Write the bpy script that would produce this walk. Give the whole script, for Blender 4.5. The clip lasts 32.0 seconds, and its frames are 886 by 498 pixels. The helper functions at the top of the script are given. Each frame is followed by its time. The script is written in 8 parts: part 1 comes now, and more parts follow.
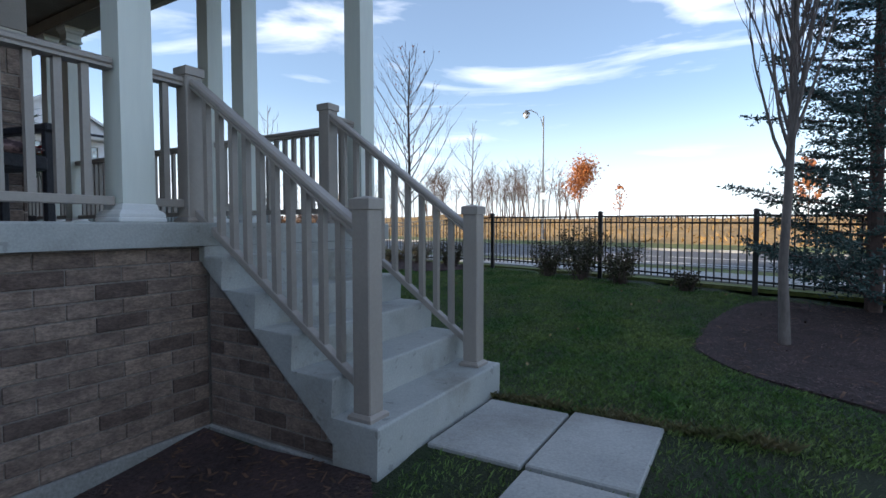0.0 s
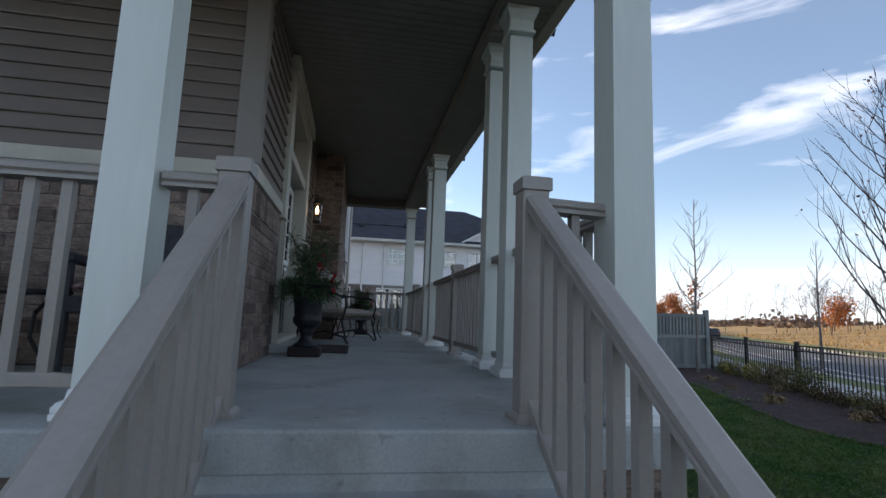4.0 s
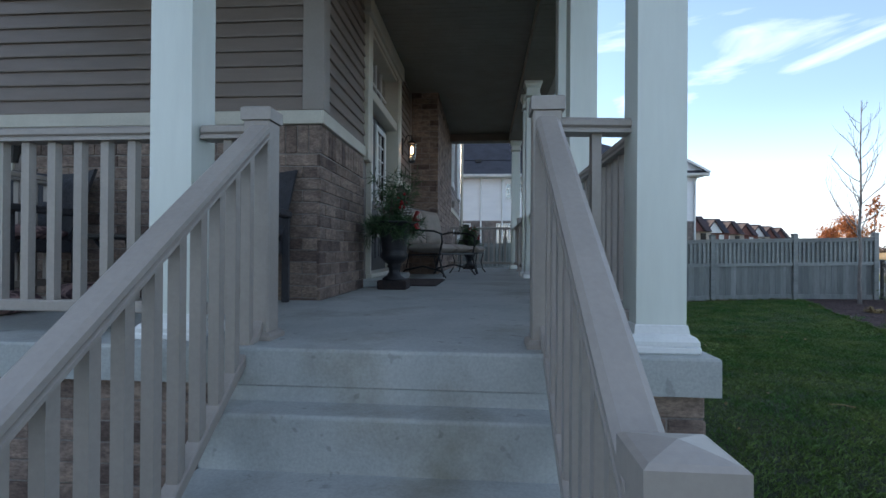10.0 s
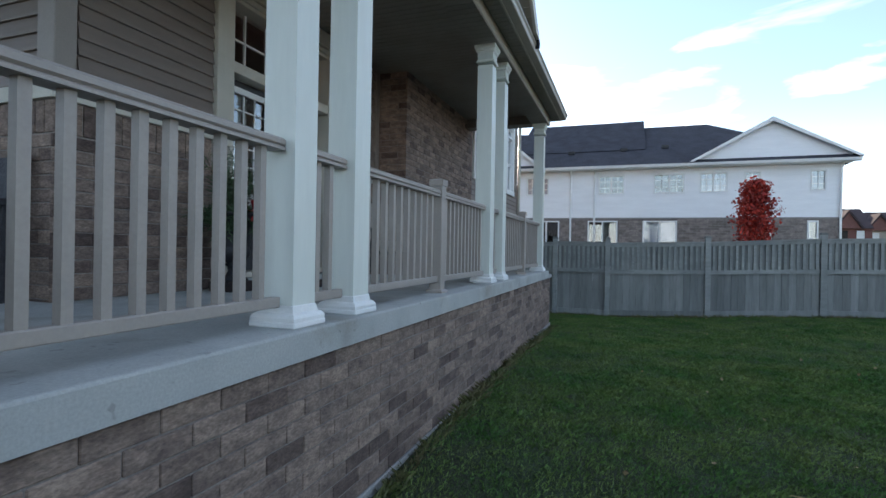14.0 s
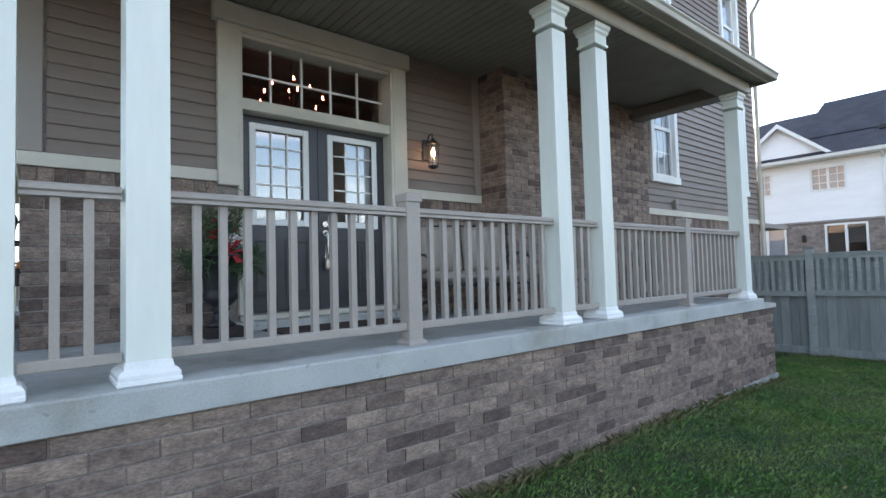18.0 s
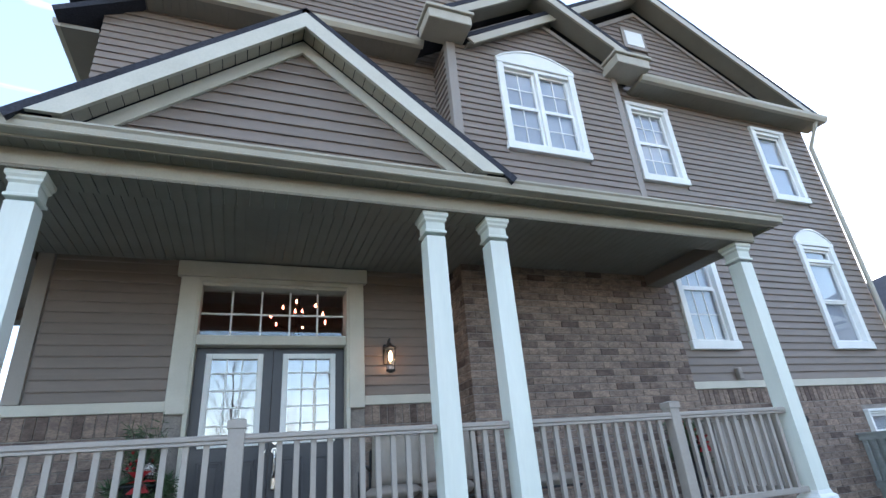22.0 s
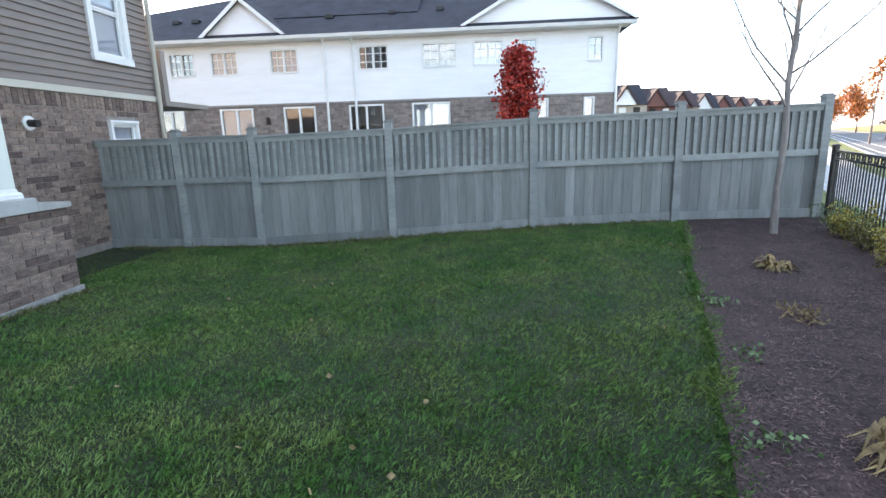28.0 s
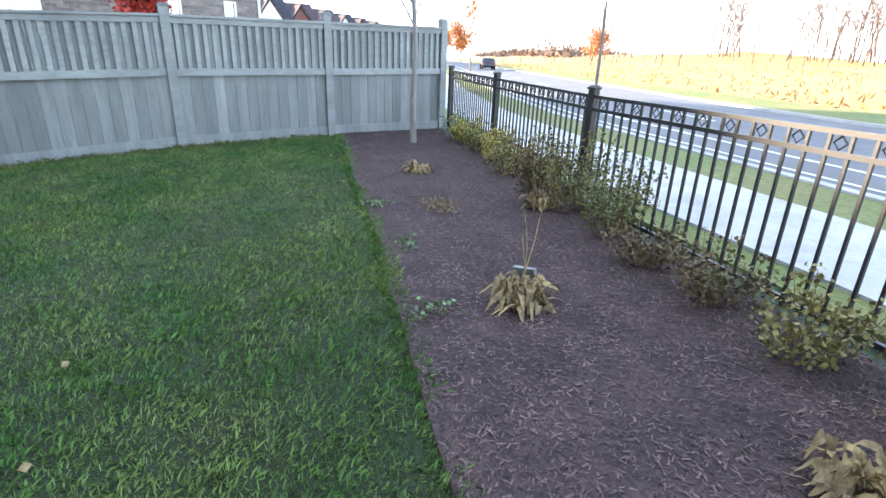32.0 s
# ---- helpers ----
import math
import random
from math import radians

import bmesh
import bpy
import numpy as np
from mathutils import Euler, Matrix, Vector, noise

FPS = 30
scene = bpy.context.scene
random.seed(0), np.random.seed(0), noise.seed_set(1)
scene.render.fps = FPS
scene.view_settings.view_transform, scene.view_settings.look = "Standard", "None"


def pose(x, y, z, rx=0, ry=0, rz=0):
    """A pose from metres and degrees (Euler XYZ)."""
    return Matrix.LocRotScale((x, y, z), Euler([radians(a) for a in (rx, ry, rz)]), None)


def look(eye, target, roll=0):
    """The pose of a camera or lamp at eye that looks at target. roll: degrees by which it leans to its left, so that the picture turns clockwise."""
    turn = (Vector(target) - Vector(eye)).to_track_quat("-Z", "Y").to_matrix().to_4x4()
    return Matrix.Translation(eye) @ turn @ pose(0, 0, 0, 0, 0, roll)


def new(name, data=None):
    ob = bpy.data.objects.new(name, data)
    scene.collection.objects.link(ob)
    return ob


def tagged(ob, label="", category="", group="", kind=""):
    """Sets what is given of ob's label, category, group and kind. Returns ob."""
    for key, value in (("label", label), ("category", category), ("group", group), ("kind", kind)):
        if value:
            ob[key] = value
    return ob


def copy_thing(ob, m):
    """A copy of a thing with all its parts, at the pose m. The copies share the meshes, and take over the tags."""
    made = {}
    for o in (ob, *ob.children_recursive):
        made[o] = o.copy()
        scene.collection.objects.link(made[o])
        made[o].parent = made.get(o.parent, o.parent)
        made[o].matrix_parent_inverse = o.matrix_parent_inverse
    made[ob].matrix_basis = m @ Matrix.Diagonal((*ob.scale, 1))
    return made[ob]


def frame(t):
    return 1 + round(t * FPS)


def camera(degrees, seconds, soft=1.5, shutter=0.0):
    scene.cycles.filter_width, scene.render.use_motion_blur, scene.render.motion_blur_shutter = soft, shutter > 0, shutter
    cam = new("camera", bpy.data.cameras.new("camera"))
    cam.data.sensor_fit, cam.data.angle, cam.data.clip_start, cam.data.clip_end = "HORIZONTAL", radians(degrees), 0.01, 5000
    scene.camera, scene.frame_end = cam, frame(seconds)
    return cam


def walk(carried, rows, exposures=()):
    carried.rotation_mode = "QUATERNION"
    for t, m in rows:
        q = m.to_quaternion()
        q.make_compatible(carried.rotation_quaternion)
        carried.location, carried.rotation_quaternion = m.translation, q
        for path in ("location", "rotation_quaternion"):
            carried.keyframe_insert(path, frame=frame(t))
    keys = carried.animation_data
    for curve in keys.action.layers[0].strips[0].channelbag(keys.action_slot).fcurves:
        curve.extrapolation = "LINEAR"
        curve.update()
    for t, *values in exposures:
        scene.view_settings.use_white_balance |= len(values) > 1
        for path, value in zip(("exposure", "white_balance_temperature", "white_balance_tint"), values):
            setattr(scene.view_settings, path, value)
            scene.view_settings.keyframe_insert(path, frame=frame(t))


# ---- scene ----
cam = camera(82.07, 32.0, soft=1.5)
# exposure and white balance: seconds, stops, kelvin, tint
EXPOSURES = [(0, 0.95, 6400, 15), (1.0, 0.45, 6050, 17), (2.0, 0.35, 6100, 17), (4.5, 1.1, 6700, 16), (5.0, 1.45, 6700, 16), (6, 2.15, 6900, 17), (7, 2.3, 7000, 17), (8, 2.1, 7000, 17), (9, 1.5, 6600, 14), (10, 1.25, 6400, 13), (11, 1.4, 6500, 13), (12, 1.5, 6800, 14), (13, 1.3, 6500, 13), (14, 1.45, 6600, 13), (17, 2.2, 6900, 15), (19, 2.25, 6900, 15), (20, 2.15, 6700, 14), (21, 2.35, 6600, 14), (22, 2.35, 6500, 14), (23, 1.6, 6250, 13), (24, 1.0, 6100, 13), (24.5, 1.0, 6200, 13), (27, 2.1, 6800, 15), (28, 2.47, 7000, 15), (29, 2.5, 7200, 16), (30, 2.47, 7000, 15), (31, 2.92, 6900, 15), (32, 3.1, 6800, 15)]
SKY_STRENGTH, SUN_STRENGTH = 0.13, 3.5
# t, x, y, z, rx, ry, rz
PATH = [
    (0, -2.837, 3.740, 1.010, 87.52, 0.12, -149.20),
    (0.5, -2.726, 3.456, 1.084, 90.13, -0.98, -157.50),
    (1, -2.583, 3.061, 1.157, 90.22, -2.52, -153.79),
    (1.5, -2.517, 2.722, 1.232, 91.36, -3.92, -149.04),
    (2, -2.355, 2.334, 1.264, 90.87, -4.29, -149.47),
    (2.5, -2.256, 1.961, 1.294, 95.97, -3.73, -132.53),
    (4.5, -1.723, 1.133, 1.465, 96.60, -1.41, -90.38),
    (5, -1.662, 1.008, 1.487, 96.87, -1.56, -77.09),
    (5.5, -1.681, 1.066, 1.490, 97.06, -0.65, -67.23),
    (6, -1.741, 1.099, 1.488, 98.30, -0.71, -58.92),
    (6.5, -1.770, 1.092, 1.489, 101.60, -0.29, -59.35),
    (7, -1.795, 1.101, 1.483, 102.75, -0.95, -59.14),
    (7.5, -1.787, 1.109, 1.485, 102.79, -1.26, -60.42),
    (8, -1.751, 1.104, 1.488, 99.77, -1.12, -64.73),
    (8.5, -1.747, 1.005, 1.485, 99.61, -0.64, -76.51),
    (9, -1.784, 0.928, 1.455, 95.28, -0.13, -84.71),
    (9.5, -1.896, 0.927, 1.442, 92.01, 0.25, -87.35),
    (10, -1.901, 0.838, 1.413, 90.21, -0.43, -85.31),
    (10.5, -1.899, 0.611, 1.440, 88.85, -0.28, -80.32),
    (11, -1.789, 0.340, 1.405, 90.64, -0.53, -83.96),
    (11.5, -1.555, 0.105, 1.399, 87.33, -2.14, -88.22),
    (12, -1.345, -0.142, 1.349, 90.59, -0.96, -66.91),
    (12.5, -1.164, -0.447, 1.344, 92.07, -1.15, -67.20),
    (13, -0.961, -0.792, 1.380, 90.32, -2.04, -76.87),
    (13.5, -0.734, -1.093, 1.399, 89.88, -2.30, -73.74),
    (14, -0.425, -1.392, 1.430, 89.93, -1.04, -70.17),
    (14.5, -0.122, -1.598, 1.452, 88.48, -1.07, -67.16),
    (16.5, 1.022, -2.097, 1.504, 84.71, 1.47, -48.73),
    (17, 1.283, -2.267, 1.487, 86.53, 1.64, -42.67),
    (17.5, 1.523, -2.435, 1.504, 88.29, 0.80, -34.96),
    (18, 1.823, -2.577, 1.512, 92.52, 1.57, -39.17),
    (18.5, 2.179, -2.814, 1.516, 92.43, 3.81, -43.95),
    (19, 2.483, -3.067, 1.563, 92.51, 4.17, -44.04),
    (19.5, 2.802, -3.237, 1.588, 95.45, 3.10, -45.60),
    (20, 3.119, -3.306, 1.604, 106.86, 2.72, -35.05),
    (20.5, 3.373, -3.436, 1.587, 112.03, 2.31, -24.20),
    (21, 3.449, -3.598, 1.581, 113.38, 3.73, -18.64),
    (21.5, 3.556, -3.721, 1.581, 109.80, 5.95, -19.37),
    (22, 3.825, -3.811, 1.597, 113.60, 4.46, -20.11),
    (22.5, 4.025, -3.826, 1.597, 114.96, 4.47, -25.59),
    (23, 4.176, -3.810, 1.594, 115.05, 4.90, -33.80),
    (23.5, 4.374, -3.879, 1.582, 112.23, 4.56, -39.11),
    (24, 4.544, -4.030, 1.570, 107.53, 4.04, -31.99),
    (24.5, 4.533, -4.197, 1.563, 104.52, 1.42, -33.79),
    (26.5, 4.749, -4.389, 1.560, 89.84, 2.14, -42.30),
    (27, 4.699, -4.407, 1.560, 85.20, 0.26, -60.01),
    (27.5, 4.603, -4.467, 1.540, 80.36, 0.05, -76.27),
    (28, 4.538, -4.568, 1.515, 77.73, 1.63, -85.63),
    (28.5, 4.450, -4.664, 1.503, 76.24, 2.48, -99.03),
    (29, 4.424, -4.688, 1.512, 75.20, 2.66, -114.11),
    (29.5, 4.408, -4.654, 1.506, 73.52, 3.56, -117.49),
    (30, 4.431, -4.594, 1.504, 72.35, 3.42, -116.35),
    (30.5, 4.502, -4.531, 1.490, 71.54, 3.58, -111.22),
    (31, 4.573, -4.517, 1.472, 71.14, 2.24, -103.12),
    (31.5, 4.571, -4.560, 1.436, 70.89, 1.21, -99.20),
    (32, 4.646, -4.583, 1.399, 69.30, -2.04, -122.09),
]
walk(cam, [(t, pose(*r)) for t, *r in PATH], EXPOSURES)

# ---- world, sun ----
SUN_ELEVATION, SUN_BEARING = radians(13), radians(52)
world = bpy.data.worlds.new("world")
scene.world = world
world.use_nodes = True
wt = world.node_tree


def wnode(kind, **values):
    n = wt.nodes.new(kind)
    for k, v in values.items():
        n.inputs[k].default_value = v
    return n


sky = wt.nodes.new("ShaderNodeTexSky")
sky.sky_type = 'NISHITA'
sky.sun_disc = False
sky.sun_elevation = SUN_ELEVATION
sky.sun_rotation = SUN_BEARING
sky.air_density, sky.dust_density, sky.ozone_density = 1.0, 0.4, 2.6
# wisps of high cloud, stretched along the horizon
wc = wt.nodes.new("ShaderNodeTexCoord")
wm = wt.nodes.new("ShaderNodeMapping")
wm.inputs["Scale"].default_value = (1.3, 2.0, 7.5)
wm.inputs["Rotation"].default_value = (0.1, 0.15, 0.5)
wt.links.new(wc.outputs["Generated"], wm.inputs[0])
wnoise = wnode("ShaderNodeTexNoise", Scale=1.6, Detail=7.0, Roughness=0.52, Distortion=0.5)
wt.links.new(wm.outputs[0], wnoise.inputs["Vector"])
wramp = wt.nodes.new("ShaderNodeValToRGB")
wramp.color_ramp.elements[0].position, wramp.color_ramp.elements[1].position = 0.53, 0.78
wt.links.new(wnoise.outputs[0], wramp.inputs[0])
wmix = wt.nodes.new("ShaderNodeMix")
wmix.data_type = 'RGBA'
wmix.inputs["B"].default_value = (7.5, 7.8, 8.2, 1)
wt.links.new(wramp.outputs[0], wmix.inputs["Factor"])
wt.links.new(sky.outputs[0], wmix.inputs["A"])
# pale haze towards the horizon
wsep = wt.nodes.new("ShaderNodeSeparateXYZ")
wt.links.new(wc.outputs["Generated"], wsep.inputs[0])
whaze = wt.nodes.new("ShaderNodeMapRange")
whaze.interpolation_type = 'SMOOTHSTEP'
for k, w in (("From Min", 0.0), ("From Max", 0.26), ("To Min", 0.62), ("To Max", 0.1)):
    whaze.inputs[k].default_value = w
wt.links.new(wsep.outputs[2], whaze.inputs["Value"])
wmix2 = wt.nodes.new("ShaderNodeMix")
wmix2.data_type = 'RGBA'
wmix2.inputs["B"].default_value = (5.6, 6.5, 7.4, 1)
wt.links.new(whaze.outputs[0], wmix2.inputs["Factor"])
wt.links.new(wmix.outputs["Result"], wmix2.inputs["A"])
wt.links.new(wmix2.outputs["Result"], wt.nodes["Background"].inputs[0])
wt.nodes["Background"].inputs[1].default_value = SKY_STRENGTH

sun_data = bpy.data.lights.new("sun", 'SUN')
sun_data.energy, sun_data.angle, sun_data.color = SUN_STRENGTH, radians(0.6), (1.0, 0.86, 0.66)
sun = new("sun", sun_data)
sun_dir = Vector((math.sin(SUN_BEARING) * math.cos(SUN_ELEVATION), math.cos(SUN_BEARING) * math.cos(SUN_ELEVATION), math.sin(SUN_ELEVATION)))
sun.matrix_basis = look(sun_dir * 60, (0, 0, 0))


# ---- materials ----
def M(name, a, b=None, scale=6.0, rough=0.7, bump=0.15, fine=70.0, vary="", amount=0.25, metal=0.0, stretch=(1, 1, 1), dist=0.004, spec=0.5, grain=0.16, ramp=(0.35, 0.65), stain=0.0):
    """A surface of two tones in soft patches, with fine grain, relief and, per piece, a shade of its own."""
    m = bpy.data.materials.new(name)
    m.use_nodes = True
    t = m.node_tree
    bs = t.nodes["Principled BSDF"]
    bs.inputs["Roughness"].default_value, bs.inputs["Metallic"].default_value = rough, metal
    bs.inputs["Specular IOR Level"].default_value = spec
    geo = t.nodes.new("ShaderNodeNewGeometry")
    mp = t.nodes.new("ShaderNodeMapping")
    mp.inputs["Scale"].default_value = stretch
    t.links.new(geo.outputs["Position"], mp.inputs[0])

    def noise_at(s, detail):
        n = t.nodes.new("ShaderNodeTexNoise")
        n.inputs["Scale"].default_value, n.inputs["Detail"].default_value, n.inputs["Roughness"].default_value = s, detail, 0.6
        t.links.new(mp.outputs[0], n.inputs["Vector"])
        return n.outputs[0]

    def mixed(mode, fac, x, y):
        n = t.nodes.new("ShaderNodeMix")
        n.data_type, n.blend_type = 'RGBA', mode
        for s, v in (("Factor", fac), ("A", x), ("B", y)):
            if isinstance(v, (int, float)):
                n.inputs[s].default_value = v
            elif isinstance(v, tuple):
                n.inputs[s].default_value = (*v, 1)
            else:
                t.links.new(v, n.inputs[s])
        return n.outputs["Result"]

    def ranged(v, lo, hi, f=0.0, e=1.0):
        n = t.nodes.new("ShaderNodeMapRange")
        n.inputs["From Min"].default_value, n.inputs["From Max"].default_value = f, e
        n.inputs["To Min"].default_value, n.inputs["To Max"].default_value = lo, hi
        t.links.new(v, n.inputs["Value"])
        return n.outputs[0]

    large, small = noise_at(scale, 4.0), noise_at(fine, 3.0)
    col = mixed('MIX', ranged(large, 0, 1, *ramp), a, b or tuple(c * 0.8 for c in a))
    if stain:
        col = mixed('MULTIPLY', ranged(noise_at(1.7, 6.0), 0, stain, 0.52, 0.72), col, (0.6, 0.55, 0.47))
        col = mixed('MULTIPLY', ranged(noise_at(13.0, 2.0), 0, stain, 0.66, 0.7), col, (0.7, 0.69, 0.68))
    if vary:
        if vary == "object":
            r = t.nodes.new("ShaderNodeObjectInfo").outputs["Random"]
        else:
            r = geo.outputs["Random Per Island"]
        col = mixed('MULTIPLY', 1.0, col, ranged(r, 1 - amount, 1 + amount * 0.6))
    col = mixed('MULTIPLY', 1.0, col, ranged(small, 1 - grain, 1 + grain, 0.3, 0.7))
    t.links.new(col, bs.inputs["Base Color"])
    t.links.new(ranged(large, max(rough - 0.08, 0.02), min(rough + 0.08, 1)), bs.inputs["Roughness"])
    if bump:
        bp = t.nodes.new("ShaderNodeBump")
        bp.inputs["Strength"].default_value, bp.inputs["Distance"].default_value = bump, dist
        t.links.new(small, bp.inputs["Height"])
        t.links.new(bp.outputs[0], bs.inputs["Normal"])
    return m


def brick_material(name, vary):
    """Clay brick: a few tans and dark browns, brick by brick, mottled and chalky."""
    m = M(name, (0.26, 0.2, 0.165), (0.145, 0.108, 0.092), 9.0, 0.85, 0.8, 45.0, "", 0.0, grain=0.34, stretch=(1, 1, 2.2))
    t = m.node_tree
    bs = t.nodes["Principled BSDF"]
    old = bs.inputs["Base Color"].links[0].from_socket
    rp = t.nodes.new("ShaderNodeValToRGB")
    e = rp.color_ramp.elements
    e[0].position, e[0].color = 0.0, (0.5, 0.46, 0.46, 1)
    e[1].position, e[1].color = 1.0, (1.28, 1.24, 1.18, 1)
    for p, c in ((0.12, (0.58, 0.53, 0.52)), (0.2, (0.84, 0.8, 0.78)), (0.5, (1.0, 0.97, 0.95)), (0.85, (1.16, 1.12, 1.07))):
        k = e.new(p)
        k.color = (*c, 1)
    if vary == "object":
        r = t.nodes.new("ShaderNodeObjectInfo").outputs["Random"]
    else:
        r = t.nodes.new("ShaderNodeNewGeometry").outputs["Random Per Island"]
    t.links.new(r, rp.inputs[0])
    mx = t.nodes.new("ShaderNodeMix")
    mx.data_type, mx.blend_type = 'RGBA', 'MULTIPLY'
    mx.inputs["Factor"].default_value = 1
    t.links.new(old, mx.inputs["A"])
    t.links.new(rp.outputs[0], mx.inputs["B"])
    t.links.new(mx.outputs["Result"], bs.inputs["Base Color"])
    return m


def glass_material(name, base, tint=(1, 1, 1)):
    """Clear glass; base: the share of light mirrored by each face seen straight on."""
    m = bpy.data.materials.new(name)
    m.use_nodes = True
    t = m.node_tree
    out = t.nodes["Material Output"]
    tr = t.nodes.new("ShaderNodeBsdfTransparent")
    tr.inputs[0].default_value = (*tint, 1)
    gl = t.nodes.new("ShaderNodeBsdfGlossy")
    gl.inputs["Roughness"].default_value = 0.015
    lw = t.nodes.new("ShaderNodeLayerWeight")
    lw.inputs[0].default_value = 0.5
    pw = t.nodes.new("ShaderNodeMath")
    pw.operation = 'POWER'
    pw.inputs[1].default_value = 4.0
    t.links.new(lw.outputs["Facing"], pw.inputs[0])
    fr = t.nodes.new("ShaderNodeMapRange")
    fr.inputs["To Min"].default_value, fr.inputs["To Max"].default_value = base, 1.0
    t.links.new(pw.outputs[0], fr.inputs["Value"])
    mx = t.nodes.new("ShaderNodeMixShader")
    t.links.new(fr.outputs[0], mx.inputs[0])
    t.links.new(tr.outputs[0], mx.inputs[1])
    t.links.new(gl.outputs[0], mx.inputs[2])
    t.links.new(mx.outputs[0], out.inputs[0])
    return m


def glow(name, col, strength):
    m = bpy.data.materials.new(name)
    m.use_nodes = True
    b = m.node_tree.nodes["Principled BSDF"]
    b.inputs["Emission Color"].default_value = (*col, 1)
    b.inputs["Emission Strength"].default_value = strength
    b.inputs["Base Color"].default_value = (*col, 1)
    return m


SIDING = M("vinyl_siding", (0.212, 0.17, 0.142), (0.192, 0.153, 0.128), 3.0, 0.5, 0.12, 60.0, "object", 0.07, stretch=(1, 1, 6), grain=0.05)
TAUPE = M("taupe_trim", (0.27, 0.235, 0.205), (0.25, 0.215, 0.19), 3.0, 0.5, 0.08, 80, grain=0.05)
CREAM = M("cream_trim", (0.56, 0.53, 0.45), (0.5, 0.475, 0.4), 3.0, 0.55, 0.08, 80, grain=0.05)
WHITE = M("white_trim", (0.78, 0.78, 0.76), (0.72, 0.73, 0.71), 3.0, 0.45, 0.06, 80, grain=0.04)
COLUMN = M("column_paint", (0.71, 0.74, 0.68), (0.65, 0.68, 0.62), 2.5, 0.42, 0.04, 30, stretch=(1, 1, 0.15), grain=0.025)
RAIL = M("rail_vinyl", (0.345, 0.305, 0.27), (0.315, 0.28, 0.25), 4.0, 0.42, 0.08, 60, grain=0.05)
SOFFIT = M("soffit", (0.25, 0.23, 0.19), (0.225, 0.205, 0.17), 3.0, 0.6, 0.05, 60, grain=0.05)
GUTTER = M("gutter", (0.42, 0.385, 0.31), (0.38, 0.345, 0.28), 3.0, 0.4, 0.05, 60, grain=0.05)
SHINGLE = M("roof_shingle", (0.03, 0.032, 0.045), (0.018, 0.019, 0.027), 2.0, 0.9, 0.6, 40, "island", 0.35, grain=0.3, dist=0.01)
CONCRETE = M("concrete", (0.43, 0.44, 0.42), (0.33, 0.345, 0.335), 2.2, 0.85, 0.25, 90, grain=0.1, ramp=(0.3, 0.75), stain=0.8)
FOUNDATION = M("foundation", (0.33, 0.32, 0.3), (0.22, 0.22, 0.21), 3.0, 0.9, 0.4, 60, grain=0.2)
PAVING = M("paving", (0.42, 0.42, 0.4), (0.32, 0.32, 0.31), 1.8, 0.9, 0.3, 70, "object", 0.1, grain=0.14, stain=0.5)
MORTAR = M("mortar", (0.27, 0.24, 0.215), (0.2, 0.175, 0.16), 7.0, 0.95, 0.4, 90, grain=0.2)
BRICK = brick_material("brick", "object")
BRICK_ISLE = brick_material("brick_run", "island")
GLASS = glass_material("window_glass", 0.1)
DOOR_GLASS = glass_material("door_glass", 0.24)
PALEGLASS = M("pale_glass", (0.75, 0.77, 0.78), (0.68, 0.7, 0.72), 2.0, 0.25, 0.0, 50, grain=0.04)
BLIND = M("blind", (0.4, 0.44, 0.5), (0.34, 0.38, 0.44), 2.0, 0.6, 0.0, 50, grain=0.04)
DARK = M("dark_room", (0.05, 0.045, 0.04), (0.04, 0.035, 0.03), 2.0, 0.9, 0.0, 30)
ROOM = M("room_wall", (0.2, 0.17, 0.14), (0.18, 0.15, 0.12), 2.0, 0.9, 0.0, 30)
DOOR = M("door_paint", (0.042, 0.043, 0.05), (0.036, 0.037, 0.043), 4.0, 0.38, 0.05, 60, grain=0.06)
CHROME = M("satin_metal", (0.6, 0.58, 0.55), (0.5, 0.48, 0.46), 5.0, 0.25, 0.0, 50, metal=1.0, grain=0.05)
IRON = M("black_iron", (0.022, 0.022, 0.024), (0.015, 0.015, 0.016), 8.0, 0.4, 0.1, 60, metal=0.2)
WICKER = M("woven_resin", (0.035, 0.035, 0.042), (0.02, 0.02, 0.025), 30.0, 0.55, 0.9, 120, dist=0.006, grain=0.3)
URN = M("cast_urn", (0.014, 0.015, 0.02), (0.009, 0.009, 0.012), 12.0, 0.5, 0.3, 60)
RUST = M("rusty_plinth", (0.035, 0.022, 0.02), (0.018, 0.014, 0.015), 14.0, 0.85, 0.4, 60)
CUSHION = M("cushion_cloth", (0.33, 0.28, 0.24), (0.28, 0.24, 0.2), 5.0, 0.9, 0.5, 220, dist=0.002, grain=0.1)
PILLOW = M("patterned_cloth", (0.34, 0.22, 0.21), (0.08, 0.045, 0.05), 14.0, 0.9, 0.3, 200, dist=0.002, ramp=(0.45, 0.55))
MAT_CLOTH = M("door_mat", (0.06, 0.035, 0.032), (0.035, 0.022, 0.022), 8.0, 0.98, 0.8, 260, dist=0.004)
# fence wood made paler: skylight on rails, slats, posts put into the colour
FENCE_LIT = M("fence_lit", (0.3, 0.315, 0.3), (0.23, 0.245, 0.238), 3.0, 0.9, 0.35, 24, "object", 0.12, stretch=(0.3, 0.3, 1), grain=0.16)
FENCE = M("weathered_fence", (0.245, 0.255, 0.245), (0.17, 0.182, 0.177), 3.0, 0.9, 0.35, 24, "object", 0.22, stretch=(1, 1, 0.12), grain=0.16)
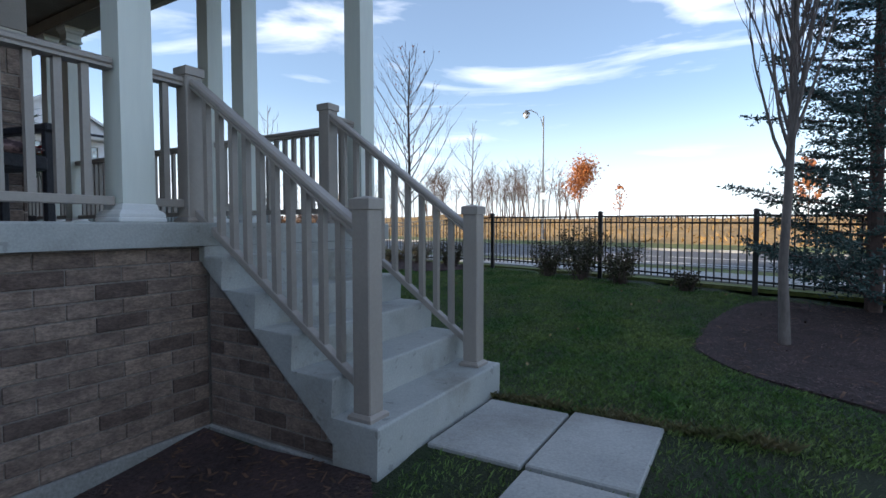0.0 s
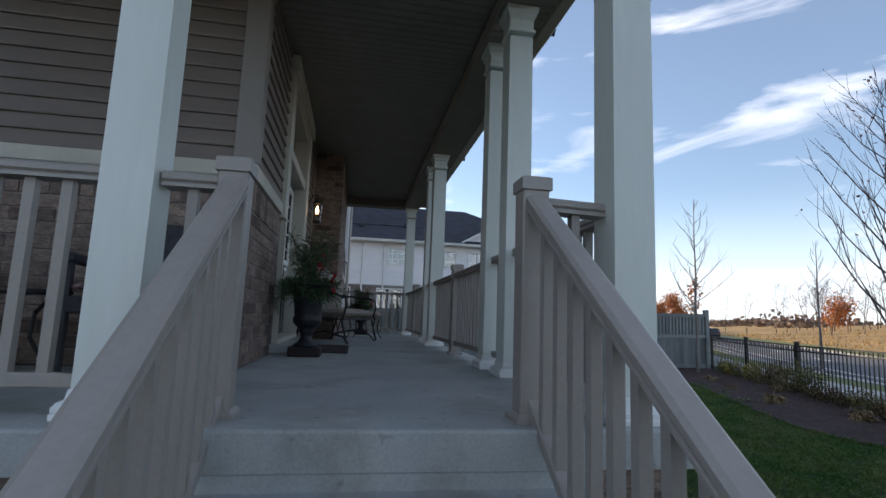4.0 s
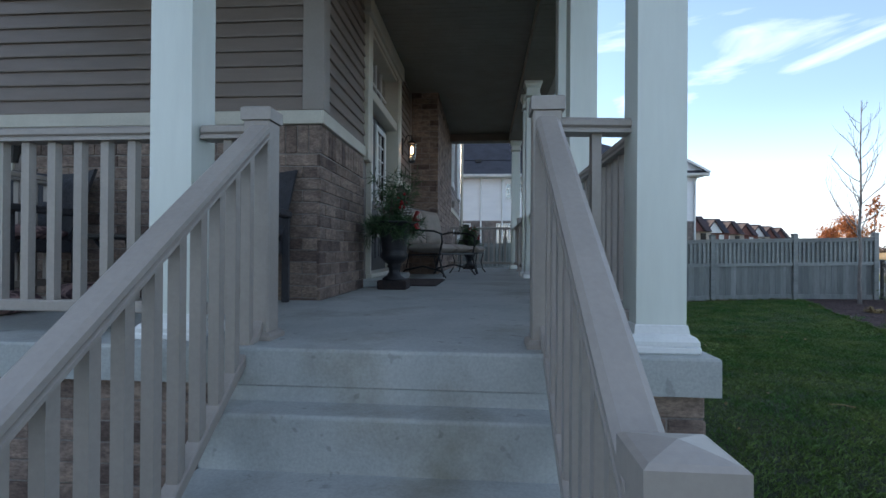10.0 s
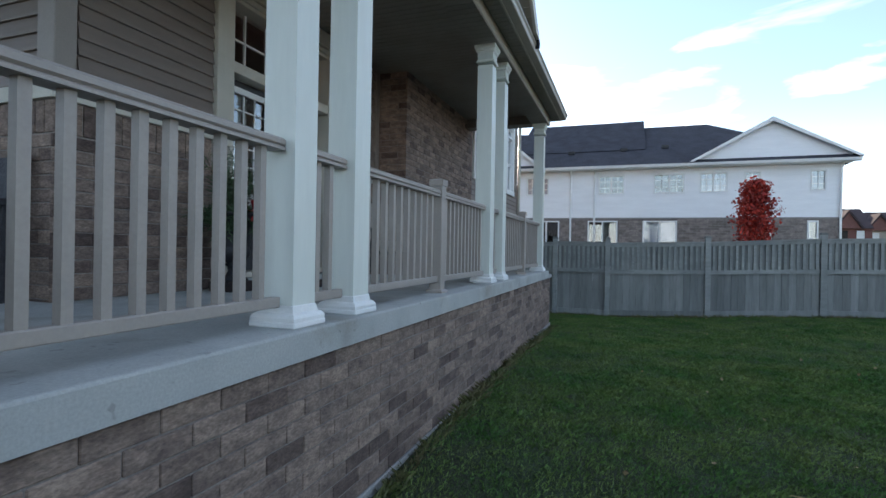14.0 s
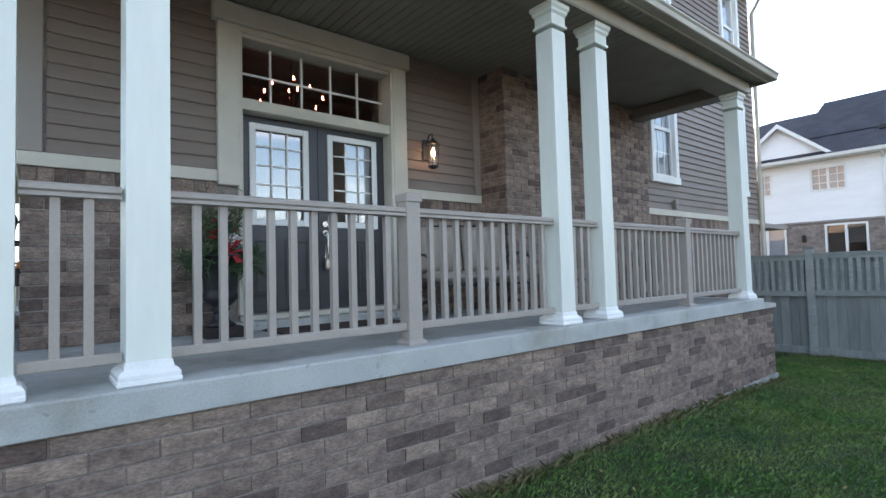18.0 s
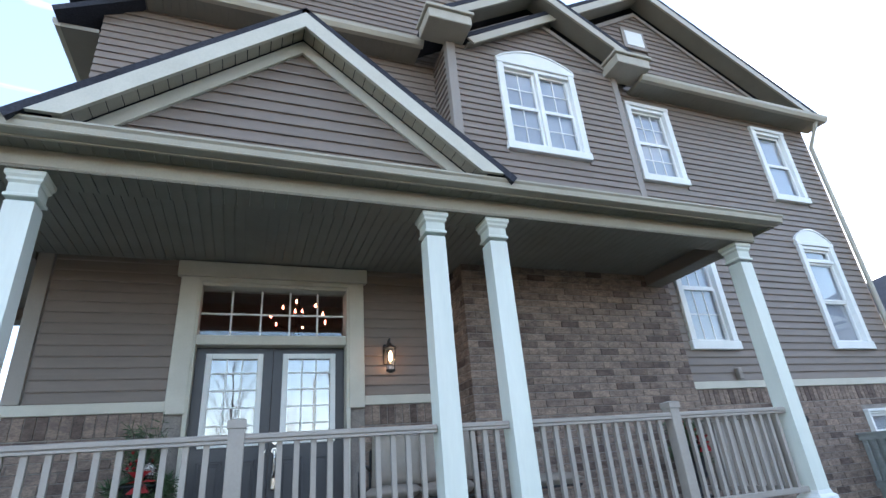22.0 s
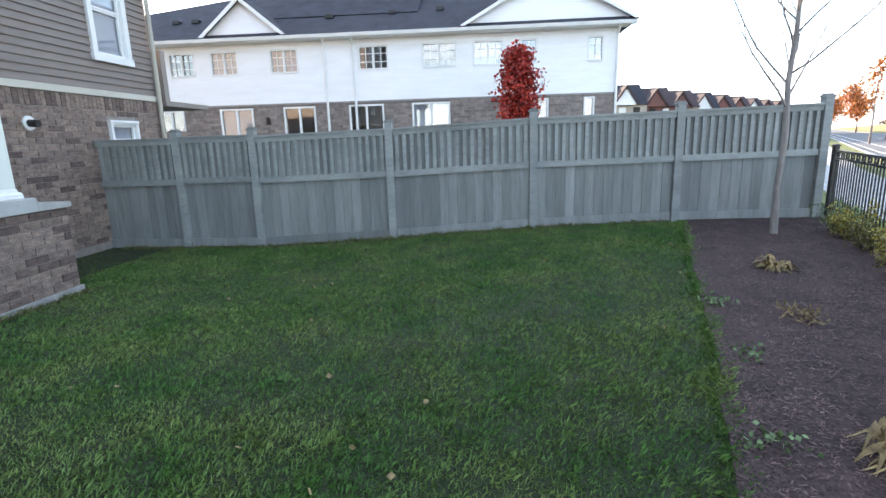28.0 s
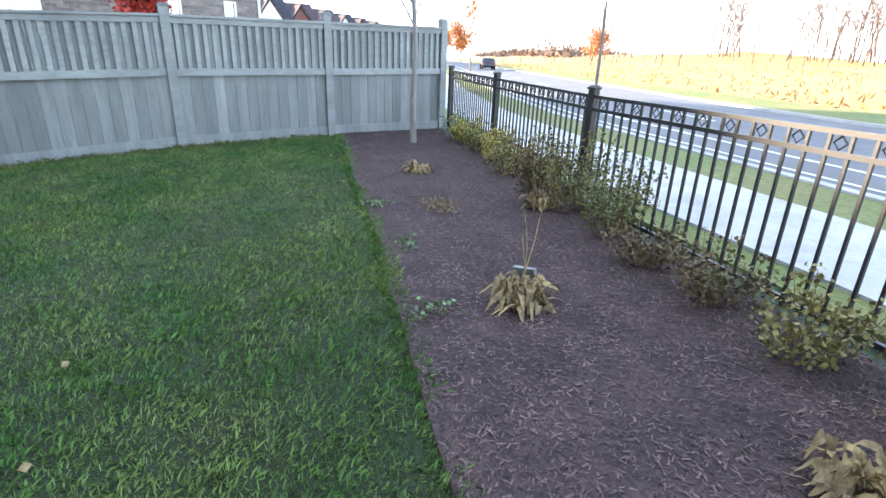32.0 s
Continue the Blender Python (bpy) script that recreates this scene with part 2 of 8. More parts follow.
GROUND = M("lawn_ground", (0.02, 0.04, 0.01), (0.032, 0.04, 0.016), 1.2, 0.95, 0.9, 75, dist=0.04, grain=0.55)
GRASS = M("grass_blades", (0.055, 0.155, 0.026), (0.165, 0.235, 0.062), 1.4, 0.55, 0.0, 14, "island", 0.45, grain=0.25, spec=0.3)
DRYGRASS = M("dry_grass", (0.46, 0.27, 0.085), (0.27, 0.17, 0.06), 0.09, 0.95, 0.5, 1.2, dist=0.1, grain=0.3)
VERGE = M("verge_grass", (0.1, 0.14, 0.03), (0.16, 0.15, 0.05), 0.5, 0.95, 0.5, 12, dist=0.05, grain=0.3)
MULCH = M("bark_mulch", (0.07, 0.042, 0.04), (0.038, 0.024, 0.023), 3.0, 0.95, 0.8, 45, dist=0.03, grain=0.4)
CHIP = M("bark_chips", (0.155, 0.1, 0.09), (0.07, 0.043, 0.04), 4.0, 0.8, 0.3, 80, "island", 0.8, grain=0.3)
ASPHALT = M("asphalt", (0.13, 0.13, 0.135), (0.1, 0.1, 0.105), 0.7, 0.85, 0.4, 60, grain=0.2)
DRIVE = M("drive_asphalt", (0.03, 0.031, 0.035), (0.022, 0.022, 0.025), 1.5, 0.85, 0.5, 70, grain=0.25)
LINE = M("road_paint", (0.7, 0.7, 0.68), (0.55, 0.55, 0.53), 2.0, 0.7, 0.1, 40)
BARK = M("young_bark", (0.2, 0.17, 0.155), (0.13, 0.11, 0.1), 10.0, 0.9, 0.5, 50, stretch=(1, 1, 0.3))
TWIG = M("twig_bark", (0.13, 0.085, 0.075), (0.08, 0.055, 0.05), 6.0, 0.9, 0.0, 50)
FARBARK = M("far_bark", (0.15, 0.1, 0.075), (0.09, 0.065, 0.05), 0.3, 0.95, 0.0, 5, "island", 0.3)
SPRUCE = M("spruce_needles", (0.035, 0.07, 0.062), (0.055, 0.1, 0.09), 3.0, 0.7, 0.0, 40, "island", 0.45)
PINE = M("pine_sprays", (0.03, 0.075, 0.022), (0.05, 0.1, 0.04), 8.0, 0.6, 0.0, 40, "island", 0.45)
REDLEAF = M("red_leaves", (0.5, 0.045, 0.022), (0.3, 0.02, 0.015), 2.0, 0.6, 0.0, 20, "island", 0.5)
SHRUB = M("autumn_shrub", (0.2, 0.165, 0.04), (0.11, 0.125, 0.035), 1.3, 0.65, 0.0, 20, "island", 0.5)
RUSSET = M("russet_leaves", (0.6, 0.22, 0.06), (0.4, 0.14, 0.045), 1.0, 0.7, 0.0, 20, "island", 0.4)
STRAW = M("straw_leaves", (0.36, 0.27, 0.12), (0.17, 0.115, 0.06), 20.0, 0.75, 0.2, 60, "island", 0.35)
GREENLEAF = M("green_leaves", (0.1, 0.17, 0.06), (0.16, 0.24, 0.1), 8.0, 0.6, 0.0, 40, "island", 0.4)
RED = M("red_ribbon", (0.35, 0.012, 0.014), (0.22, 0.008, 0.01), 6.0, 0.6, 0.1, 60)
PALE = M("pale_cones", (0.55, 0.53, 0.5), (0.12, 0.09, 0.08), 60.0, 0.8, 0.2, 90, ramp=(0.45, 0.55))
NBWHITE = M("pale_siding", (0.86, 0.86, 0.86), (0.81, 0.81, 0.81), 1.0, 0.6, 0.15, 30, stretch=(1, 1, 6), grain=0.04)
NBBRICK = M("pale_brick_run", (0.28, 0.235, 0.21), (0.2, 0.17, 0.155), 6.0, 0.9, 0.3, 20, "island", 0.3)
CARBLACK = M("black_car_paint", (0.008, 0.008, 0.01), (0.006, 0.006, 0.008), 2.0, 0.12, 0.0, 60, spec=0.8)
CARSILVER = M("silver_car_paint", (0.55, 0.57, 0.6), (0.5, 0.52, 0.55), 2.0, 0.2, 0.0, 60, metal=0.4)
AMBER = M("amber_lens", (0.6, 0.2, 0.02), (0.5, 0.15, 0.02), 9.0, 0.15, 0.0, 60)
RUBBER = M("tyre_rubber", (0.02, 0.02, 0.02), (0.014, 0.014, 0.014), 9.0, 0.9, 0.2, 60)
LAMP_GLOW = glow("warm_bulb", (1.0, 0.55, 0.25), 9.0)
CANDLE_GLOW = glow("candle_bulb", (1.0, 0.26, 0.16), 7.0)
LAMP_GLASS = glass_material("lantern_glass", 0.04, (0.95, 0.95, 0.95))
BLACKSIGN = M("sign_black", (0.015, 0.015, 0.018), (0.012, 0.012, 0.014), 4.0, 0.4, 0.0, 60)


# ---- mesh tools ----
class Geo:
    """Collects corners and faces of one mesh."""

    def __init__(self):
        self.v, self.f = [], []

    def add(self, verts, faces):
        n = len(self.v)
        self.v += [tuple(p) for p in verts]
        self.f += [tuple(i + n for i in q) for q in faces]
        return self

    def box(self, x0, x1, y0, y1, z0, z1):
        return self.add([(x, y, z) for z in (z0, z1) for y in (y0, y1) for x in (x0, x1)],
                        [(0, 2, 3, 1), (4, 5, 7, 6), (0, 1, 5, 4), (2, 6, 7, 3), (0, 4, 6, 2), (1, 3, 7, 5)])

    def hexa(self, p):
        """Eight corners: four below, four above, in the order of box()."""
        return self.add(p, [(0, 2, 3, 1), (4, 5, 7, 6), (0, 1, 5, 4), (2, 6, 7, 3), (0, 4, 6, 2), (1, 3, 7, 5)])

    def cbox(self, x0, x1, y0, y1, z0, z1, c):
        """A box with all edges chamfered by c."""
        lo, hi = (x0, y0, z0), (x1, y1, z1)
        v, idx = [], {}
        for s in ((a, b, d) for d in (0, 1) for b in (0, 1) for a in (0, 1)):
            for ax in range(3):
                p = [hi[i] if s[i] else lo[i] for i in range(3)]
                for i in range(3):
                    if i != ax:
                        p[i] += -c if s[i] else c
                idx[s, ax] = len(v)
                v.append(p)
        f = []
        for ax in range(3):
            o = [i for i in range(3) if i != ax]
            for e in (0, 1):
                ring = []
                for q in ((0, 0), (1, 0), (1, 1), (0, 1)):
                    s = [0, 0, 0]
                    s[ax], s[o[0]], s[o[1]] = e, q[0], q[1]
                    ring.append(idx[tuple(s), ax])
                f.append(ring)
            for q in ((0, 0), (1, 0), (1, 1), (0, 1)):
                s0, s1 = [0, 0, 0], [0, 0, 0]
                s0[o[0]], s0[o[1]], s1[o[0]], s1[o[1]], s1[ax] = q[0], q[1], q[0], q[1], 1
                f.append([idx[tuple(s0), o[0]], idx[tuple(s1), o[0]], idx[tuple(s1), o[1]], idx[tuple(s0), o[1]]])
        for s in ((a, b, d) for d in (0, 1) for b in (0, 1) for a in (0, 1)):
            f.append([idx[s, 0], idx[s, 1], idx[s, 2]])
        return self.add(v, f)

    def prism(self, poly, axis, a, b):
        """A flat outline (in the two other axes, in order) drawn out along an axis from a to b."""
        o = [i for i in range(3) if i != axis]
        v = []
        for d in (a, b):
            for p in poly:
                q = [0, 0, 0]
                q[axis], q[o[0]], q[o[1]] = d, p[0], p[1]
                v.append(q)
        n = len(poly)
        f = [tuple(range(n)), tuple(range(n, 2 * n))] + [(i, (i + 1) % n, n + (i + 1) % n, n + i) for i in range(n)]
        return self.add(v, f)

    def tube(self, pts, radii, sides=6, caps=True):
        pts = [Vector(p) for p in pts]
        if isinstance(radii, (int, float)):
            radii = [radii] * len(pts)
        v, f = [], []
        for i, p in enumerate(pts):
            d = (pts[min(i + 1, len(pts) - 1)] - pts[max(i - 1, 0)]).normalized()
            up = Vector((0, 0, 1)) if abs(d.z) < 0.9 else Vector((1, 0, 0))
            a = d.cross(up).normalized()
            b = d.cross(a)
            for k in range(sides):
                w = 2 * math.pi * k / sides
                v.append(p + (a * math.cos(w) + b * math.sin(w)) * radii[i])
        for i in range(len(pts) - 1):
            for k in range(sides):
                f.append((i * sides + k, i * sides + (k + 1) % sides, (i + 1) * sides + (k + 1) % sides, (i + 1) * sides + k))
        if caps:
            f += [tuple(range(sides)), tuple(range((len(pts) - 1) * sides, len(pts) * sides))]
        return self.add(v, f)

    def lathe(self, profile, cx=0, cy=0, cz=0, sides=16, square=False):
        """Rings of (radius, height); square: four flat sides."""
        n = 4 if square else sides
        v, f = [], []
        for r, z in profile:
            for k in range(n):
                w = 2 * math.pi * k / n + (math.pi / 4 if square else 0)
                q = r * (math.sqrt(2) if square else 1)
                v.append((cx + q * math.cos(w), cy + q * math.sin(w), cz + z))
        for i in range(len(profile) - 1):
            for k in range(n):
                f.append((i * n + k, i * n + (k + 1) % n, (i + 1) * n + (k + 1) % n, (i + 1) * n + k))
        f += [tuple(range(n)), tuple(range((len(profile) - 1) * n, len(profile) * n))]
        return self.add(v, f)

    def mesh(self, name, material, smooth=False):
        me = bpy.data.meshes.new(name)
        me.from_pydata(self.v, [], self.f)
        me.materials.append(material)
        bm = bmesh.new()
        bm.from_mesh(me)
        bmesh.ops.recalc_face_normals(bm, faces=bm.faces)
        bm.to_mesh(me)
        bm.free()
        if smooth:
            me.polygons.foreach_set("use_smooth", [True] * len(me.polygons))
        return me


def under(ob, parent):
    ob.parent = parent
    ob.matrix_parent_inverse = Matrix.Translation(parent.location).inverted()
    return ob


def part(name, geo, material, parent, label="", smooth=False):
    ob = under(new(name, geo.mesh(name, material, smooth)), parent)
    return tagged(ob, label)


def thing(name, label, category, at=(0, 0, 0), group="", kind=""):
    ob = new(name)
    ob.location = at
    ob.empty_display_size = 0.1
    return tagged(ob, label, category, group, kind)


def solid(name, geo, material, label="", category="", kind="", smooth=False, group=""):
    return tagged(new(name, geo.mesh(name, material, smooth)), label, category, group, kind)


def cloud_mesh(name, verts, faces, material):
    """A mesh from arrays, for leaves and blades."""
    me = bpy.data.meshes.new(name)
    me.vertices.add(len(verts))
    me.vertices.foreach_set("co", np.asarray(verts, np.float32).ravel())
    n, k = faces.shape
    me.loops.add(n * k)
    me.loops.foreach_set("vertex_index", faces.astype(np.int32).ravel())
    me.polygons.add(n)
    me.polygons.foreach_set("loop_start", np.arange(n, dtype=np.int32) * k)
    me.update(calc_edges=True)
    me.validate()
    me.materials.append(material)
    return me


class Wall:
    """A wall's plane: u along it, z up, d out of it. face: the way it looks, '-x', '+x', '-y' or '+y'."""

    def __init__(self, face, at):
        self.face, self.at = face, at

    def p(self, u, z, d):
        s = -1 if self.face[0] == '-' else 1
        return (self.at + s * d, u, z) if self.face[1] == 'x' else (u, self.at + s * d, z)

    def box(self, g, u0, u1, z0, z1, d0, d1, c=0):
        a, b = self.p(u0, z0, d0), self.p(u1, z1, d1)
        e = [v for i in range(3) for v in (min(a[i], b[i]), max(a[i], b[i]))]
        return g.cbox(*e, c) if c else g.box(*e)

    def shape(self, g, outline, d0, d1):
        """An outline of (u, z) with thickness from d0 to d1."""
        n = len(outline)
        v = [self.p(u, z, d) for d in (d0, d1) for u, z in outline]
        return g.add(v, [tuple(range(n)), tuple(range(n, 2 * n))] + [(i, (i + 1) % n, n + (i + 1) % n, n + i) for i in range(n)])


def backing(g, w, u0, u1, z0, z1, holes, thick=0.2, d=0.0):
    """A wall's body with its openings left out."""
    us = sorted({u0, u1, *[min(max(v, u0), u1) for h in holes for v in h[:2]]})
    for a, b in zip(us, us[1:]):
        if b - a < 1e-4:
            continue
        mid = (a + b) / 2
        cuts = sorted((max(h[2], z0), min(h[3], z1)) for h in holes if h[0] < mid < h[1] and h[3] > z0 and h[2] < z1)
        z = z0
        for c0, c1 in cuts:
            if c0 > z + 1e-4:
                w.box(g, a, b, z, c0, d - thick, d)
            z = max(z, c1)
        if z1 > z + 1e-4:
            w.box(g, a, b, z, z1, d - thick, d)
    return g


def spans(u0, u1, z0, z1, holes):
    """The stretches of a course left between the openings."""
    out = [(u0, u1)]
    for h in holes:
        if h[3] > z0 + 0.01 and h[2] < z1 - 0.01:
            out = [s for a, b in out for s in ((a, min(b, h[0])), (max(a, h[1]), b)) if s[1] - s[0] > 0.02]
    return out


def siding(w, u0, u1, z0, z1, holes, parent, step=0.1125, limit=None, joined=False):
    """Lapped boards, course by course; limit(z) narrows a gable."""
    rng = random.Random(int(u0 * 100 + z0 * 10))
    g = Geo()
    z = z0
    while z < z1 - 0.01:
        t = min(z + step, z1)
        a, b = limit(z) if limit else (u0, u1)
        c, d = limit(t) if limit else (u0, u1)
        for s0, s1 in spans(a, b, z, t, holes):
            e0 = c if s0 == a else s0
            e1 = d if s1 == b else s1
            if e1 - e0 < 0.01:
                e0 = e1 = (s0 + s1) / 2
            one = g if joined else Geo()
            lo, hi = 0.022 + rng.uniform(-0.001, 0.001), 0.003
            q = [w.p(s0, z, 0.0), w.p(s1, z, 0.0), w.p(s0, z, lo), w.p(s1, z, lo), w.p(s0, z + 0.012, lo + 0.002), w.p(s1, z + 0.012, lo + 0.002),
                 w.p(e0, t, hi), w.p(e1, t, hi), w.p(e0, t, 0.0), w.p(e1, t, 0.0)]
            one.add(q, [(0, 1, 3, 2), (2, 3, 5, 4), (4, 5, 7, 6), (6, 7, 9, 8), (0, 2, 4, 6, 8), (1, 9, 7, 5, 3)])
            if not joined:
                part("siding_board", one, SIDING, parent)
        z = t
    if joined:
        tagged(part("siding_run", g, SIDING, parent), kind="stuff")


brick_meshes = {}


def bricks(w, u0, u1, z0, z1, holes, parent, single=None, course=0.088, length=0.265, soldier=None):
    """Running bond; single(u, z) says which bricks are pieces of their own, the others are joined."""
    rng = random.Random(int(u0 * 31 + z0 * 17 + len(w.face) * 7))
    g = Geo()
    rows = int(round((z1 - z0) / course))
    course = (z1 - z0) / max(rows, 1)
    joint = 0.008

    def lay(a, b, z, t):
        if b - a < 0.03:
            return
        d = 0.006 + rng.uniform(-0.002, 0.003)
        if single and single((a + b) / 2, z):
            key = (w.face, round(b - a, 2), round(t - z, 3))
            if key not in brick_meshes:
                h = Geo()
                o = Wall(w.face, 0)
                l = key[1] / 2
                o.box(h, -l, l, 0, key[2] - joint, -0.02, 0.006, 0.004)
                brick_meshes[key] = h.mesh("brick", BRICK)
            ob = new("brick", brick_meshes[key])
            ob.location = w.p((a + b) / 2, z, d - 0.006)
            ob.parent = parent
            ob.matrix_parent_inverse = Matrix.Translation(parent.location).inverted()
        else:
            w.box(g, a, b, z, t - joint, -0.02, d, 0.003)

    for r in range(rows):
        z, t = z0 + r * course, z0 + (r + 1) * course
        for a, b in spans(u0, u1, z, t, holes):
            u = a - (length / 2 if r % 2 else 0) - (a - u0) % length
            while u < b:
                lay(max(u, a) + (joint / 2 if u >= a else 0), min(u + length, b) - (joint / 2 if u + length <= b else 0), z, t)
                u += length
    if g.v:
        tagged(part("brick_run", g, BRICK_ISLE, parent), kind="stuff")


def soldiers(w, u0, u1, z0, z1, parent, step=0.088):
    g = Geo()
    n = int((u1 - u0) / step)
    for i in range(n):
        u = u0 + (u1 - u0) * i / n
        w.box(g, u + 0.004, u + (u1 - u0) / n - 0.005, z0 + 0.004, z1 - 0.004, -0.02, 0.009, 0.003)
    tagged(part("soldier_course", g, BRICK_ISLE, parent), kind="stuff")

# ---- the house ----
P = 1.04            # porch floor over the lawn
XW, YD, YF, YB, YBAY = 1.79, 2.06, 1.66, 1.60, 1.46
BAND0, BAND1 = 2.345, 2.445
CEIL = 3.96
window_count = [0]


def window(w, u0, u1, z0, z1, twin=False, arch=0.0, transom=0.0, grid=(2, 2), blind=True, label="white-trimmed sash window in taupe siding", glass=None, single=False, plain=False):
    """A white-trimmed sash window: trim, sill board, sashes, muntins and panes, with a blind behind."""
    window_count[0] += 1
    mid = ((u0 + u1) / 2)
    t = thing("window_%d" % window_count[0], label, "window", w.p(mid, z0, 0.02), kind="structure")
    tw, sill = (0.05, 0.06) if plain else (0.105, 0.13)
    g = Geo()
    w.box(g, u0, u0 + tw, z0 + sill, z1, -0.04, 0.064, 0.006)
    w.box(g, u1 - tw, u1, z0 + sill, z1, -0.04, 0.064, 0.006)
    part("window_trim", g, WHITE, t)
    g = Geo()
    w.box(g, u0 - 0.02, u1 + 0.02, z0, z0 + sill - 0.002, -0.04, 0.078, 0.008)
    part("window_sill", g, WHITE, t)
    g = Geo()
    w.box(g, u0 - 0.012, u1 + 0.012, z1 - tw * 0.5, z1 + 0.02, -0.04, 0.072, 0.006)
    w.box(g, u0 + tw, u1 - tw, z1 - tw * 1.1, z1 - tw * 0.5 - 0.002, -0.04, 0.04, 0.004)
    part("window_head", g, WHITE, t)
    if arch:
        n = 14
        pts = [(u0 - 0.01 + (u1 - u0 + 0.02) * i / n, z1 + 0.022 + arch * math.sin(math.pi * i / n) ** 0.8) for i in range(n + 1)]
        g = Geo()
        w.shape(g, [(u0 - 0.01, z1 + 0.021)] + pts[1:-1] + [(u1 + 0.01, z1 + 0.021)], 0.0, 0.045)
        part("arched_head", g, WHITE, t)
        g = Geo()
        for (a, b), (c, d) in zip(pts, pts[1:]):
            w.shape(g, [(a, b), (c, d), (c, d + 0.03), (a, b + 0.03)], 0.0, 0.06)
        part("arch_moulding", g, WHITE, t)
    a, b = u0 + tw, u1 - tw
    lo, hi = z0 + sill, z1 - tw * 1.1
    cells = [(a, mid - 0.035), (mid + 0.035, b)] if twin else [(a, b)]
    if twin:
        g = Geo()
        w.box(g, mid - 0.035, mid + 0.035, lo, hi, -0.04, 0.042, 0.005)
        part("mullion", g, WHITE, t)
    rows = []
    if transom:
        rows.append((hi - transom, hi, True))
        g = Geo()
        w.box(g, a, b, hi - transom - 0.05, hi - transom, -0.04, 0.034, 0.005)
        part("transom_bar", g, WHITE, t)
        hi = hi - transom - 0.05
    half = (lo + hi) / 2
    rows += [(lo, hi, False)] if single else [(lo, half, True), (half, hi, True)]
    for c0, c1 in cells:
        for k, (r0, r1, gridded) in enumerate(rows):
            d = -0.03 if k % 2 else -0.015
            g = Geo()
            for q in ((c0, c0 + 0.035, r0, r1), (c1 - 0.035, c1, r0, r1), (c0 + 0.035, c1 - 0.035, r0, r0 + 0.035), (c0 + 0.035, c1 - 0.035, r1 - 0.035, r1)):
                w.box(g, *q, d - 0.03, d + 0.012)
            part("sash", g, WHITE, t)
            if gridded and grid:
                g = Geo()
                nx, nz = grid[0], (grid[1] if r1 - r0 > 0.4 else 1)
                for i in range(1, nx + 1):
                    u = c0 + 0.035 + (c1 - c0 - 0.07) * i / (nx + 1)
                    w.box(g, u - 0.008, u + 0.008, r0 + 0.035, r1 - 0.035, d - 0.018, d - 0.003)
                for i in range(1, nz):
                    z = r0 + 0.035 + (r1 - r0 - 0.07) * i / nz
                    w.box(g, c0 + 0.035, c1 - 0.035, z - 0.008, z + 0.008, d - 0.017, d - 0.004)
                part("muntin_grid", g, WHITE, t)
            g = Geo()
            w.box(g, c0 + 0.03, c1 - 0.03, r0 + 0.03, r1 - 0.03, d - 0.014, d - 0.008)
            part("pane", g, glass or GLASS, t).visible_shadow = False
    if blind:
        g = Geo()
        n = int((z1 - z0) / 0.055)
        for i in range(n):
            z = z0 + sill * 0.6 + (z1 - z0 - sill) * i / n
            v = [w.p(u, q, e) for u in (u0 + 0.07, u1 - 0.07) for q, e in ((z, -0.082), (z + 0.054, -0.07), (z + 0.056, -0.073), (z + 0.002, -0.085))]
            g.add(v, [(0, 1, 2, 3), (4, 5, 6, 7), (0, 1, 5, 4), (1, 2, 6, 5), (2, 3, 7, 6), (3, 0, 4, 7)])
        part("blind", g, BLIND, t)
    return (u0 + 0.03, u1 - 0.03, z0 + 0.03, z1 - 0.02)


# walls: body first, then cladding
west = Wall('-x', XW)
holes_w = [window(west, 4.99, 6.5, 2.945, 4.68, twin=True, transom=0.26, grid=(1, 2)),
           window(west, 7.38, 8.92, 2.91, 4.72, twin=True, arch=0.28, transom=0.26, grid=(1, 2)),
           window(west, 9.28, 10.5, 5.38, 6.92, twin=True, grid=(1, 2)),
           window(west, 7.36, 8.92, 5.6, 7.0, twin=True, grid=(1, 2))]
entry_hole, garage_hole = (7.2, 9.3, -0.4, 2.03), (4.55, 6.86, -0.4, 2.0)
door_hole = (3.3, 4.89, P, 3.72)
front_d = Wall('-y', YD)
bump = Wall('-y', YB)
bump_side = Wall('-x', 6.24)
right = Wall('-y', YF)
bay = Wall('-y', YBAY)
win_c = window(right, 9.68, 10.58, 2.885, 4.78, transom=0.0)
win_f = window(right, 12.7, 13.62, 2.9, 4.8, arch=0.24, transom=0.2, grid=None)
win_d = window(right, 9.64, 10.58, 5.65, 7.23)
win_e = window(right, 12.64, 13.53, 5.64, 7.25, grid=None)
win_s = window(right, 12.82, 13.52, 1.57, 1.95, plain=True, single=True, grid=None, label="small white basement window in brick wall")
win_bay = window(bay, 7.09, 8.48, 5.7, 7.36, twin=True, arch=0.24, grid=(1, 2))


def struct(name, geo, material, label="", category="wall"):
    return solid(name, geo, material, label, category, kind="structure")


wall_west = struct("wall_west", backing(Geo(), west, YD, 10.5, -0.4, 7.05, holes_w + [entry_hole, garage_hole], 0.25, -0.002), MORTAR, "side wall of taupe siding above brown brick")
wall_door = struct("wall_entrance", backing(Geo(), front_d, XW + 0.25, 6.5, 0.0, 7.6, [door_hole], 0.2, -0.002), MORTAR, "entrance wall of taupe siding above brown brick")
wall_bump = struct("wall_brick_bay", backing(backing(Geo(), bump, 6.24, 9.5, 0.0, CEIL + 0.6, [], 0.2, -0.002), bump_side, YB + 0.2, YD, 0.0, CEIL + 0.6, [], 0.2, -0.002), MORTAR, "projecting wall of mixed brown brick")
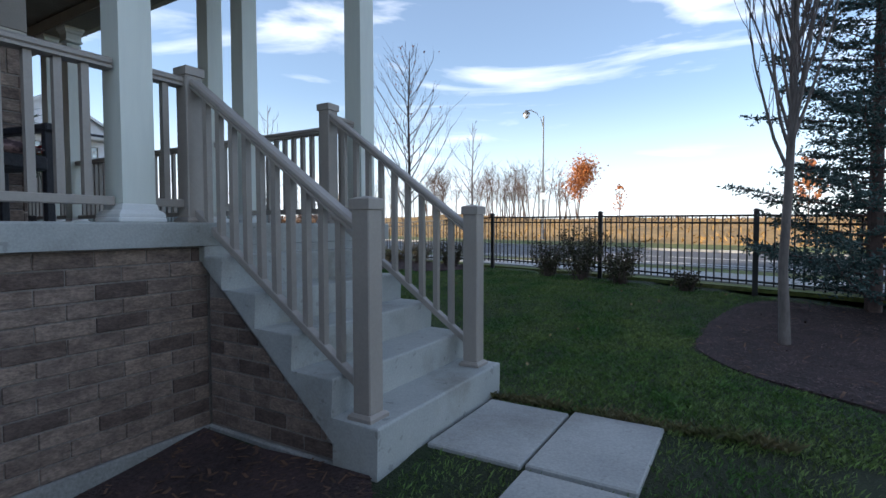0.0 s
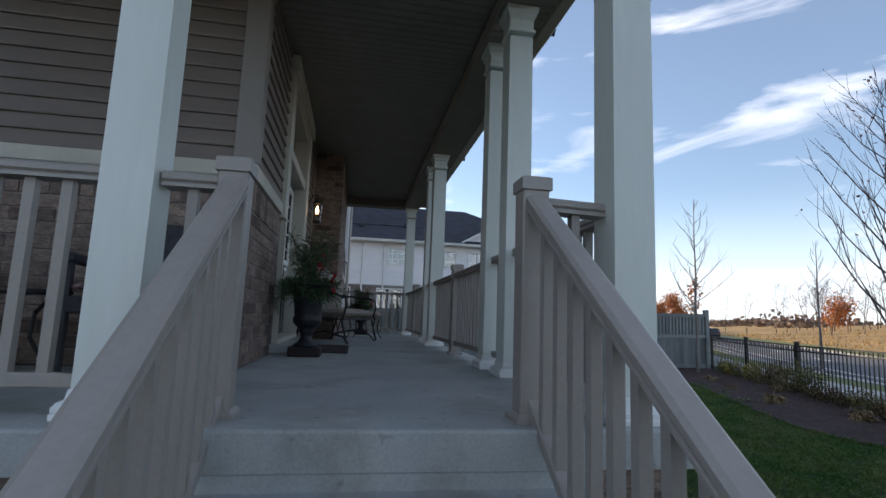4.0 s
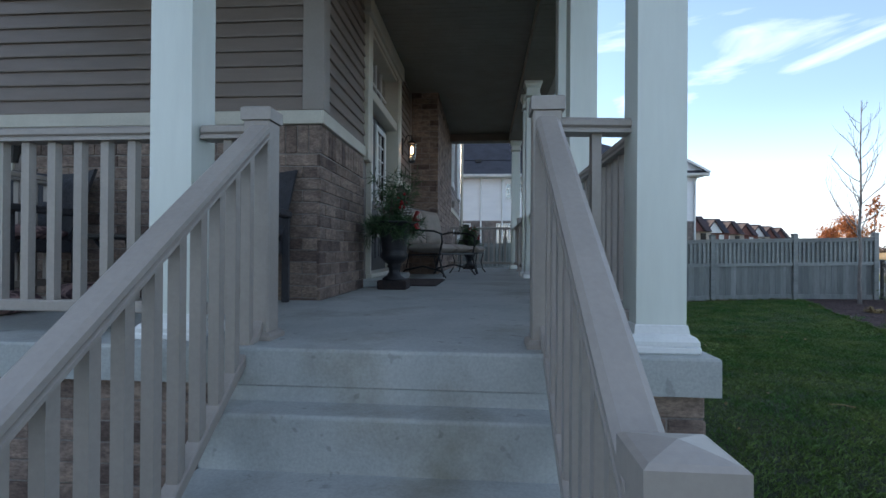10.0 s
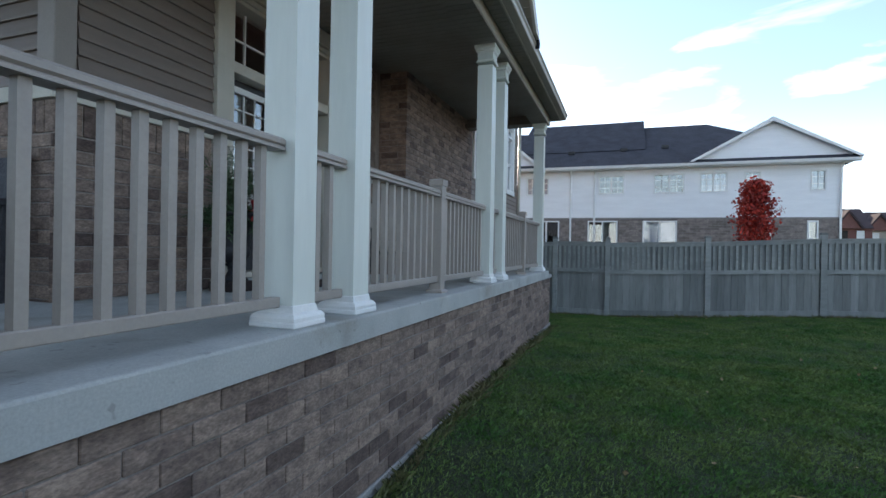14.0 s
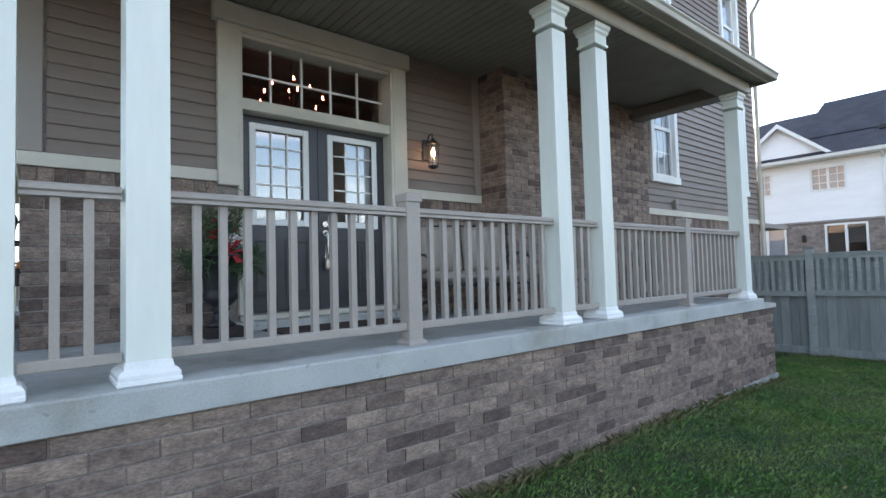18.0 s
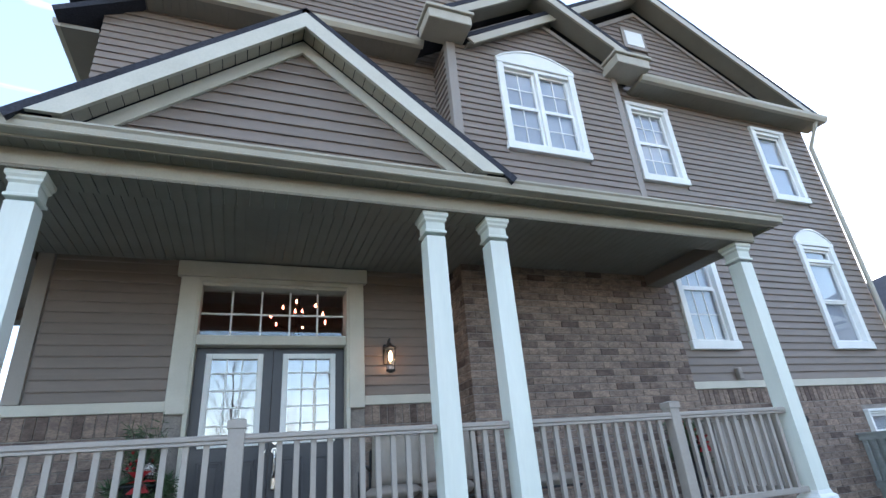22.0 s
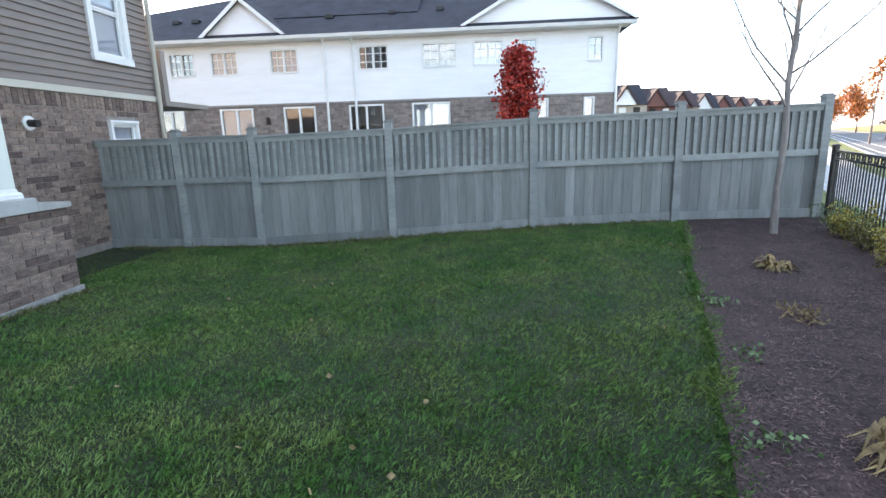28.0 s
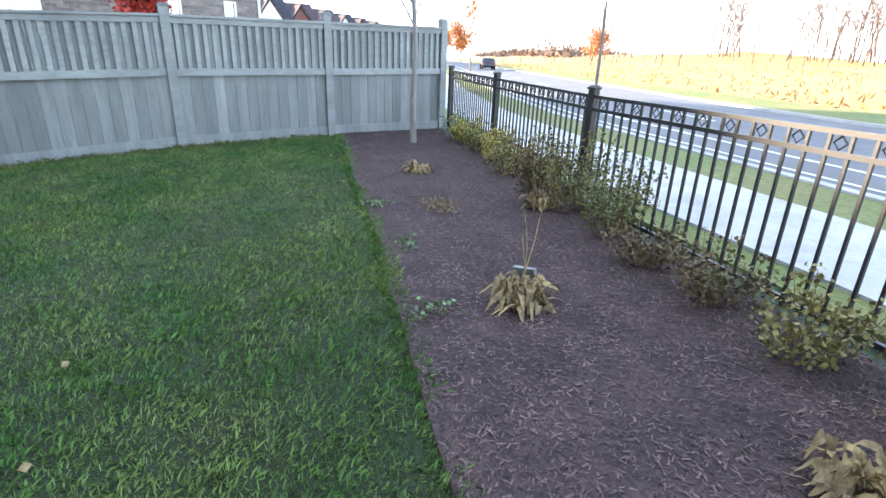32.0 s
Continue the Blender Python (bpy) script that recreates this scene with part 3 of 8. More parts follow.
wall_right = struct("wall_front", backing(Geo(), right, 9.5, 14.25, -0.3, 7.6, [win_c, win_d, win_e, win_f, win_s], 0.2, -0.002), MORTAR, "front wall of taupe siding above brown brick")
wall_bay = struct("wall_bay", backing(Geo(), bay, 6.31, 9.38, 4.3, 7.6, [win_bay], 0.2, -0.002), MORTAR, "upper bay of taupe siding with a gable")
struct("wall_bay_side", Geo().box(6.31, 6.51, YBAY + 0.2, YD + 0.2, 4.3, 7.6).box(9.18, 9.38, YBAY + 0.2, YF, 4.3, 7.6), MORTAR)
struct("wall_east", Geo().box(14.05, 14.25, YF + 0.2, 11.0, -0.3, 7.6), SIDING)
struct("wall_rear", Geo().box(XW + 0.25, 14.25, 11.0, 11.2, -0.3, 7.6), SIDING)
struct("wall_inner", Geo().box(XW + 0.25, 14.05, 6.0, 6.1, 0.2, 7.5), ROOM)
struct("floor_inner", Geo().box(XW + 0.25, 14.05, YD + 0.2, 6.7, 1.0, 1.12).box(2.65, 14.05, 6.7, 11.0, 1.0, 1.12).box(XW + 0.25, 14.05, YD + 0.2, 11.0, 4.75, 4.9), ROOM, category="floor")

# siding, board by board
siding(west, YD + 0.13, 10.5, BAND1, 7.0, [(h[0] - 0.03, h[1] + 0.03, h[2] - 0.03, h[3] + (0.2 if i == 1 else 0.02)) for i, h in enumerate(holes_w)], wall_west)
DOOR_TRIM = (3.09, 5.09, P, 3.94)
siding(front_d, XW + 0.13, 6.24, BAND1, CEIL + 0.1, [DOOR_TRIM], wall_door)
siding(front_d, XW, 6.31, 4.7, 7.55, [], wall_door)
grow = lambda h, top=0.02: (h[0] - 0.03, h[1] + 0.03, h[2] - 0.03, h[3] + top)
siding(right, 9.5, 14.2, BAND1, 7.55, [grow(win_c), grow(win_d), grow(win_e), grow(win_f, 0.22)], wall_right)
siding(bay, 6.38, 9.31, 4.3, 7.55, [grow(win_bay, 0.22)], wall_bay)
siding(Wall('-x', 6.31), YBAY + 0.02, YD, 4.3, 7.55, [], wall_bay, joined=True)
siding(Wall('+x', 9.38), YBAY + 0.02, YF, 4.3, 7.55, [], wall_bay, joined=True)

# trim boards
g = Geo()
west.box(g, YD - 0.02, 10.5, BAND0, BAND1, -0.01, 0.035, 0.004)
front_d.box(g, XW - 0.03, 3.09, BAND0, BAND1, -0.01, 0.034, 0.004)
front_d.box(g, 5.09, 6.24, BAND0, BAND1, -0.01, 0.034, 0.004)
right.box(g, 9.5, 14.26, BAND0, BAND1, -0.01, 0.034, 0.004)
struct("trim_band", g, CREAM, "cream band board between brick and siding", "trim")
g = Geo()
g.cbox(XW - 0.035, XW + 0.11, YD - 0.035, YD + 0.13, BAND1 + 0.001, CEIL, 0.006)
g.cbox(6.31 - 0.03, 6.42, YBAY - 0.03, YBAY + 0.09, 4.3, 7.55, 0.006)
g.cbox(9.29, 9.41, YBAY - 0.03, YBAY + 0.09, 4.3, 7.55, 0.006)
g.cbox(6.13, 6.24, YD - 0.03, YD, BAND1, CEIL, 0.004)
struct("trim_corner_boards", g, TAUPE, "taupe corner boards", "trim")

# the ceiling of the porch, with grooved boards
def ceiling_boards(g, x0, x1, y0, y1, z, along_y=True, step=0.1):
    a, b = (x0, x1) if along_y else (y0, y1)
    n = max(1, int(round((b - a) / step)))
    for i in range(n):
        u, v = a + (b - a) * i / n + 0.004, a + (b - a) * (i + 1) / n - 0.004
        if along_y:
            g.box(u, v, y0, y1, z, z + 0.012)
        else:
            g.box(x0, x1, u, v, z, z + 0.012)


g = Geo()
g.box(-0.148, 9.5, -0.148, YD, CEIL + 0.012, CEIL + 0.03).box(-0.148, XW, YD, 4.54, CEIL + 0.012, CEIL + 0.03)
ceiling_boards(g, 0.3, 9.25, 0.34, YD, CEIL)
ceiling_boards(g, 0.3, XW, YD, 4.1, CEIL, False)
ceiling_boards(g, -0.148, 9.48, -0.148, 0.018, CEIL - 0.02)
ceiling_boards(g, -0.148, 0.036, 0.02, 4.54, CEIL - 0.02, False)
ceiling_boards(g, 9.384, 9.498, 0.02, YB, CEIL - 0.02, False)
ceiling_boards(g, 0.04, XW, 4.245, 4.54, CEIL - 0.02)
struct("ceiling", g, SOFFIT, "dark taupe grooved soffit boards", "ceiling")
BEAM0, BEAM1 = 3.79, 3.95
struct("trim_porch_beam", Geo().cbox(0.02, 9.38, 0.02, 0.33, BEAM0 + 0.013, BEAM1, 0.008), GUTTER, "tan-clad porch beam along the front eave", "beam")
g = Geo()
g.box(0.04, 0.35, 0.335, 4.24, BEAM0 + 0.013, BEAM1).box(9.1, 9.38, 0.335, YB, BEAM0 + 0.013, BEAM1)
g.box(0.355, XW, 3.96, 4.24, BEAM0 + 0.013, BEAM1).box(0.355, XW - 0.04, 1.98, 2.18, BEAM0 + 0.08, BEAM1)
struct("trim_side_beams", g, SIDING, "brown-clad beams between the columns and the house wall", "beam")
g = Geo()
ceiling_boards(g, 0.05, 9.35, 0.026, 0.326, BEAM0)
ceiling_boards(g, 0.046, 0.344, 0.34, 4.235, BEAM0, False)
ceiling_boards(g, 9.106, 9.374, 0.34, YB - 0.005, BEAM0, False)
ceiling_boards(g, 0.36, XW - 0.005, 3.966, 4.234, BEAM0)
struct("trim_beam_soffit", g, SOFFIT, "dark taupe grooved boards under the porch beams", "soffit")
# gutters and fascia
def gutter_run(g, pts):
    for (ax, ay), (bx, by) in zip(pts, pts[1:]):
        if ax != bx:
            g.prism([(ay, 3.925), (ay - 0.085, 3.93), (ay - 0.095, 3.938), (ay - 0.09, 3.946), (ay - 0.1, 3.985), (ay - 0.118, 4.005), (ay - 0.118, 4.02), (ay - 0.108, 4.02), (ay, 4.005)], 0, min(ax, bx), max(ax, bx))
        else:
            g.prism([(ax, 3.925), (ax - 0.085, 3.93), (ax - 0.095, 3.938), (ax - 0.09, 3.946), (ax - 0.1, 3.985), (ax - 0.118, 4.005), (ax - 0.118, 4.02), (ax - 0.108, 4.02), (ax, 4.005)], 1, min(ay, by), max(ay, by))


g = Geo()
gutter_run(g, [(-0.288, -0.17), (9.54, -0.17)])
gutter_run(g, [(-0.17, -0.17), (-0.17, 4.56)])
g.box(-0.17, 9.52, -0.17, -0.15, 3.915, 4.0).box(-0.17, -0.15, -0.15, 4.56, 3.915, 4.0).box(9.5, 9.525, -0.15, YB, 3.915, 4.0).box(-0.15, XW, 4.54, 4.56, 3.915, 4.0)
struct("trim_gutter", g, GUTTER, "tan metal eaves gutter along the porch roof", "gutter")


def slope(g, a, b, c, d, t=0.08):
    """A roof plane through four corners, with thickness."""
    q = [Vector(p) for p in (a, b, c, d)]
    n = (q[1] - q[0]).cross(q[3] - q[0]).normalized()
    if n.z < 0:
        n = -n
    v = q + [p - n * t for p in q]
    g.add(v, [(0, 1, 2, 3), (4, 5, 6, 7), (0, 1, 5, 4), (1, 2, 6, 5), (2, 3, 7, 6), (3, 0, 4, 7)])


porch_roof = thing("roof_porch", "dark shingled lean-to porch roof", "roof", (4, 0, 4.1), kind="structure")
g = Geo()
slope(g, (-0.2, -0.2, 4.018), (9.56, -0.2, 4.018), (9.56, YD, 4.72), (-0.2 + 2.25, YD, 4.72), 0.03)
slope(g, (-0.2, -0.2, 4.018), (-0.2, 4.6, 4.018), (XW, 4.6, 4.69), (XW, YD, 4.72), 0.03)
part("roof_sheet", g, SHINGLE, porch_roof)

# gable over the entrance, standing on the porch eave
PEDX = 4.1
ped = thing("roof_entrance_gable", "small gable of taupe siding with cream rakes above the porch eave", "gable", (PEDX, -0.1, 3.97), kind="structure")
pslope = (5.52 - 3.97) / (6.02 - PEDX)
lim = lambda z: (PEDX - (5.34 - z) / pslope, PEDX + (5.34 - z) / pslope)
wp = Wall('-y', -0.06)
g = Geo()
wp.shape(g, [(lim(4.0)[0], 3.97), (lim(4.0)[1], 3.97), (PEDX, 5.34)], -0.1, -0.002)
part("gable_wall", g, MORTAR, ped)
siding(wp, 0, 0, 3.97, 5.29, [], ped, limit=lim)
g = Geo()
for s in (-1, 1):
    e, k = PEDX + s * (6.04 - PEDX), PEDX
    slope(g, (e, -0.32, 4.02), (k, -0.32, 5.56), (k, 1.66, 5.56), (e, 1.66, 4.02), 0.07)
part("roof_sheet", g, SHINGLE, ped)
for s in (-1, 1):
    g = Geo()
    q = [(PEDX, 5.49), (PEDX, 5.32), (PEDX + s * 1.59, 5.32 - 1.59 * pslope), (PEDX + s * 1.8, 5.49 - 1.8 * pslope)]
    g.prism(q, 1, -0.33, -0.295)
    part("rake_board", g, CREAM, ped)
    g = Geo()
    q = [(PEDX, 5.36), (PEDX, 5.22), (PEDX + s * 1.58, 5.22 - 1.58 * pslope), (PEDX + s * 1.72, 5.36 - 1.72 * pslope)]
    g.prism(q, 1, -0.11, -0.075)
    part("frieze_board", g, CREAM, ped)
    g = Geo()
    for i in range(18):
        a, b = 1.66 * i / 18 + 0.004, 1.66 * (i + 1) / 18 - 0.004
        za, zb = 5.39 - a * pslope, 5.39 - b * pslope
        g.prism([(PEDX + s * a, za), (PEDX + s * b, zb), (PEDX + s * b, zb - 0.012), (PEDX + s * a, za - 0.012)], 1, -0.294, -0.112)
    part("rake_soffit", g, GUTTER, ped)


def gable(name, label, x0, x1, ze, xp, zp, yw, y1, vent=None, over=0.36):
    """An upper gable: siding triangle, rakes, soffits, eave ledge and roof planes running back."""
    t = thing(name, label, "gable", (xp, yw, ze), kind="structure")
    w = Wall('-y', yw)
    sl = (zp - ze) / (x1 - xp)
    top = zp - 0.28
    lm = lambda z: (xp - (top - z) / sl, xp + (top - z) / sl)
    g = Geo()
    w.shape(g, [(lm(ze)[0], ze), (lm(ze)[1], ze), (xp, top)], -0.2, -0.002)
    part("gable_wall", g, MORTAR, t)
    siding(w, 0, 0, ze + 0.02, top - 0.05, [vent] if vent else [], t, limit=lm, joined=False)
    g = Geo()
    for s in (-1, 1):
        slope(g, (xp + s * (x1 - xp + 0.03), yw - over - 0.02, ze + 0.08), (xp, yw - over - 0.02, zp + 0.1), (xp, y1, zp + 0.1), (xp + s * (x1 - xp + 0.03), y1, ze + 0.08), 0.07)
    part("roof_sheet", g, SHINGLE, t)
    for s in (-1, 1):
        L = x1 - xp
        g = Geo()
        g.prism([(xp, zp + 0.02), (xp, zp - 0.15), (xp + s * (L - 0.1), ze - 0.08), (xp + s * L, ze)], 1, yw - over - 0.02, yw - over + 0.015)
        part("rake_board", g, GUTTER, t)
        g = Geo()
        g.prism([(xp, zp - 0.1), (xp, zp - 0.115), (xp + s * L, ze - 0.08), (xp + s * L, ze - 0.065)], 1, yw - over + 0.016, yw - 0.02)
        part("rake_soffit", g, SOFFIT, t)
        g = Geo()
        g.prism([(xp, top - 0.0), (xp, top - 0.1), (xp + s * (L - 0.6), ze + 0.02), (xp + s * (L - 0.45), ze + 0.02)], 1, yw - 0.05, yw - 0.02)
        part("frieze_board", g, TAUPE, t)
    if vent:
        g = Geo()
        w.box(g, vent[0], vent[1], vent[2], vent[3], -0.02, 0.05, 0.005)
        part("vent_frame", g, TAUPE, t)
        g = Geo()
        w.box(g, vent[0] + 0.07, vent[1] - 0.07, vent[2] + 0.07, vent[3] - 0.07, 0.04, 0.062, 0.004)
        part("vent_panel", g, WHITE, t, "white square vent")
    return t


def ledge(name, x0, x1, yw, z, over=0.36):
    g = Geo()
    ceiling_boards(g, x0, x1, yw - over, yw - 0.022, z - 0.05)
    g.box(x0, x1, yw - over, yw - 0.022, z - 0.035, z + 0.02)
    a = struct("trim_" + name, g, SOFFIT, "taupe eave soffit ledge", "soffit")
    g = Geo()
    y = yw - over
    g.prism([(y, z - 0.05), (y - 0.06, z - 0.04), (y - 0.1, z + 0.02), (y - 0.11, z + 0.07), (y, z + 0.07)], 0, x0 - 0.02, x1 + 0.02)
    struct("trim_gutter_" + name, g, GUTTER, "tan eave gutter", "gutter")


gable("roof_gable_right", "right-hand gable of taupe siding with a small square vent", 6.6, 14.42, 7.52, 10.5, 9.9, YF, 11.2, vent=(10.05, 10.6, 8.62, 9.12))
gable("roof_gable_main", "large upper gable of taupe siding", 1.35, 11.7, 7.62, 6.5, 10.85, YD, 11.2, vent=(7.7, 8.2, 9.1, 9.62))
gable("roof_gable_bay", "low gable over the upper bay", 5.92, 9.8, 7.6, 7.86, 8.8, YBAY, 3.5)
ledge("eave_right", 9.8, 14.42, YF, 7.48)
ledge("eave_main", XW - 0.35, 5.98, YD, 7.58)
g = Geo()
for x0, x1 in ((5.89, 6.56), (9.17, 9.85)):
    g.cbox(x0, x1, YBAY - 0.4, YBAY + 0.06, 7.52, 7.7, 0.01)
    g.cbox(x0 - 0.04, x1 + 0.04, YBAY - 0.44, YBAY + 0.05, 7.702, 7.76, 0.01)
struct("trim_eave_returns", g, GUTTER, "boxed eave returns of the upper bay", "eave")
g = Geo()
slope(g, (1.3, -0.2 + YD, 7.12), (1.3, 12.0, 7.12), (6.5, 12.0, 9.9), (6.5, YD - 0.2, 9.9))
struct("roof_west", g, SHINGLE, category="roof")
g = Geo()
g.box(1.36, XW - 0.022, YD, 12, 7.0, 7.06)
struct("trim_soffit_west", g, SOFFIT, category="soffit")
g = Geo()
g.prism([(1.36, 7.0), (1.3, 7.01), (1.27, 7.06), (1.26, 7.13), (1.36, 7.13)], 1, YD, 12)
struct("trim_gutter_west", g, GUTTER, category="gutter")

# downpipe at the right-hand corner, wall vents and hose tap
g = Geo()
g.tube([(14.2, YF - 0.38, 7.5), (14.2, YF - 0.3, 7.35), (14.2, YF - 0.09, 7.0), (14.2, YF - 0.08, 0.2), (14.2, YF - 0.25, 0.06)], 0.042, 8)
dp = solid("downpipe", g, GUTTER, "tan metal downpipe at the house corner", "downpipe")
tap = thing("wall_vent", "small black exhaust pipe in a white round plate on brick", "vent", (11.28, YF, 1.88))
g = Geo().tube([(11.28, YF - 0.005, 1.88), (11.28, YF - 0.03, 1.88)], 0.1, 18)
part("plate", g, WHITE, tap, "white round plate")
g = Geo().tube([(11.28, YF - 0.02, 1.88), (11.28, YF - 0.16, 1.87)], 0.05, 12)
part("pipe", g, IRON, tap, "black pipe")
ob = solid("outlet_box", Geo().cbox(10.35, 10.43, YF - 0.09, YF - 0.02, 2.46, 2.62, 0.01), TAUPE, "taupe outlet cover on siding above the band", "outlet")

# ---- entrance doors ----
YG = YD + 0.13
door_set = thing("door_1", "dark grey double entrance doors with glass lights under a wide transom", "door", (4.16, YD, P), kind="structure")
g = Geo()
front_d.box(g, 3.09, 3.28, BAND0 - 0.03, 3.77, -0.02, 0.06, 0.006)
front_d.box(g, 4.91, 5.09, BAND0 - 0.03, 3.77, -0.02, 0.06, 0.006)
part("pilaster", g, CREAM, door_set, "cream side boards")
g = Geo()
front_d.box(g, 3.05, 5.13, 3.772, 3.945, -0.02, 0.09, 0.008)
front_d.box(g, 3.28, 4.91, 3.715, 3.77, -0.04, 0.055, 0.006)
part("crown", g, CREAM, door_set, "cream crown board")
g = Geo()
front_d.box(g, 3.262, 3.305, 1.17, 3.72, -0.2, 0.05, 0.004)
front_d.box(g, 4.885, 4.928, 1.17, 3.72, -0.2, 0.05, 0.004)
front_d.box(g, 3.305, 4.885, 3.02, 3.125, -0.2, 0.03, 0.006)
front_d.box(g, 3.305, 4.885, 3.68, 3.72, -0.2, 0.03, 0.006)
part("door_frame", g, CREAM, door_set)
g = Geo()
front_d.box(g, 3.15, 5.03, P, 1.12, -0.25, 0.2, 0.012)
part("threshold", g, CONCRETE, door_set, "concrete door step")
g = Geo()
front_d.box(g, 3.28, 4.91, 1.121, 1.17, -0.25, 0.06, 0.008)
part("sill", g, CREAM, door_set)
g = Geo()
front_d.box(g, 3.305, 4.885, 3.125, 3.68, -0.14, -0.134)
part("transom_pane", g, GLASS, door_set).visible_shadow = False
g = Geo()
for i in range(1, 5):
    u = 3.305 + 1.58 * i / 5
    front_d.box(g, u - 0.01, u + 0.01, 3.125, 3.68, -0.134, -0.115)
front_d.box(g, 3.305, 4.885, 3.393, 3.413, -0.133, -0.116)
part("transom_muntins", g, WHITE, door_set)
for k, (a, b) in enumerate(((3.307, 4.092), (4.098, 4.883))):
    g = Geo()
    la, lb, l0, l1 = a + 0.13, b - 0.13, 2.02, 2.92
    for q in ((a, la, 1.175, 3.015), (lb, b, 1.175, 3.015), (la, lb, 1.175, l0), (la, lb, l1, 3.015)):
        front_d.box(g, *q, -0.16, -0.115)
    leaf = part("door_leaf", g, DOOR, door_set, "dark grey panelled leaf")
    g = Geo()
    for c0, c1 in ((la - 0.02, la + 0.22), (lb - 0.22, lb + 0.02)):
        for q in ((c0, c0 + 0.025, 1.32, 1.86), (c1 - 0.025, c1, 1.32, 1.86), (c0 + 0.025, c1 - 0.025, 1.32, 1.345), (c0 + 0.025, c1 - 0.025, 1.835, 1.86)):
            front_d.box(g, *q, -0.115, -0.103, 0.004)
        front_d.box(g, c0 + 0.045, c1 - 0.045, 1.365, 1.815, -0.115, -0.107, 0.004)
    part("panel_moulding", g, DOOR, leaf)
    g = Geo()
    for q in ((la - 0.03, la + 0.03, l0 - 0.03, l1 + 0.03), (lb - 0.03, lb + 0.03, l0 - 0.03, l1 + 0.03), (la + 0.03, lb - 0.03, l0 - 0.03, l0 + 0.03), (la + 0.03, lb - 0.03, l1 - 0.03, l1 + 0.03)):
        front_d.box(g, *q, -0.118, -0.095, 0.005)
    part("light_frame", g, WHITE, leaf, "white glazing frame")
    g = Geo()
    for i in (1, 2):
        u = la + 0.03 + (lb - la - 0.06) * i / 3
        front_d.box(g, u - 0.007, u + 0.007, l0 + 0.03, l1 - 0.03, -0.13, -0.118)
    for i in range(1, 5):
        z = l0 + (l1 - l0) * i / 5
        front_d.box(g, la + 0.03, lb - 0.03, z - 0.007, z + 0.007, -0.129, -0.119)
    part("muntins", g, WHITE, leaf)
    g = Geo()
    front_d.box(g, la + 0.01, lb - 0.01, l0 + 0.01, l1 - 0.01, -0.14, -0.134)
    part("pane", g, DOOR_GLASS, leaf).visible_shadow = False
    u = 4.095 + (-0.06 if k == 0 else 0.06)
    plate = Geo()
    for z in (2.02, 1.93):
        plate.tube([front_d.p(u, z, -0.116), front_d.p(u, z, -0.09)], [0.034, 0.03], 14)
    part("deadbolt", plate, CHROME, leaf, "satin metal lock roses")
    hd = Geo()
    hd.tube([front_d.p(u, 1.93, -0.09), front_d.p(u, 1.92, -0.045), front_d.p(u, 1.86, -0.035), front_d.p(u, 1.72, -0.04), front_d.p(u, 1.67, -0.06), front_d.p(u, 1.66, -0.11)], [0.02, 0.014, 0.011, 0.011, 0.016, 0.022], 8)
    part("door_handle", hd, CHROME, leaf, "satin metal grip handle")
g = Geo()
front_d.box(g, 4.13, 4.22, 1.56, 1.68, -0.09, -0.05, 0.012)
g.tube([front_d.p(4.14, 1.68, -0.07), front_d.p(4.145, 1.8, -0.07), front_d.p(4.205, 1.8, -0.07), front_d.p(4.21, 1.68, -0.07)], 0.006, 6)
lb = solid("lock_box", g, CHROME, "small grey key lock box hanging on the door handle", "lock box")
chand = thing("chandelier", "dark metal chandelier with small lit candle bulbs in the hall", "chandelier", (4.5, 3.77, 4.7))
g = Geo().tube([(4.5, 3.77, 4.74), (4.5, 3.77, 3.6)], 0.012, 6).lathe([(0.02, -0.1), (0.06, -0.05), (0.03, 0.05), (0.015, 0.12)], 4.5, 3.77, 3.65, 10)
part("stem", g, IRON, chand)
for tier, (n, r, z) in enumerate(((6, 0.42, 3.8), (4, 0.24, 4.0))):
    for i in range(n):
        w_ = 2 * math.pi * i / n + 0.3 + tier
        x, y = 4.5 + r * math.cos(w_), 3.77 + r * math.sin(w_)
        g = Geo().tube([(4.5, 3.77, z - 0.05), (4.5 + 0.5 * (x - 4.5), 3.77 + 0.5 * (y - 3.77), z - 0.13), (x, y, z - 0.05), (x, y, z)], 0.008, 5)
        arm = part("arm", g, IRON, chand)
        g = Geo().lathe([(0.01, 0), (0.015, 0.02), (0.009, 0.042), (0.002, 0.06)], x, y, z, 8)
        part("bulb", g, CANDLE_GLOW, arm, "lit candle bulb")


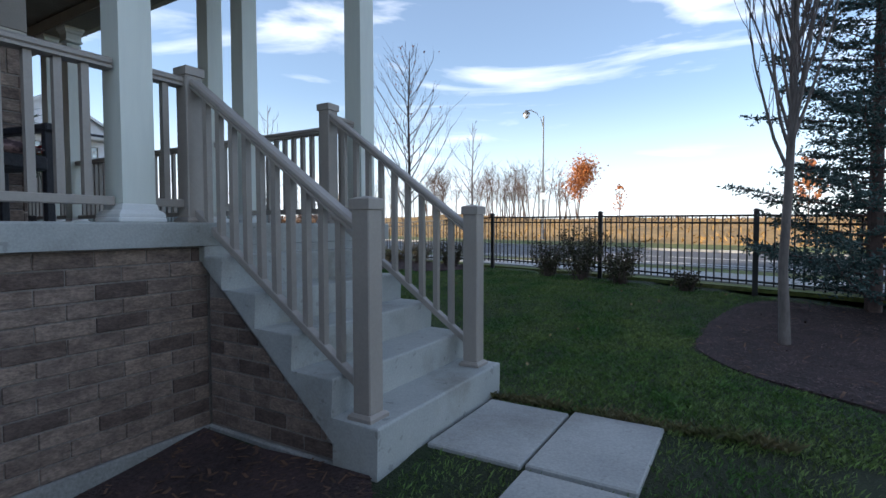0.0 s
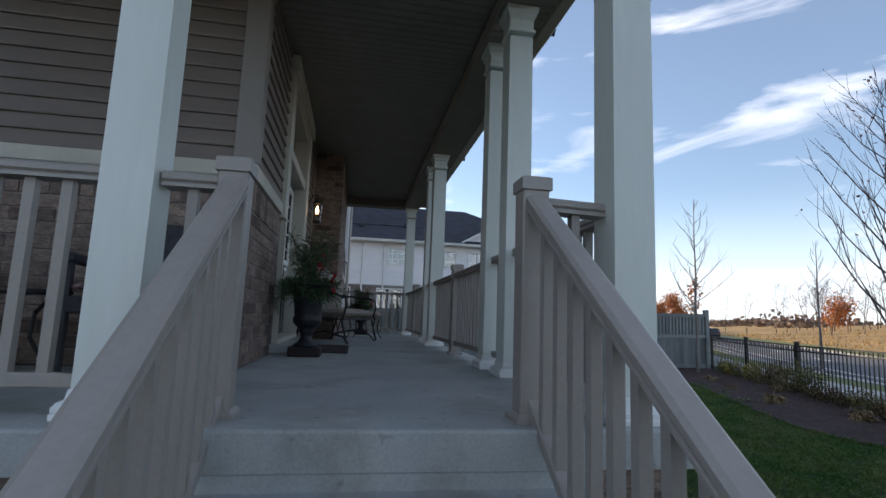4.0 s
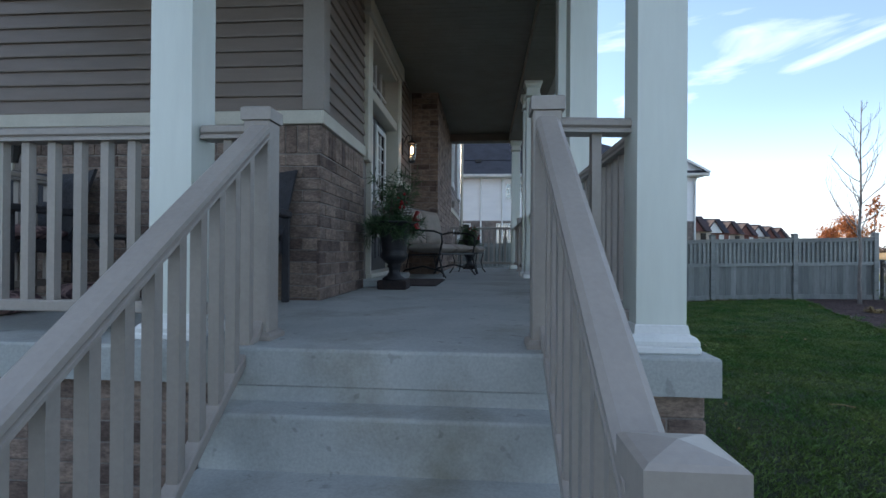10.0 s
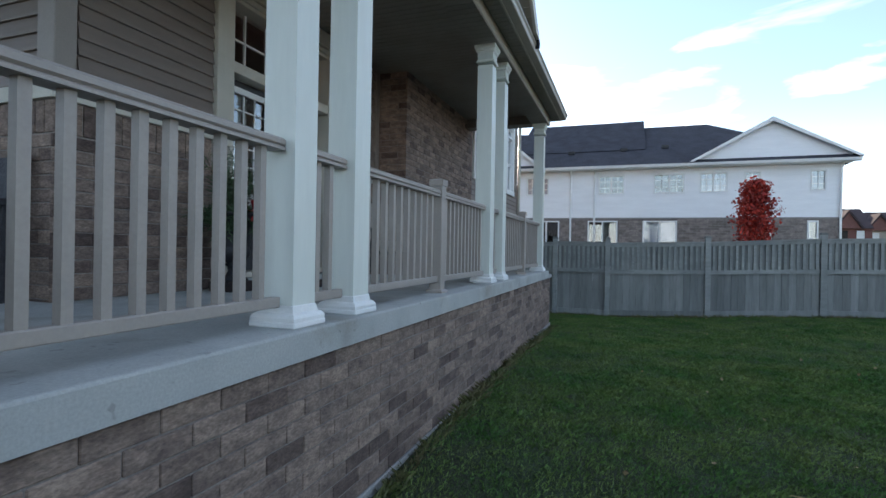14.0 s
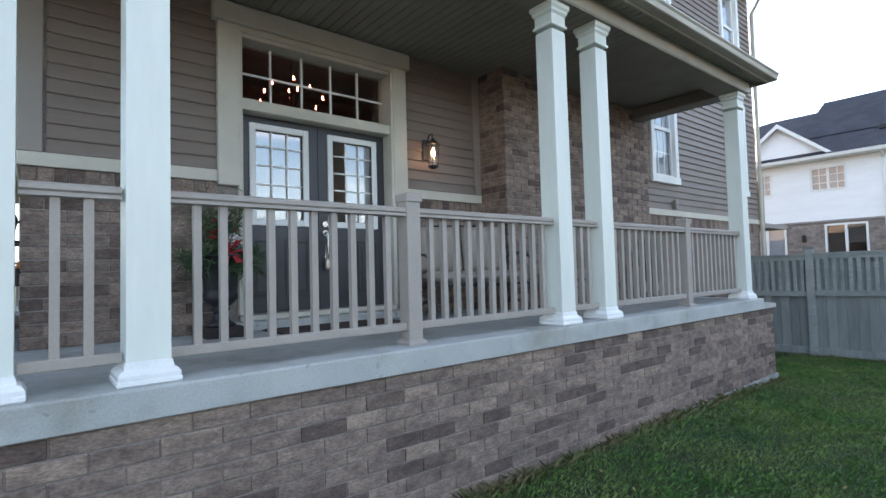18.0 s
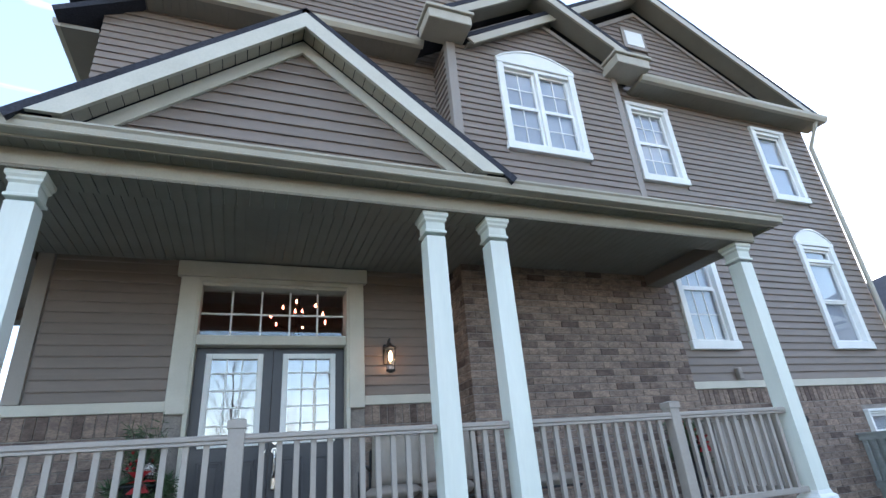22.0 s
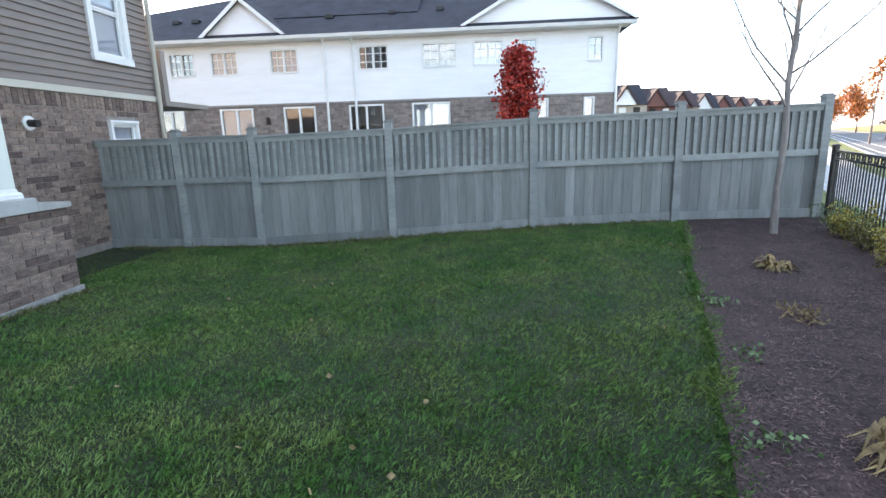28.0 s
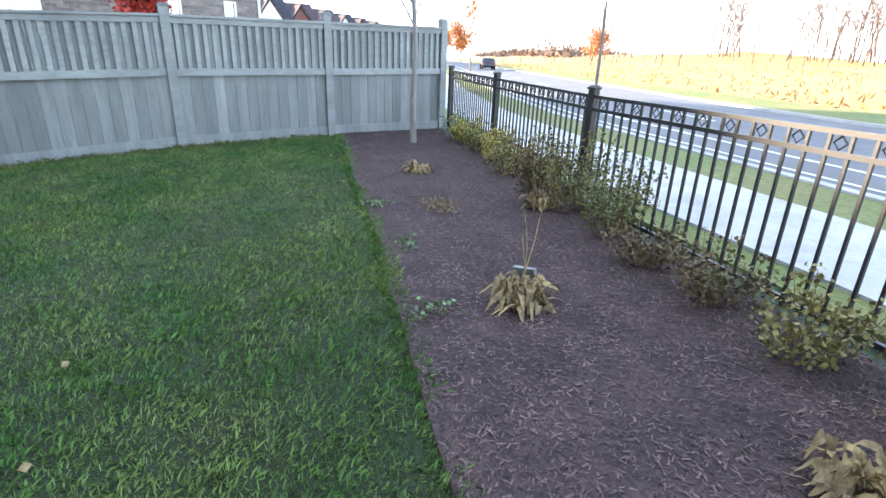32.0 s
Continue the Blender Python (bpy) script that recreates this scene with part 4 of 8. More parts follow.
def wall_lantern(x, y, z, label):
    t = thing("wall_lantern", label, "lantern", (x, y, z))
    part("back_plate", Geo().cbox(x - 0.05, x + 0.05, y - 0.02, y, z - 0.08, z + 0.16, 0.006), IRON, t)
    part("arm", Geo().tube([(x, y - 0.015, z + 0.08), (x, y - 0.07, z + 0.2), (x, y - 0.13, z + 0.2), (x, y - 0.14, z + 0.13)], 0.009, 6), IRON, t)
    part("cap", Geo().lathe([(0.085, 0.08), (0.07, 0.1), (0.03, 0.13), (0.012, 0.15)], x, y - 0.14, z, 8), IRON, t)
    part("base", Geo().lathe([(0.02, -0.2), (0.055, -0.18), (0.06, -0.165)], x, y - 0.14, z, 8), IRON, t)
    for i in range(4):
        w_ = math.pi / 4 + math.pi / 2 * i
        part("bar", Geo().tube([(x + 0.05 * math.cos(w_), y - 0.14 + 0.05 * math.sin(w_), z - 0.17), (x + 0.07 * math.cos(w_), y - 0.14 + 0.07 * math.sin(w_), z + 0.085)], 0.005, 4), IRON, t)
    part("glass", Geo().lathe([(0.048, -0.165), (0.066, 0.08)], x, y - 0.14, z, 12), LAMP_GLASS, t).visible_shadow = False
    part("bulb", Geo().lathe([(0.012, -0.06), (0.022, -0.02), (0.016, 0.02), (0.004, 0.05)], x, y - 0.14, z, 8), LAMP_GLOW, t, "glowing bulb")


wall_lantern(5.37, YD - 0.024, 2.87, "black wall lantern with a glowing bulb on siding")

pl_ = thing("porch_ceiling_light", "small dark ceiling light on the porch soffit", "light", (0.98, 3.8, CEIL))
part("base", Geo().lathe([(0.06, -0.015), (0.065, 0.0)], 0.98, 3.8, CEIL - 0.002, 14), IRON, pl_)
part("shade", Geo().lathe([(0.02, -0.05), (0.045, -0.04), (0.055, -0.0155)], 0.98, 3.8, CEIL - 0.002, 14), IRON, pl_)

# ---- porch floor and steps ----
SLAB = 0.14
g = Geo()
g.prism([(-0.03, 0), (9.41, 0), (9.41, YB - 0.01), (6.23, YB - 0.01), (6.23, YD - 0.01), (XW - 0.01, YD - 0.01), (XW - 0.01, 4.22), (-0.03, 4.22)], 2, P - SLAB, P)
ob = new("floor_porch", g.mesh("floor_porch", CONCRETE))
bvm = bmesh.new()
bvm.from_mesh(ob.data)
top_edges = [e for e in bvm.edges if all(v.co.z > P - 0.001 for v in e.verts)]
bmesh.ops.bevel(bvm, geom=top_edges, offset=0.012, segments=2, profile=0.5, affect='EDGES')
bvm.to_mesh(ob.data)
bvm.free()
tagged(ob, "grey concrete porch floor with stained edges", "floor", kind="structure")
pf, pl, pr, pb = Wall('-y', 0.035), Wall('-x', 0.035), Wall('+x', 9.8), Wall('+y', 4.19)
wall_porch = struct("wall_porch_front", Geo().box(0.035, 9.8, 0.037, 0.25, -0.3, P - SLAB), MORTAR, "mixed brown brick wall under the porch floor")
wall_porch_w = struct("wall_porch_side", Geo().box(0.037, 0.25, 0.25, 4.19, -0.6, P - SLAB).box(9.55, 9.798, 0.25, YF, -0.3, P - SLAB).box(0.25, XW, 3.95, 4.188, -0.6, P - SLAB), MORTAR, "brown brick wall under the porch floor")
g = Geo()
g.cbox(0.0, 9.835, 0.01, 0.034, -0.6, 0.0, 0.006).cbox(0.0, 0.034, 0.034, 4.2, -0.7, -0.22, 0.006)
struct("trim_foundation", g, FOUNDATION, "rough concrete foundation strip at the foot of the brick", "foundation")
NS, RISE, TREAD, NOSE0 = 5, 0.2, 0.287, -0.19
SX, SY0, SY1 = 1.34, 0.43, 1.84
steps = thing("steps", "grey concrete steps up to the porch with stained treads", "steps", (-0.6, 1.1, -0.2))
pts = []
z = P
for i in range(NS):
    z -= RISE
    x = NOSE0 - i * TREAD
    pts += [(-0.001 if i == 0 else x + TREAD + 0.012, z), (x, z)]
XF = NOSE0 - (NS - 1) * TREAD + 0.012
pts += [(XF, -0.45), (XF + 0.28, -0.45), (XF + 0.28, -0.09), (-0.001, 0.79)]
flight = Geo().prism(pts, 1, SY0, SY1).mesh("flight", CONCRETE)
fb = bmesh.new()
fb.from_mesh(flight)
bmesh.ops.bevel(fb, geom=[e for e in fb.edges if abs(e.verts[0].co.y - e.verts[1].co.y) > 0.5 or abs(e.verts[0].co.z - e.verts[1].co.z) < 1e-4], offset=0.014, segments=3, profile=0.5, affect='EDGES')
fb.to_mesh(flight)
fb.free()
under(new("flight", flight), steps)
part("riser", Geo().cbox(-0.028, 0.03, SY0, SY1, P - 0.24, P - SLAB - 0.002, 0.004), CONCRETE, steps, "stained concrete riser under the porch floor")
part("core", Geo().prism([(XF + 0.28, -0.45), (XF + 0.28, -0.095), (-0.001, 0.785), (-0.001, -0.45)], 1, SY0 + 0.05, SY1 - 0.05), MORTAR, steps)
for face, y in (('+y', SY1 - 0.05), ('-y', SY0 + 0.05)):
    w = Wall(face, y)
    r, z = 0, -0.2
    run = Geo()
    while z < 0.68:
        hi = z + 0.088
        xl = XF + 0.28 + max(0.0, hi + 0.09) / 0.88 * (-XF - 0.28)
        u = -0.005 - (0.13 if r % 2 else 0)
        if r % 2 and u > xl:
            w.box(run, max(u, xl) + 0.011, -0.005, z, hi - 0.011, -0.02, 0.008, 0.003)
        while u > xl + 0.03:
            w.box(run, max(u - 0.265, xl) + 0.011, u, z, hi - 0.011, -0.02, 0.008, 0.003)
            u -= 0.265
        z, r = hi, r + 1
    tagged(part("brick_run", run, BRICK_ISLE, steps), kind="stuff")
part("footing", Geo().cbox(XF + 0.29, -0.01, SY1 - 0.049, SY1 - 0.015, -0.6, -0.21, 0.008), FOUNDATION, steps)

g = Geo()
g.hexa([(9.412, 0.0, P - 0.142), (9.84, 0.0, P - 0.142), (9.412, YF - 0.01, P - 0.142), (9.84, YF - 0.01, P - 0.142), (9.412, 0.0, P - 0.05), (9.84, 0.0, P - 0.09), (9.412, YF - 0.01, P - 0.05), (9.84, YF - 0.01, P - 0.09)])
struct("trim_wall_cap", g, PAVING, "sloping pale stone cap on the brick beside the porch floor", "wall cap")

# ---- columns ----
def column():
    t = thing("column", "tall square white-painted porch column with moulded base and cap", "column", group="porch columns")
    part("shaft", Geo().lathe([(0.084, 0.08), (0.091, 0.084), (0.089, 2.5), (0.085, 2.52)], square=True), COLUMN, t)
    part("plinth", Geo().cbox(-0.132, 0.132, -0.132, 0.132, 0, 0.028, 0.006), WHITE, t, "white square plinth")
    part("base_moulding", Geo().lathe([(0.127, 0.029), (0.127, 0.046), (0.116, 0.062), (0.101, 0.07), (0.096, 0.1), (0.0915, 0.104)], square=True), WHITE, t)
    part("neck_moulding", Geo().lathe([(0.09, 2.545), (0.104, 2.55), (0.104, 2.568), (0.092, 2.58), (0.092, 2.655)], square=True), COLUMN, t)
    part("capital", Geo().lathe([(0.093, 2.656), (0.108, 2.675), (0.108, 2.695), (0.123, 2.715), (0.123, 2.75)], square=True), COLUMN, t)
    return t


COLX = (0.15, 1.69, 2.255, 5.35, 5.98, 9.2)
col0 = column()
col0.matrix_basis = pose(COLX[0], 0.18, P)
for x in COLX[1:]:
    copy_thing(col0, pose(x, 0.18, P))
copy_thing(col0, pose(0.2, 2.14, P))
copy_thing(col0, pose(0.25, 4.07, P))

# ---- railings ----
TOP, BOT = P + 0.9, P + 0.12


def post_at(x, y, z0, h, label="taupe square rail post with a pointed cap"):
    t = thing("rail_post", label, "post", (x, y, z0), group="rail posts")
    part("shaft", Geo().cbox(x - 0.055, x + 0.055, y - 0.055, y + 0.055, z0, z0 + h - 0.06, 0.006), RAIL, t)
    part("cap", Geo().lathe([(0.064, h - 0.062), (0.064, h - 0.012), (0.055, h - 0.006), (0.03, h), (0.0, h + 0.006)], x, y, z0, square=True), RAIL, t)
    part("skirt", Geo().lathe([(0.075, 0.0), (0.075, 0.018), (0.06, 0.032), (0.056, 0.033)], x, y, z0, square=True), RAIL, t)


RAILSEC = [(-0.045, 0.0), (0.045, 0.0), (0.045, 0.012), (0.034, 0.02), (0.045, 0.028), (0.045, 0.048), (0.03, 0.06), (-0.03, 0.06), (-0.045, 0.048), (-0.045, 0.028), (-0.034, 0.02), (-0.045, 0.012)]


def railing(a, b, label="taupe vinyl porch railing with square balusters", za=0.0, zb=0.0, z0=None, lower=None):
    """A railing from a to b (x, y); za, zb: how far each end's height is changed, for stairs."""
    A, B = Vector((*a, 0)), Vector((*b, 0))
    L = (B - A).length
    d = (B - A).normalized()
    s = Vector((-d.y, d.x, 0))
    base = P if z0 is None else z0
    t = thing("railing", label, "railing", (*((A + B) / 2).xy, base), group="porch railings")
    zt0, zt1 = TOP - 0.06 + za, TOP - 0.06 + zb
    lo = BOT if lower is None else lower
    zl0, zl1 = lo + za, lo + zb
    n = len(RAILSEC)
    g = Geo()
    g.add([A + s * u + Vector((0, 0, zt0 + v)) for u, v in RAILSEC] + [B + s * u + Vector((0, 0, zt1 + v)) for u, v in RAILSEC],
          [tuple(range(n)), tuple(range(n, 2 * n))] + [(i, (i + 1) % n, n + (i + 1) % n, n + i) for i in range(n)])
    part("top_rail", g, RAIL, t)
    g = Geo()
    sec = [(-0.022, -0.025), (0.022, -0.025), (0.026, -0.02), (0.026, 0.02), (0.022, 0.025), (-0.022, 0.025), (-0.026, 0.02), (-0.026, -0.02)]
    g.add([A + s * u + Vector((0, 0, zl0 + v)) for u, v in sec] + [B + s * u + Vector((0, 0, zl1 + v)) for u, v in sec],
          [tuple(range(8)), tuple(range(8, 16))] + [(i, (i + 1) % 8, 8 + (i + 1) % 8, 8 + i) for i in range(8)])
    part("bottom_rail", g, RAIL, t)
    k = max(1, int(round(L / 0.122)) - 1)
    for i in range(k):
        f = (i + 1) / (k + 1)
        c = A + (B - A) * f
        g = Geo()
        z_lo, z_hi = zl0 + (zl1 - zl0) * f, zt0 + (zt1 - zt0) * f
        e = 0.0185
        g.hexa([c + d * p * e + s * q * e + Vector((0, 0, (z_lo if r < 0 else z_hi + 0.004) + (zb - za) * p * e / L)) for r in (-1, 1) for q in (-1, 1) for p in (-1, 1)])
        part("baluster", g, RAIL, t)
    return t


R = 0.18
hc = 0.1
for a, b in ((COLX[0] + hc, COLX[1] - hc), (COLX[1] + hc, COLX[2] - hc), (COLX[2] + hc, 3.79 - 0.055), (3.79 + 0.055, COLX[3] - hc), (COLX[3] + hc, COLX[4] - hc), (COLX[4] + hc, 7.635 - 0.055), (7.635 + 0.055, COLX[5] - hc)):
    railing((a, R), (b, R))
post_at(3.79, R, P, 1.0)
post_at(7.635, R, P, 1.0)
post_at(0.13, 0.6, P, 0.98, "taupe newel post at the head of the steps")
post_at(0.18, 1.78, P, 0.97, "taupe newel post at the head of the steps")
railing((0.18, COLX[0] + 0.01 + hc), (0.15, 0.545), "short taupe railing between column and newel post")
railing((0.2, 1.825), (0.2, 2.14 - hc), "short taupe railing between newel post and column")
railing((0.2, 2.14 + hc), (0.22, 4.09 - hc))
railing((0.32, 4.09), (XW - 0.03, 4.09))
railing((9.22, 0.28), (9.22, YB - 0.02))
LOWX = -1.2
ZL = P - NS * RISE
post_at(LOWX, 0.58, ZL, 1.12, "taupe newel post at the foot of the steps")
post_at(LOWX, 1.74, ZL, 1.12, "taupe newel post at the foot of the steps")
for x, ya, yb in ((0.085, 0.6, 0.58), (0.145, 1.77, 1.745)):
    railing((x, ya), (LOWX + 0.055, yb), "sloping taupe stair railing with square balusters", za=0.0, zb=ZL + 1.0 - TOP, lower=P + 0.07)

# ---- side entry, garage and the next house along ----
g = Geo()
g.box(XW + 0.25, 2.42, 7.05, 7.2, -0.4, 2.3).box(XW + 0.25, 2.42, 9.302, 9.45, -0.4, 2.3).box(2.42, 2.62, 7.05, 9.45, -0.4, 2.3).box(XW + 0.25, 2.42, 7.2, 9.3, 2.03, 2.2)
struct("wall_side_entry", g, MORTAR, "brick side entry recess")
entry = [o for o in scene.objects if o.name == "wall_side_entry"][0]
bricks(Wall('-y', 9.3), XW, 2.42, -0.1, 2.02, [], entry)
bricks(Wall('-x', 2.42), 7.2, 9.3, -0.1, 2.02, [(7.670, 8.620, -0.4, 1.95)], entry)
ed = thing("door_2", "dark side door in a white frame inside the brick recess", "door", (2.4, 8.150, -0.1), kind="structure")
wi = Wall('-x', 2.42)
g = Geo()
wi.box(g, 7.670, 7.750, -0.1, 1.94, 0.0, 0.06, 0.005)
wi.box(g, 8.540, 8.620, -0.1, 1.94, 0.0, 0.06, 0.005)
wi.box(g, 7.750, 8.540, 1.86, 1.94, 0.0, 0.06, 0.005)
part("door_frame", g, WHITE, ed)
g = Geo()
wi.box(g, 7.755, 8.535, -0.1, 1.855, 0.0, 0.025, 0.003)
for z0, z1 in ((0.1, 0.85), (1.0, 1.75)):
    for u0, u1 in ((7.830, 8.100), (8.190, 8.460)):
        wi.box(g, u0, u1, z0, z1, 0.025, 0.035, 0.004)
part("door_leaf", g, DOOR, ed)
gd = thing("door_3", "cream panelled garage door in the brick side wall", "garage door", (XW + 0.15, 5.5, -0.2), kind="structure")
wg = Wall('-x', XW + 0.16)
for i in range(4):
    g = Geo()
    wg.box(g, 4.56, 6.85, -0.25 + i * 0.56, 0.3 + i * 0.56, -0.04, 0.0, 0.006)
    for k in range(4):
        wg.box(g, 4.66 + k * 0.56, 5.1 + k * 0.56, -0.15 + i * 0.56, 0.2 + i * 0.56, 0.0, 0.012, 0.006)
    part("panel", g, CREAM, gd)
g = Geo()
west.box(g, 7.16, 9.34, 2.035, 2.1, -0.12, 0.02, 0.004)
west.box(g, 4.51, 6.9, 2.005, 2.09, -0.12, 0.02, 0.004)
struct("trim_lintels", g, CREAM, "cream lintels over side entry and garage", "trim")
sign = thing("house_number", "black oval house number plaque with a white centre on soldier brick", "plaque", (XW, 8.1, 2.2))
def oval(c, ru, rz, d0, d1):
    return west.shape(Geo(), [(c[0] + ru * math.cos(2 * math.pi * i / 20), c[1] + rz * math.sin(2 * math.pi * i / 20)) for i in range(20)], d0, d1)
part("plate", oval((8.1, 2.22), 0.075, 0.12, 0.01, 0.03), BLACKSIGN, sign)
part("face", oval((8.1, 2.22), 0.05, 0.09, 0.0305, 0.034), WHITE, sign, "white oval")
g = Geo()
for q in ((8.08, 8.12, 2.25, 2.262), (8.08, 8.12, 2.215, 2.227), (8.08, 8.12, 2.18, 2.192), (8.078, 8.088, 2.227, 2.25), (8.112, 8.122, 2.192, 2.215)):
    west.box(g, *q, 0.0345, 0.037)
part("figure", g, BLACKSIGN, sign)
lamp2 = thing("entry_ceiling_light", "small black ceiling light in the side entry", "light", (2.1, 8.3, 2.03))
part("base", Geo().lathe([(0.1, -0.03), (0.12, 0.0)], 2.1, 8.3, 2.03, 10), IRON, lamp2)
part("shade", Geo().lathe([(0.05, -0.12), (0.1, -0.05), (0.09, -0.031)], 2.1, 8.3, 2.03, 10), IRON, lamp2)
lamp3 = thing("garage_lantern", "small black lantern on the garage wall", "lantern", (XW, 4.42, 2.15))
part("body", Geo().lathe([(0.03, -0.12), (0.05, 0.02), (0.02, 0.07), (0.01, 0.1)], XW - 0.1, 4.42, 2.18, 8), IRON, lamp3)
part("bracket", Geo().cbox(XW - 0.1, XW - 0.01, 4.405, 4.435, 2.14, 2.17, 0.004), IRON, lamp3)
g = Geo()
g.tube([(XW - 0.07, 10.46, 6.95), (XW - 0.07, 10.46, 0.0)], 0.04, 8)
solid("downpipe", g, GUTTER, "tan downpipe where the two houses meet", "downpipe")

nxt = Wall('-x', XW + 0.1)
next_house = struct("wall_next_house", backing(Geo(), nxt, 10.5, 16.6, -0.4, 7.0, [], 0.3, -0.002), MORTAR, "brown brick wall of the adjoining house")
nh = [window(nxt, 10.9, 11.3, 4.9, 6.3, plain=True, grid=None, label="narrow window of the adjoining brick house"), window(nxt, 11.8, 12.2, 4.9, 6.3, plain=True, grid=None, label="narrow window of the adjoining brick house"), window(nxt, 12.4, 13.4, 1.9, 3.6, plain=True, label="window of the adjoining brick house")]
bricks(nxt, 10.5, 16.6, -0.2, 7.0, nh, next_house)
g = Geo()
slope(g, (1.35, 10.5, 6.95), (1.35, 16.6, 6.95), (6.5, 16.6, 9.9), (6.5, 10.5, 9.9))
struct("roof_next_house", g, SHINGLE, category="roof")
g = Geo()
g.prism([(1.4, 6.8), (1.33, 6.83), (1.28, 6.96), (1.4, 6.96)], 1, 10.5, 16.6).box(1.4, XW + 0.1, 10.5, 16.6, 6.82, 6.86)
struct("trim_gutter_next", g, GUTTER, category="gutter")
for yc in (11.2, 14.2):
    d = thing("roof_dormer", "small gabled roof dormer on the adjoining house", "dormer", (1.6, yc, 7.2))
    part("dormer_wall", Geo().prism([(yc - 0.55, 7.1), (yc + 0.55, 7.1), (yc + 0.55, 7.8), (yc, 8.3), (yc - 0.55, 7.8)], 0, 1.4, 3.5), TAUPE, d)
    g = Geo()
    for s in (-1, 1):
        slope(g, (1.2, yc + s * 0.72, 7.72), (1.2, yc, 8.42), (4.0, yc, 8.42), (4.0, yc + s * 0.72, 7.72), 0.06)
    part("roof_sheet", g, SHINGLE, d)
np_ = thing("next_porch", "adjoining porch with dark hipped roof and white columns", "porch", (1.0, 10.2, 0.0))
part("slab", Geo().cbox(-0.2, XW + 0.1, 8.95, 12.6, 0.86, 1.0, 0.01), CONCRETE, np_)
pw = part("brick_base", Geo().box(-0.17, XW + 0.08, 8.98, 12.5, -0.4, 0.86), BRICK_ISLE, np_)
g = Geo()
slope(g, (-0.55, 8.6, 3.9), (XW + 0.1, 8.6, 3.9), (XW + 0.1, 9.45, 5.0), (0.6, 9.45, 5.0))
part("roof_sheet", g, SHINGLE, np_)
g = Geo()
slope(g, (-0.55, 8.6, 3.9), (-0.55, 13.0, 3.9), (0.6, 12.2, 5.0), (0.6, 9.45, 5.0))
part("roof_sheet", g, SHINGLE, np_)
g = Geo()
slope(g, (0.6, 9.45, 5.0), (XW + 0.1, 9.45, 5.0), (XW + 0.1, 12.2, 5.01), (0.6, 12.2, 5.01))
part("roof_sheet", g, SHINGLE, np_)
g = Geo()
g.prism([(8.6, 3.74), (8.52, 3.76), (8.48, 3.88), (8.6, 3.88)], 0, -0.55, XW + 0.1).box(-0.5, XW + 0.1, 8.6, 12.9, 3.44, 3.76)
part("gutter", g, GUTTER, np_)
for x, y in ((-0.05, 9.1), (-0.05, 12.3)):
    part("column", Geo().lathe([(0.13, 0), (0.13, 0.08), (0.1, 0.12), (0.1, 2.58), (0.14, 2.68), (0.14, 2.72)], x, y, 1.0, square=True), COLUMN, np_, "white square column")
for i in range(14):
    part("baluster", Geo().box(0.1 + i * 0.12, 0.135 + i * 0.12, 9.09, 9.125, 1.12, 1.85), RAIL, np_)
part("top_rail", Geo().box(0.05, XW, 9.07, 9.14, 1.85, 1.9), RAIL, np_)
part("bottom_rail", Geo().box(0.05, XW, 9.08, 9.13, 1.08, 1.12), RAIL, np_)
g = Geo()
nxt.box(g, 10.0, 11.1, 1.0, 3.4, 0.0, 0.05, 0.006)
part("door_surround", g, WHITE, np_, "white door surround")
g = Geo()
nxt.box(g, 10.15, 10.95, 1.02, 3.0, 0.05, 0.08, 0.004)
part("door", g, DOOR, np_, "dark door")
g = Geo()
nxt.box(g, 10.18, 10.92, 3.05, 3.32, 0.05, 0.056)
part("transom_pane", g, GLASS, np_)

pb_ = thing("planter_box", "brown planter box with faded plants on the porch railing", "planter", (1.4, 9.02, 1.45))
part("box", Geo().cbox(1.05, 1.77, 8.94, 9.065, 1.45, 1.78, 0.01), RUST, pb_)
prng = random.Random(4)
g = Geo()
for i in range(60):
    x, y = prng.uniform(1.07, 1.75), prng.uniform(8.95, 9.06)
    g.tube([(x, y, 1.77), (x + prng.gauss(0, 0.03), y + prng.gauss(0, 0.02), 1.77 + prng.uniform(0.05, 0.17))], [0.012, 0.004], 4)
part("faded_plants", g, RUSSET, pb_)

np_.location.y += 0.6
pb_.location.y += 0.6

# ---- weathered fence line (weathered boards) ----
FA, FB = Vector((12.42, 1.6)), Vector((12.56, -9.52))
fdir = (FB - FA).normalized()
fnor = Vector((-fdir.y, fdir.x))


def ease(v, a, b):
    t = min(max((v - a) / (b - a), 0), 1)
    return t * t * (3 - 2 * t)


def ground_z(x, y):
    z = 0.13 * ease(y, -1.5, -8.5) + 0.05 * ease(x, 7, 13) * ease(y, -1.5, -8.5)
    z -= 0.19 * ease(x, 4.0, -0.5) * ease(y, -4.5, -0.5)
    z -= 0.13 * ease(x, 6.0, 12.0) * ease(y, -5.0, -1.0)
    r = math.hypot((x + 0.3) / 2.4, (y - 3.5) / 1.9)
    return z - 0.22 * max(0.0, 1 - r * r)


def along(u, d, z):
    p = FA + fdir * u + fnor * d
    return (p.x, p.y, z)


def fbox(g, u0, u1, d0, d1, z0, z1, z0b=None, z1b=None):
    z0b, z1b = z0 if z0b is None else z0b, z1 if z1b is None else z1b
    return g.hexa([along(u0, d0, z0), along(u1, d0, z0b), along(u0, d1, z0), along(u1, d1, z0b), along(u0, d0, z1), along(u1, d0, z1b), along(u0, d1, z1), along(u1, d1, z1b)])


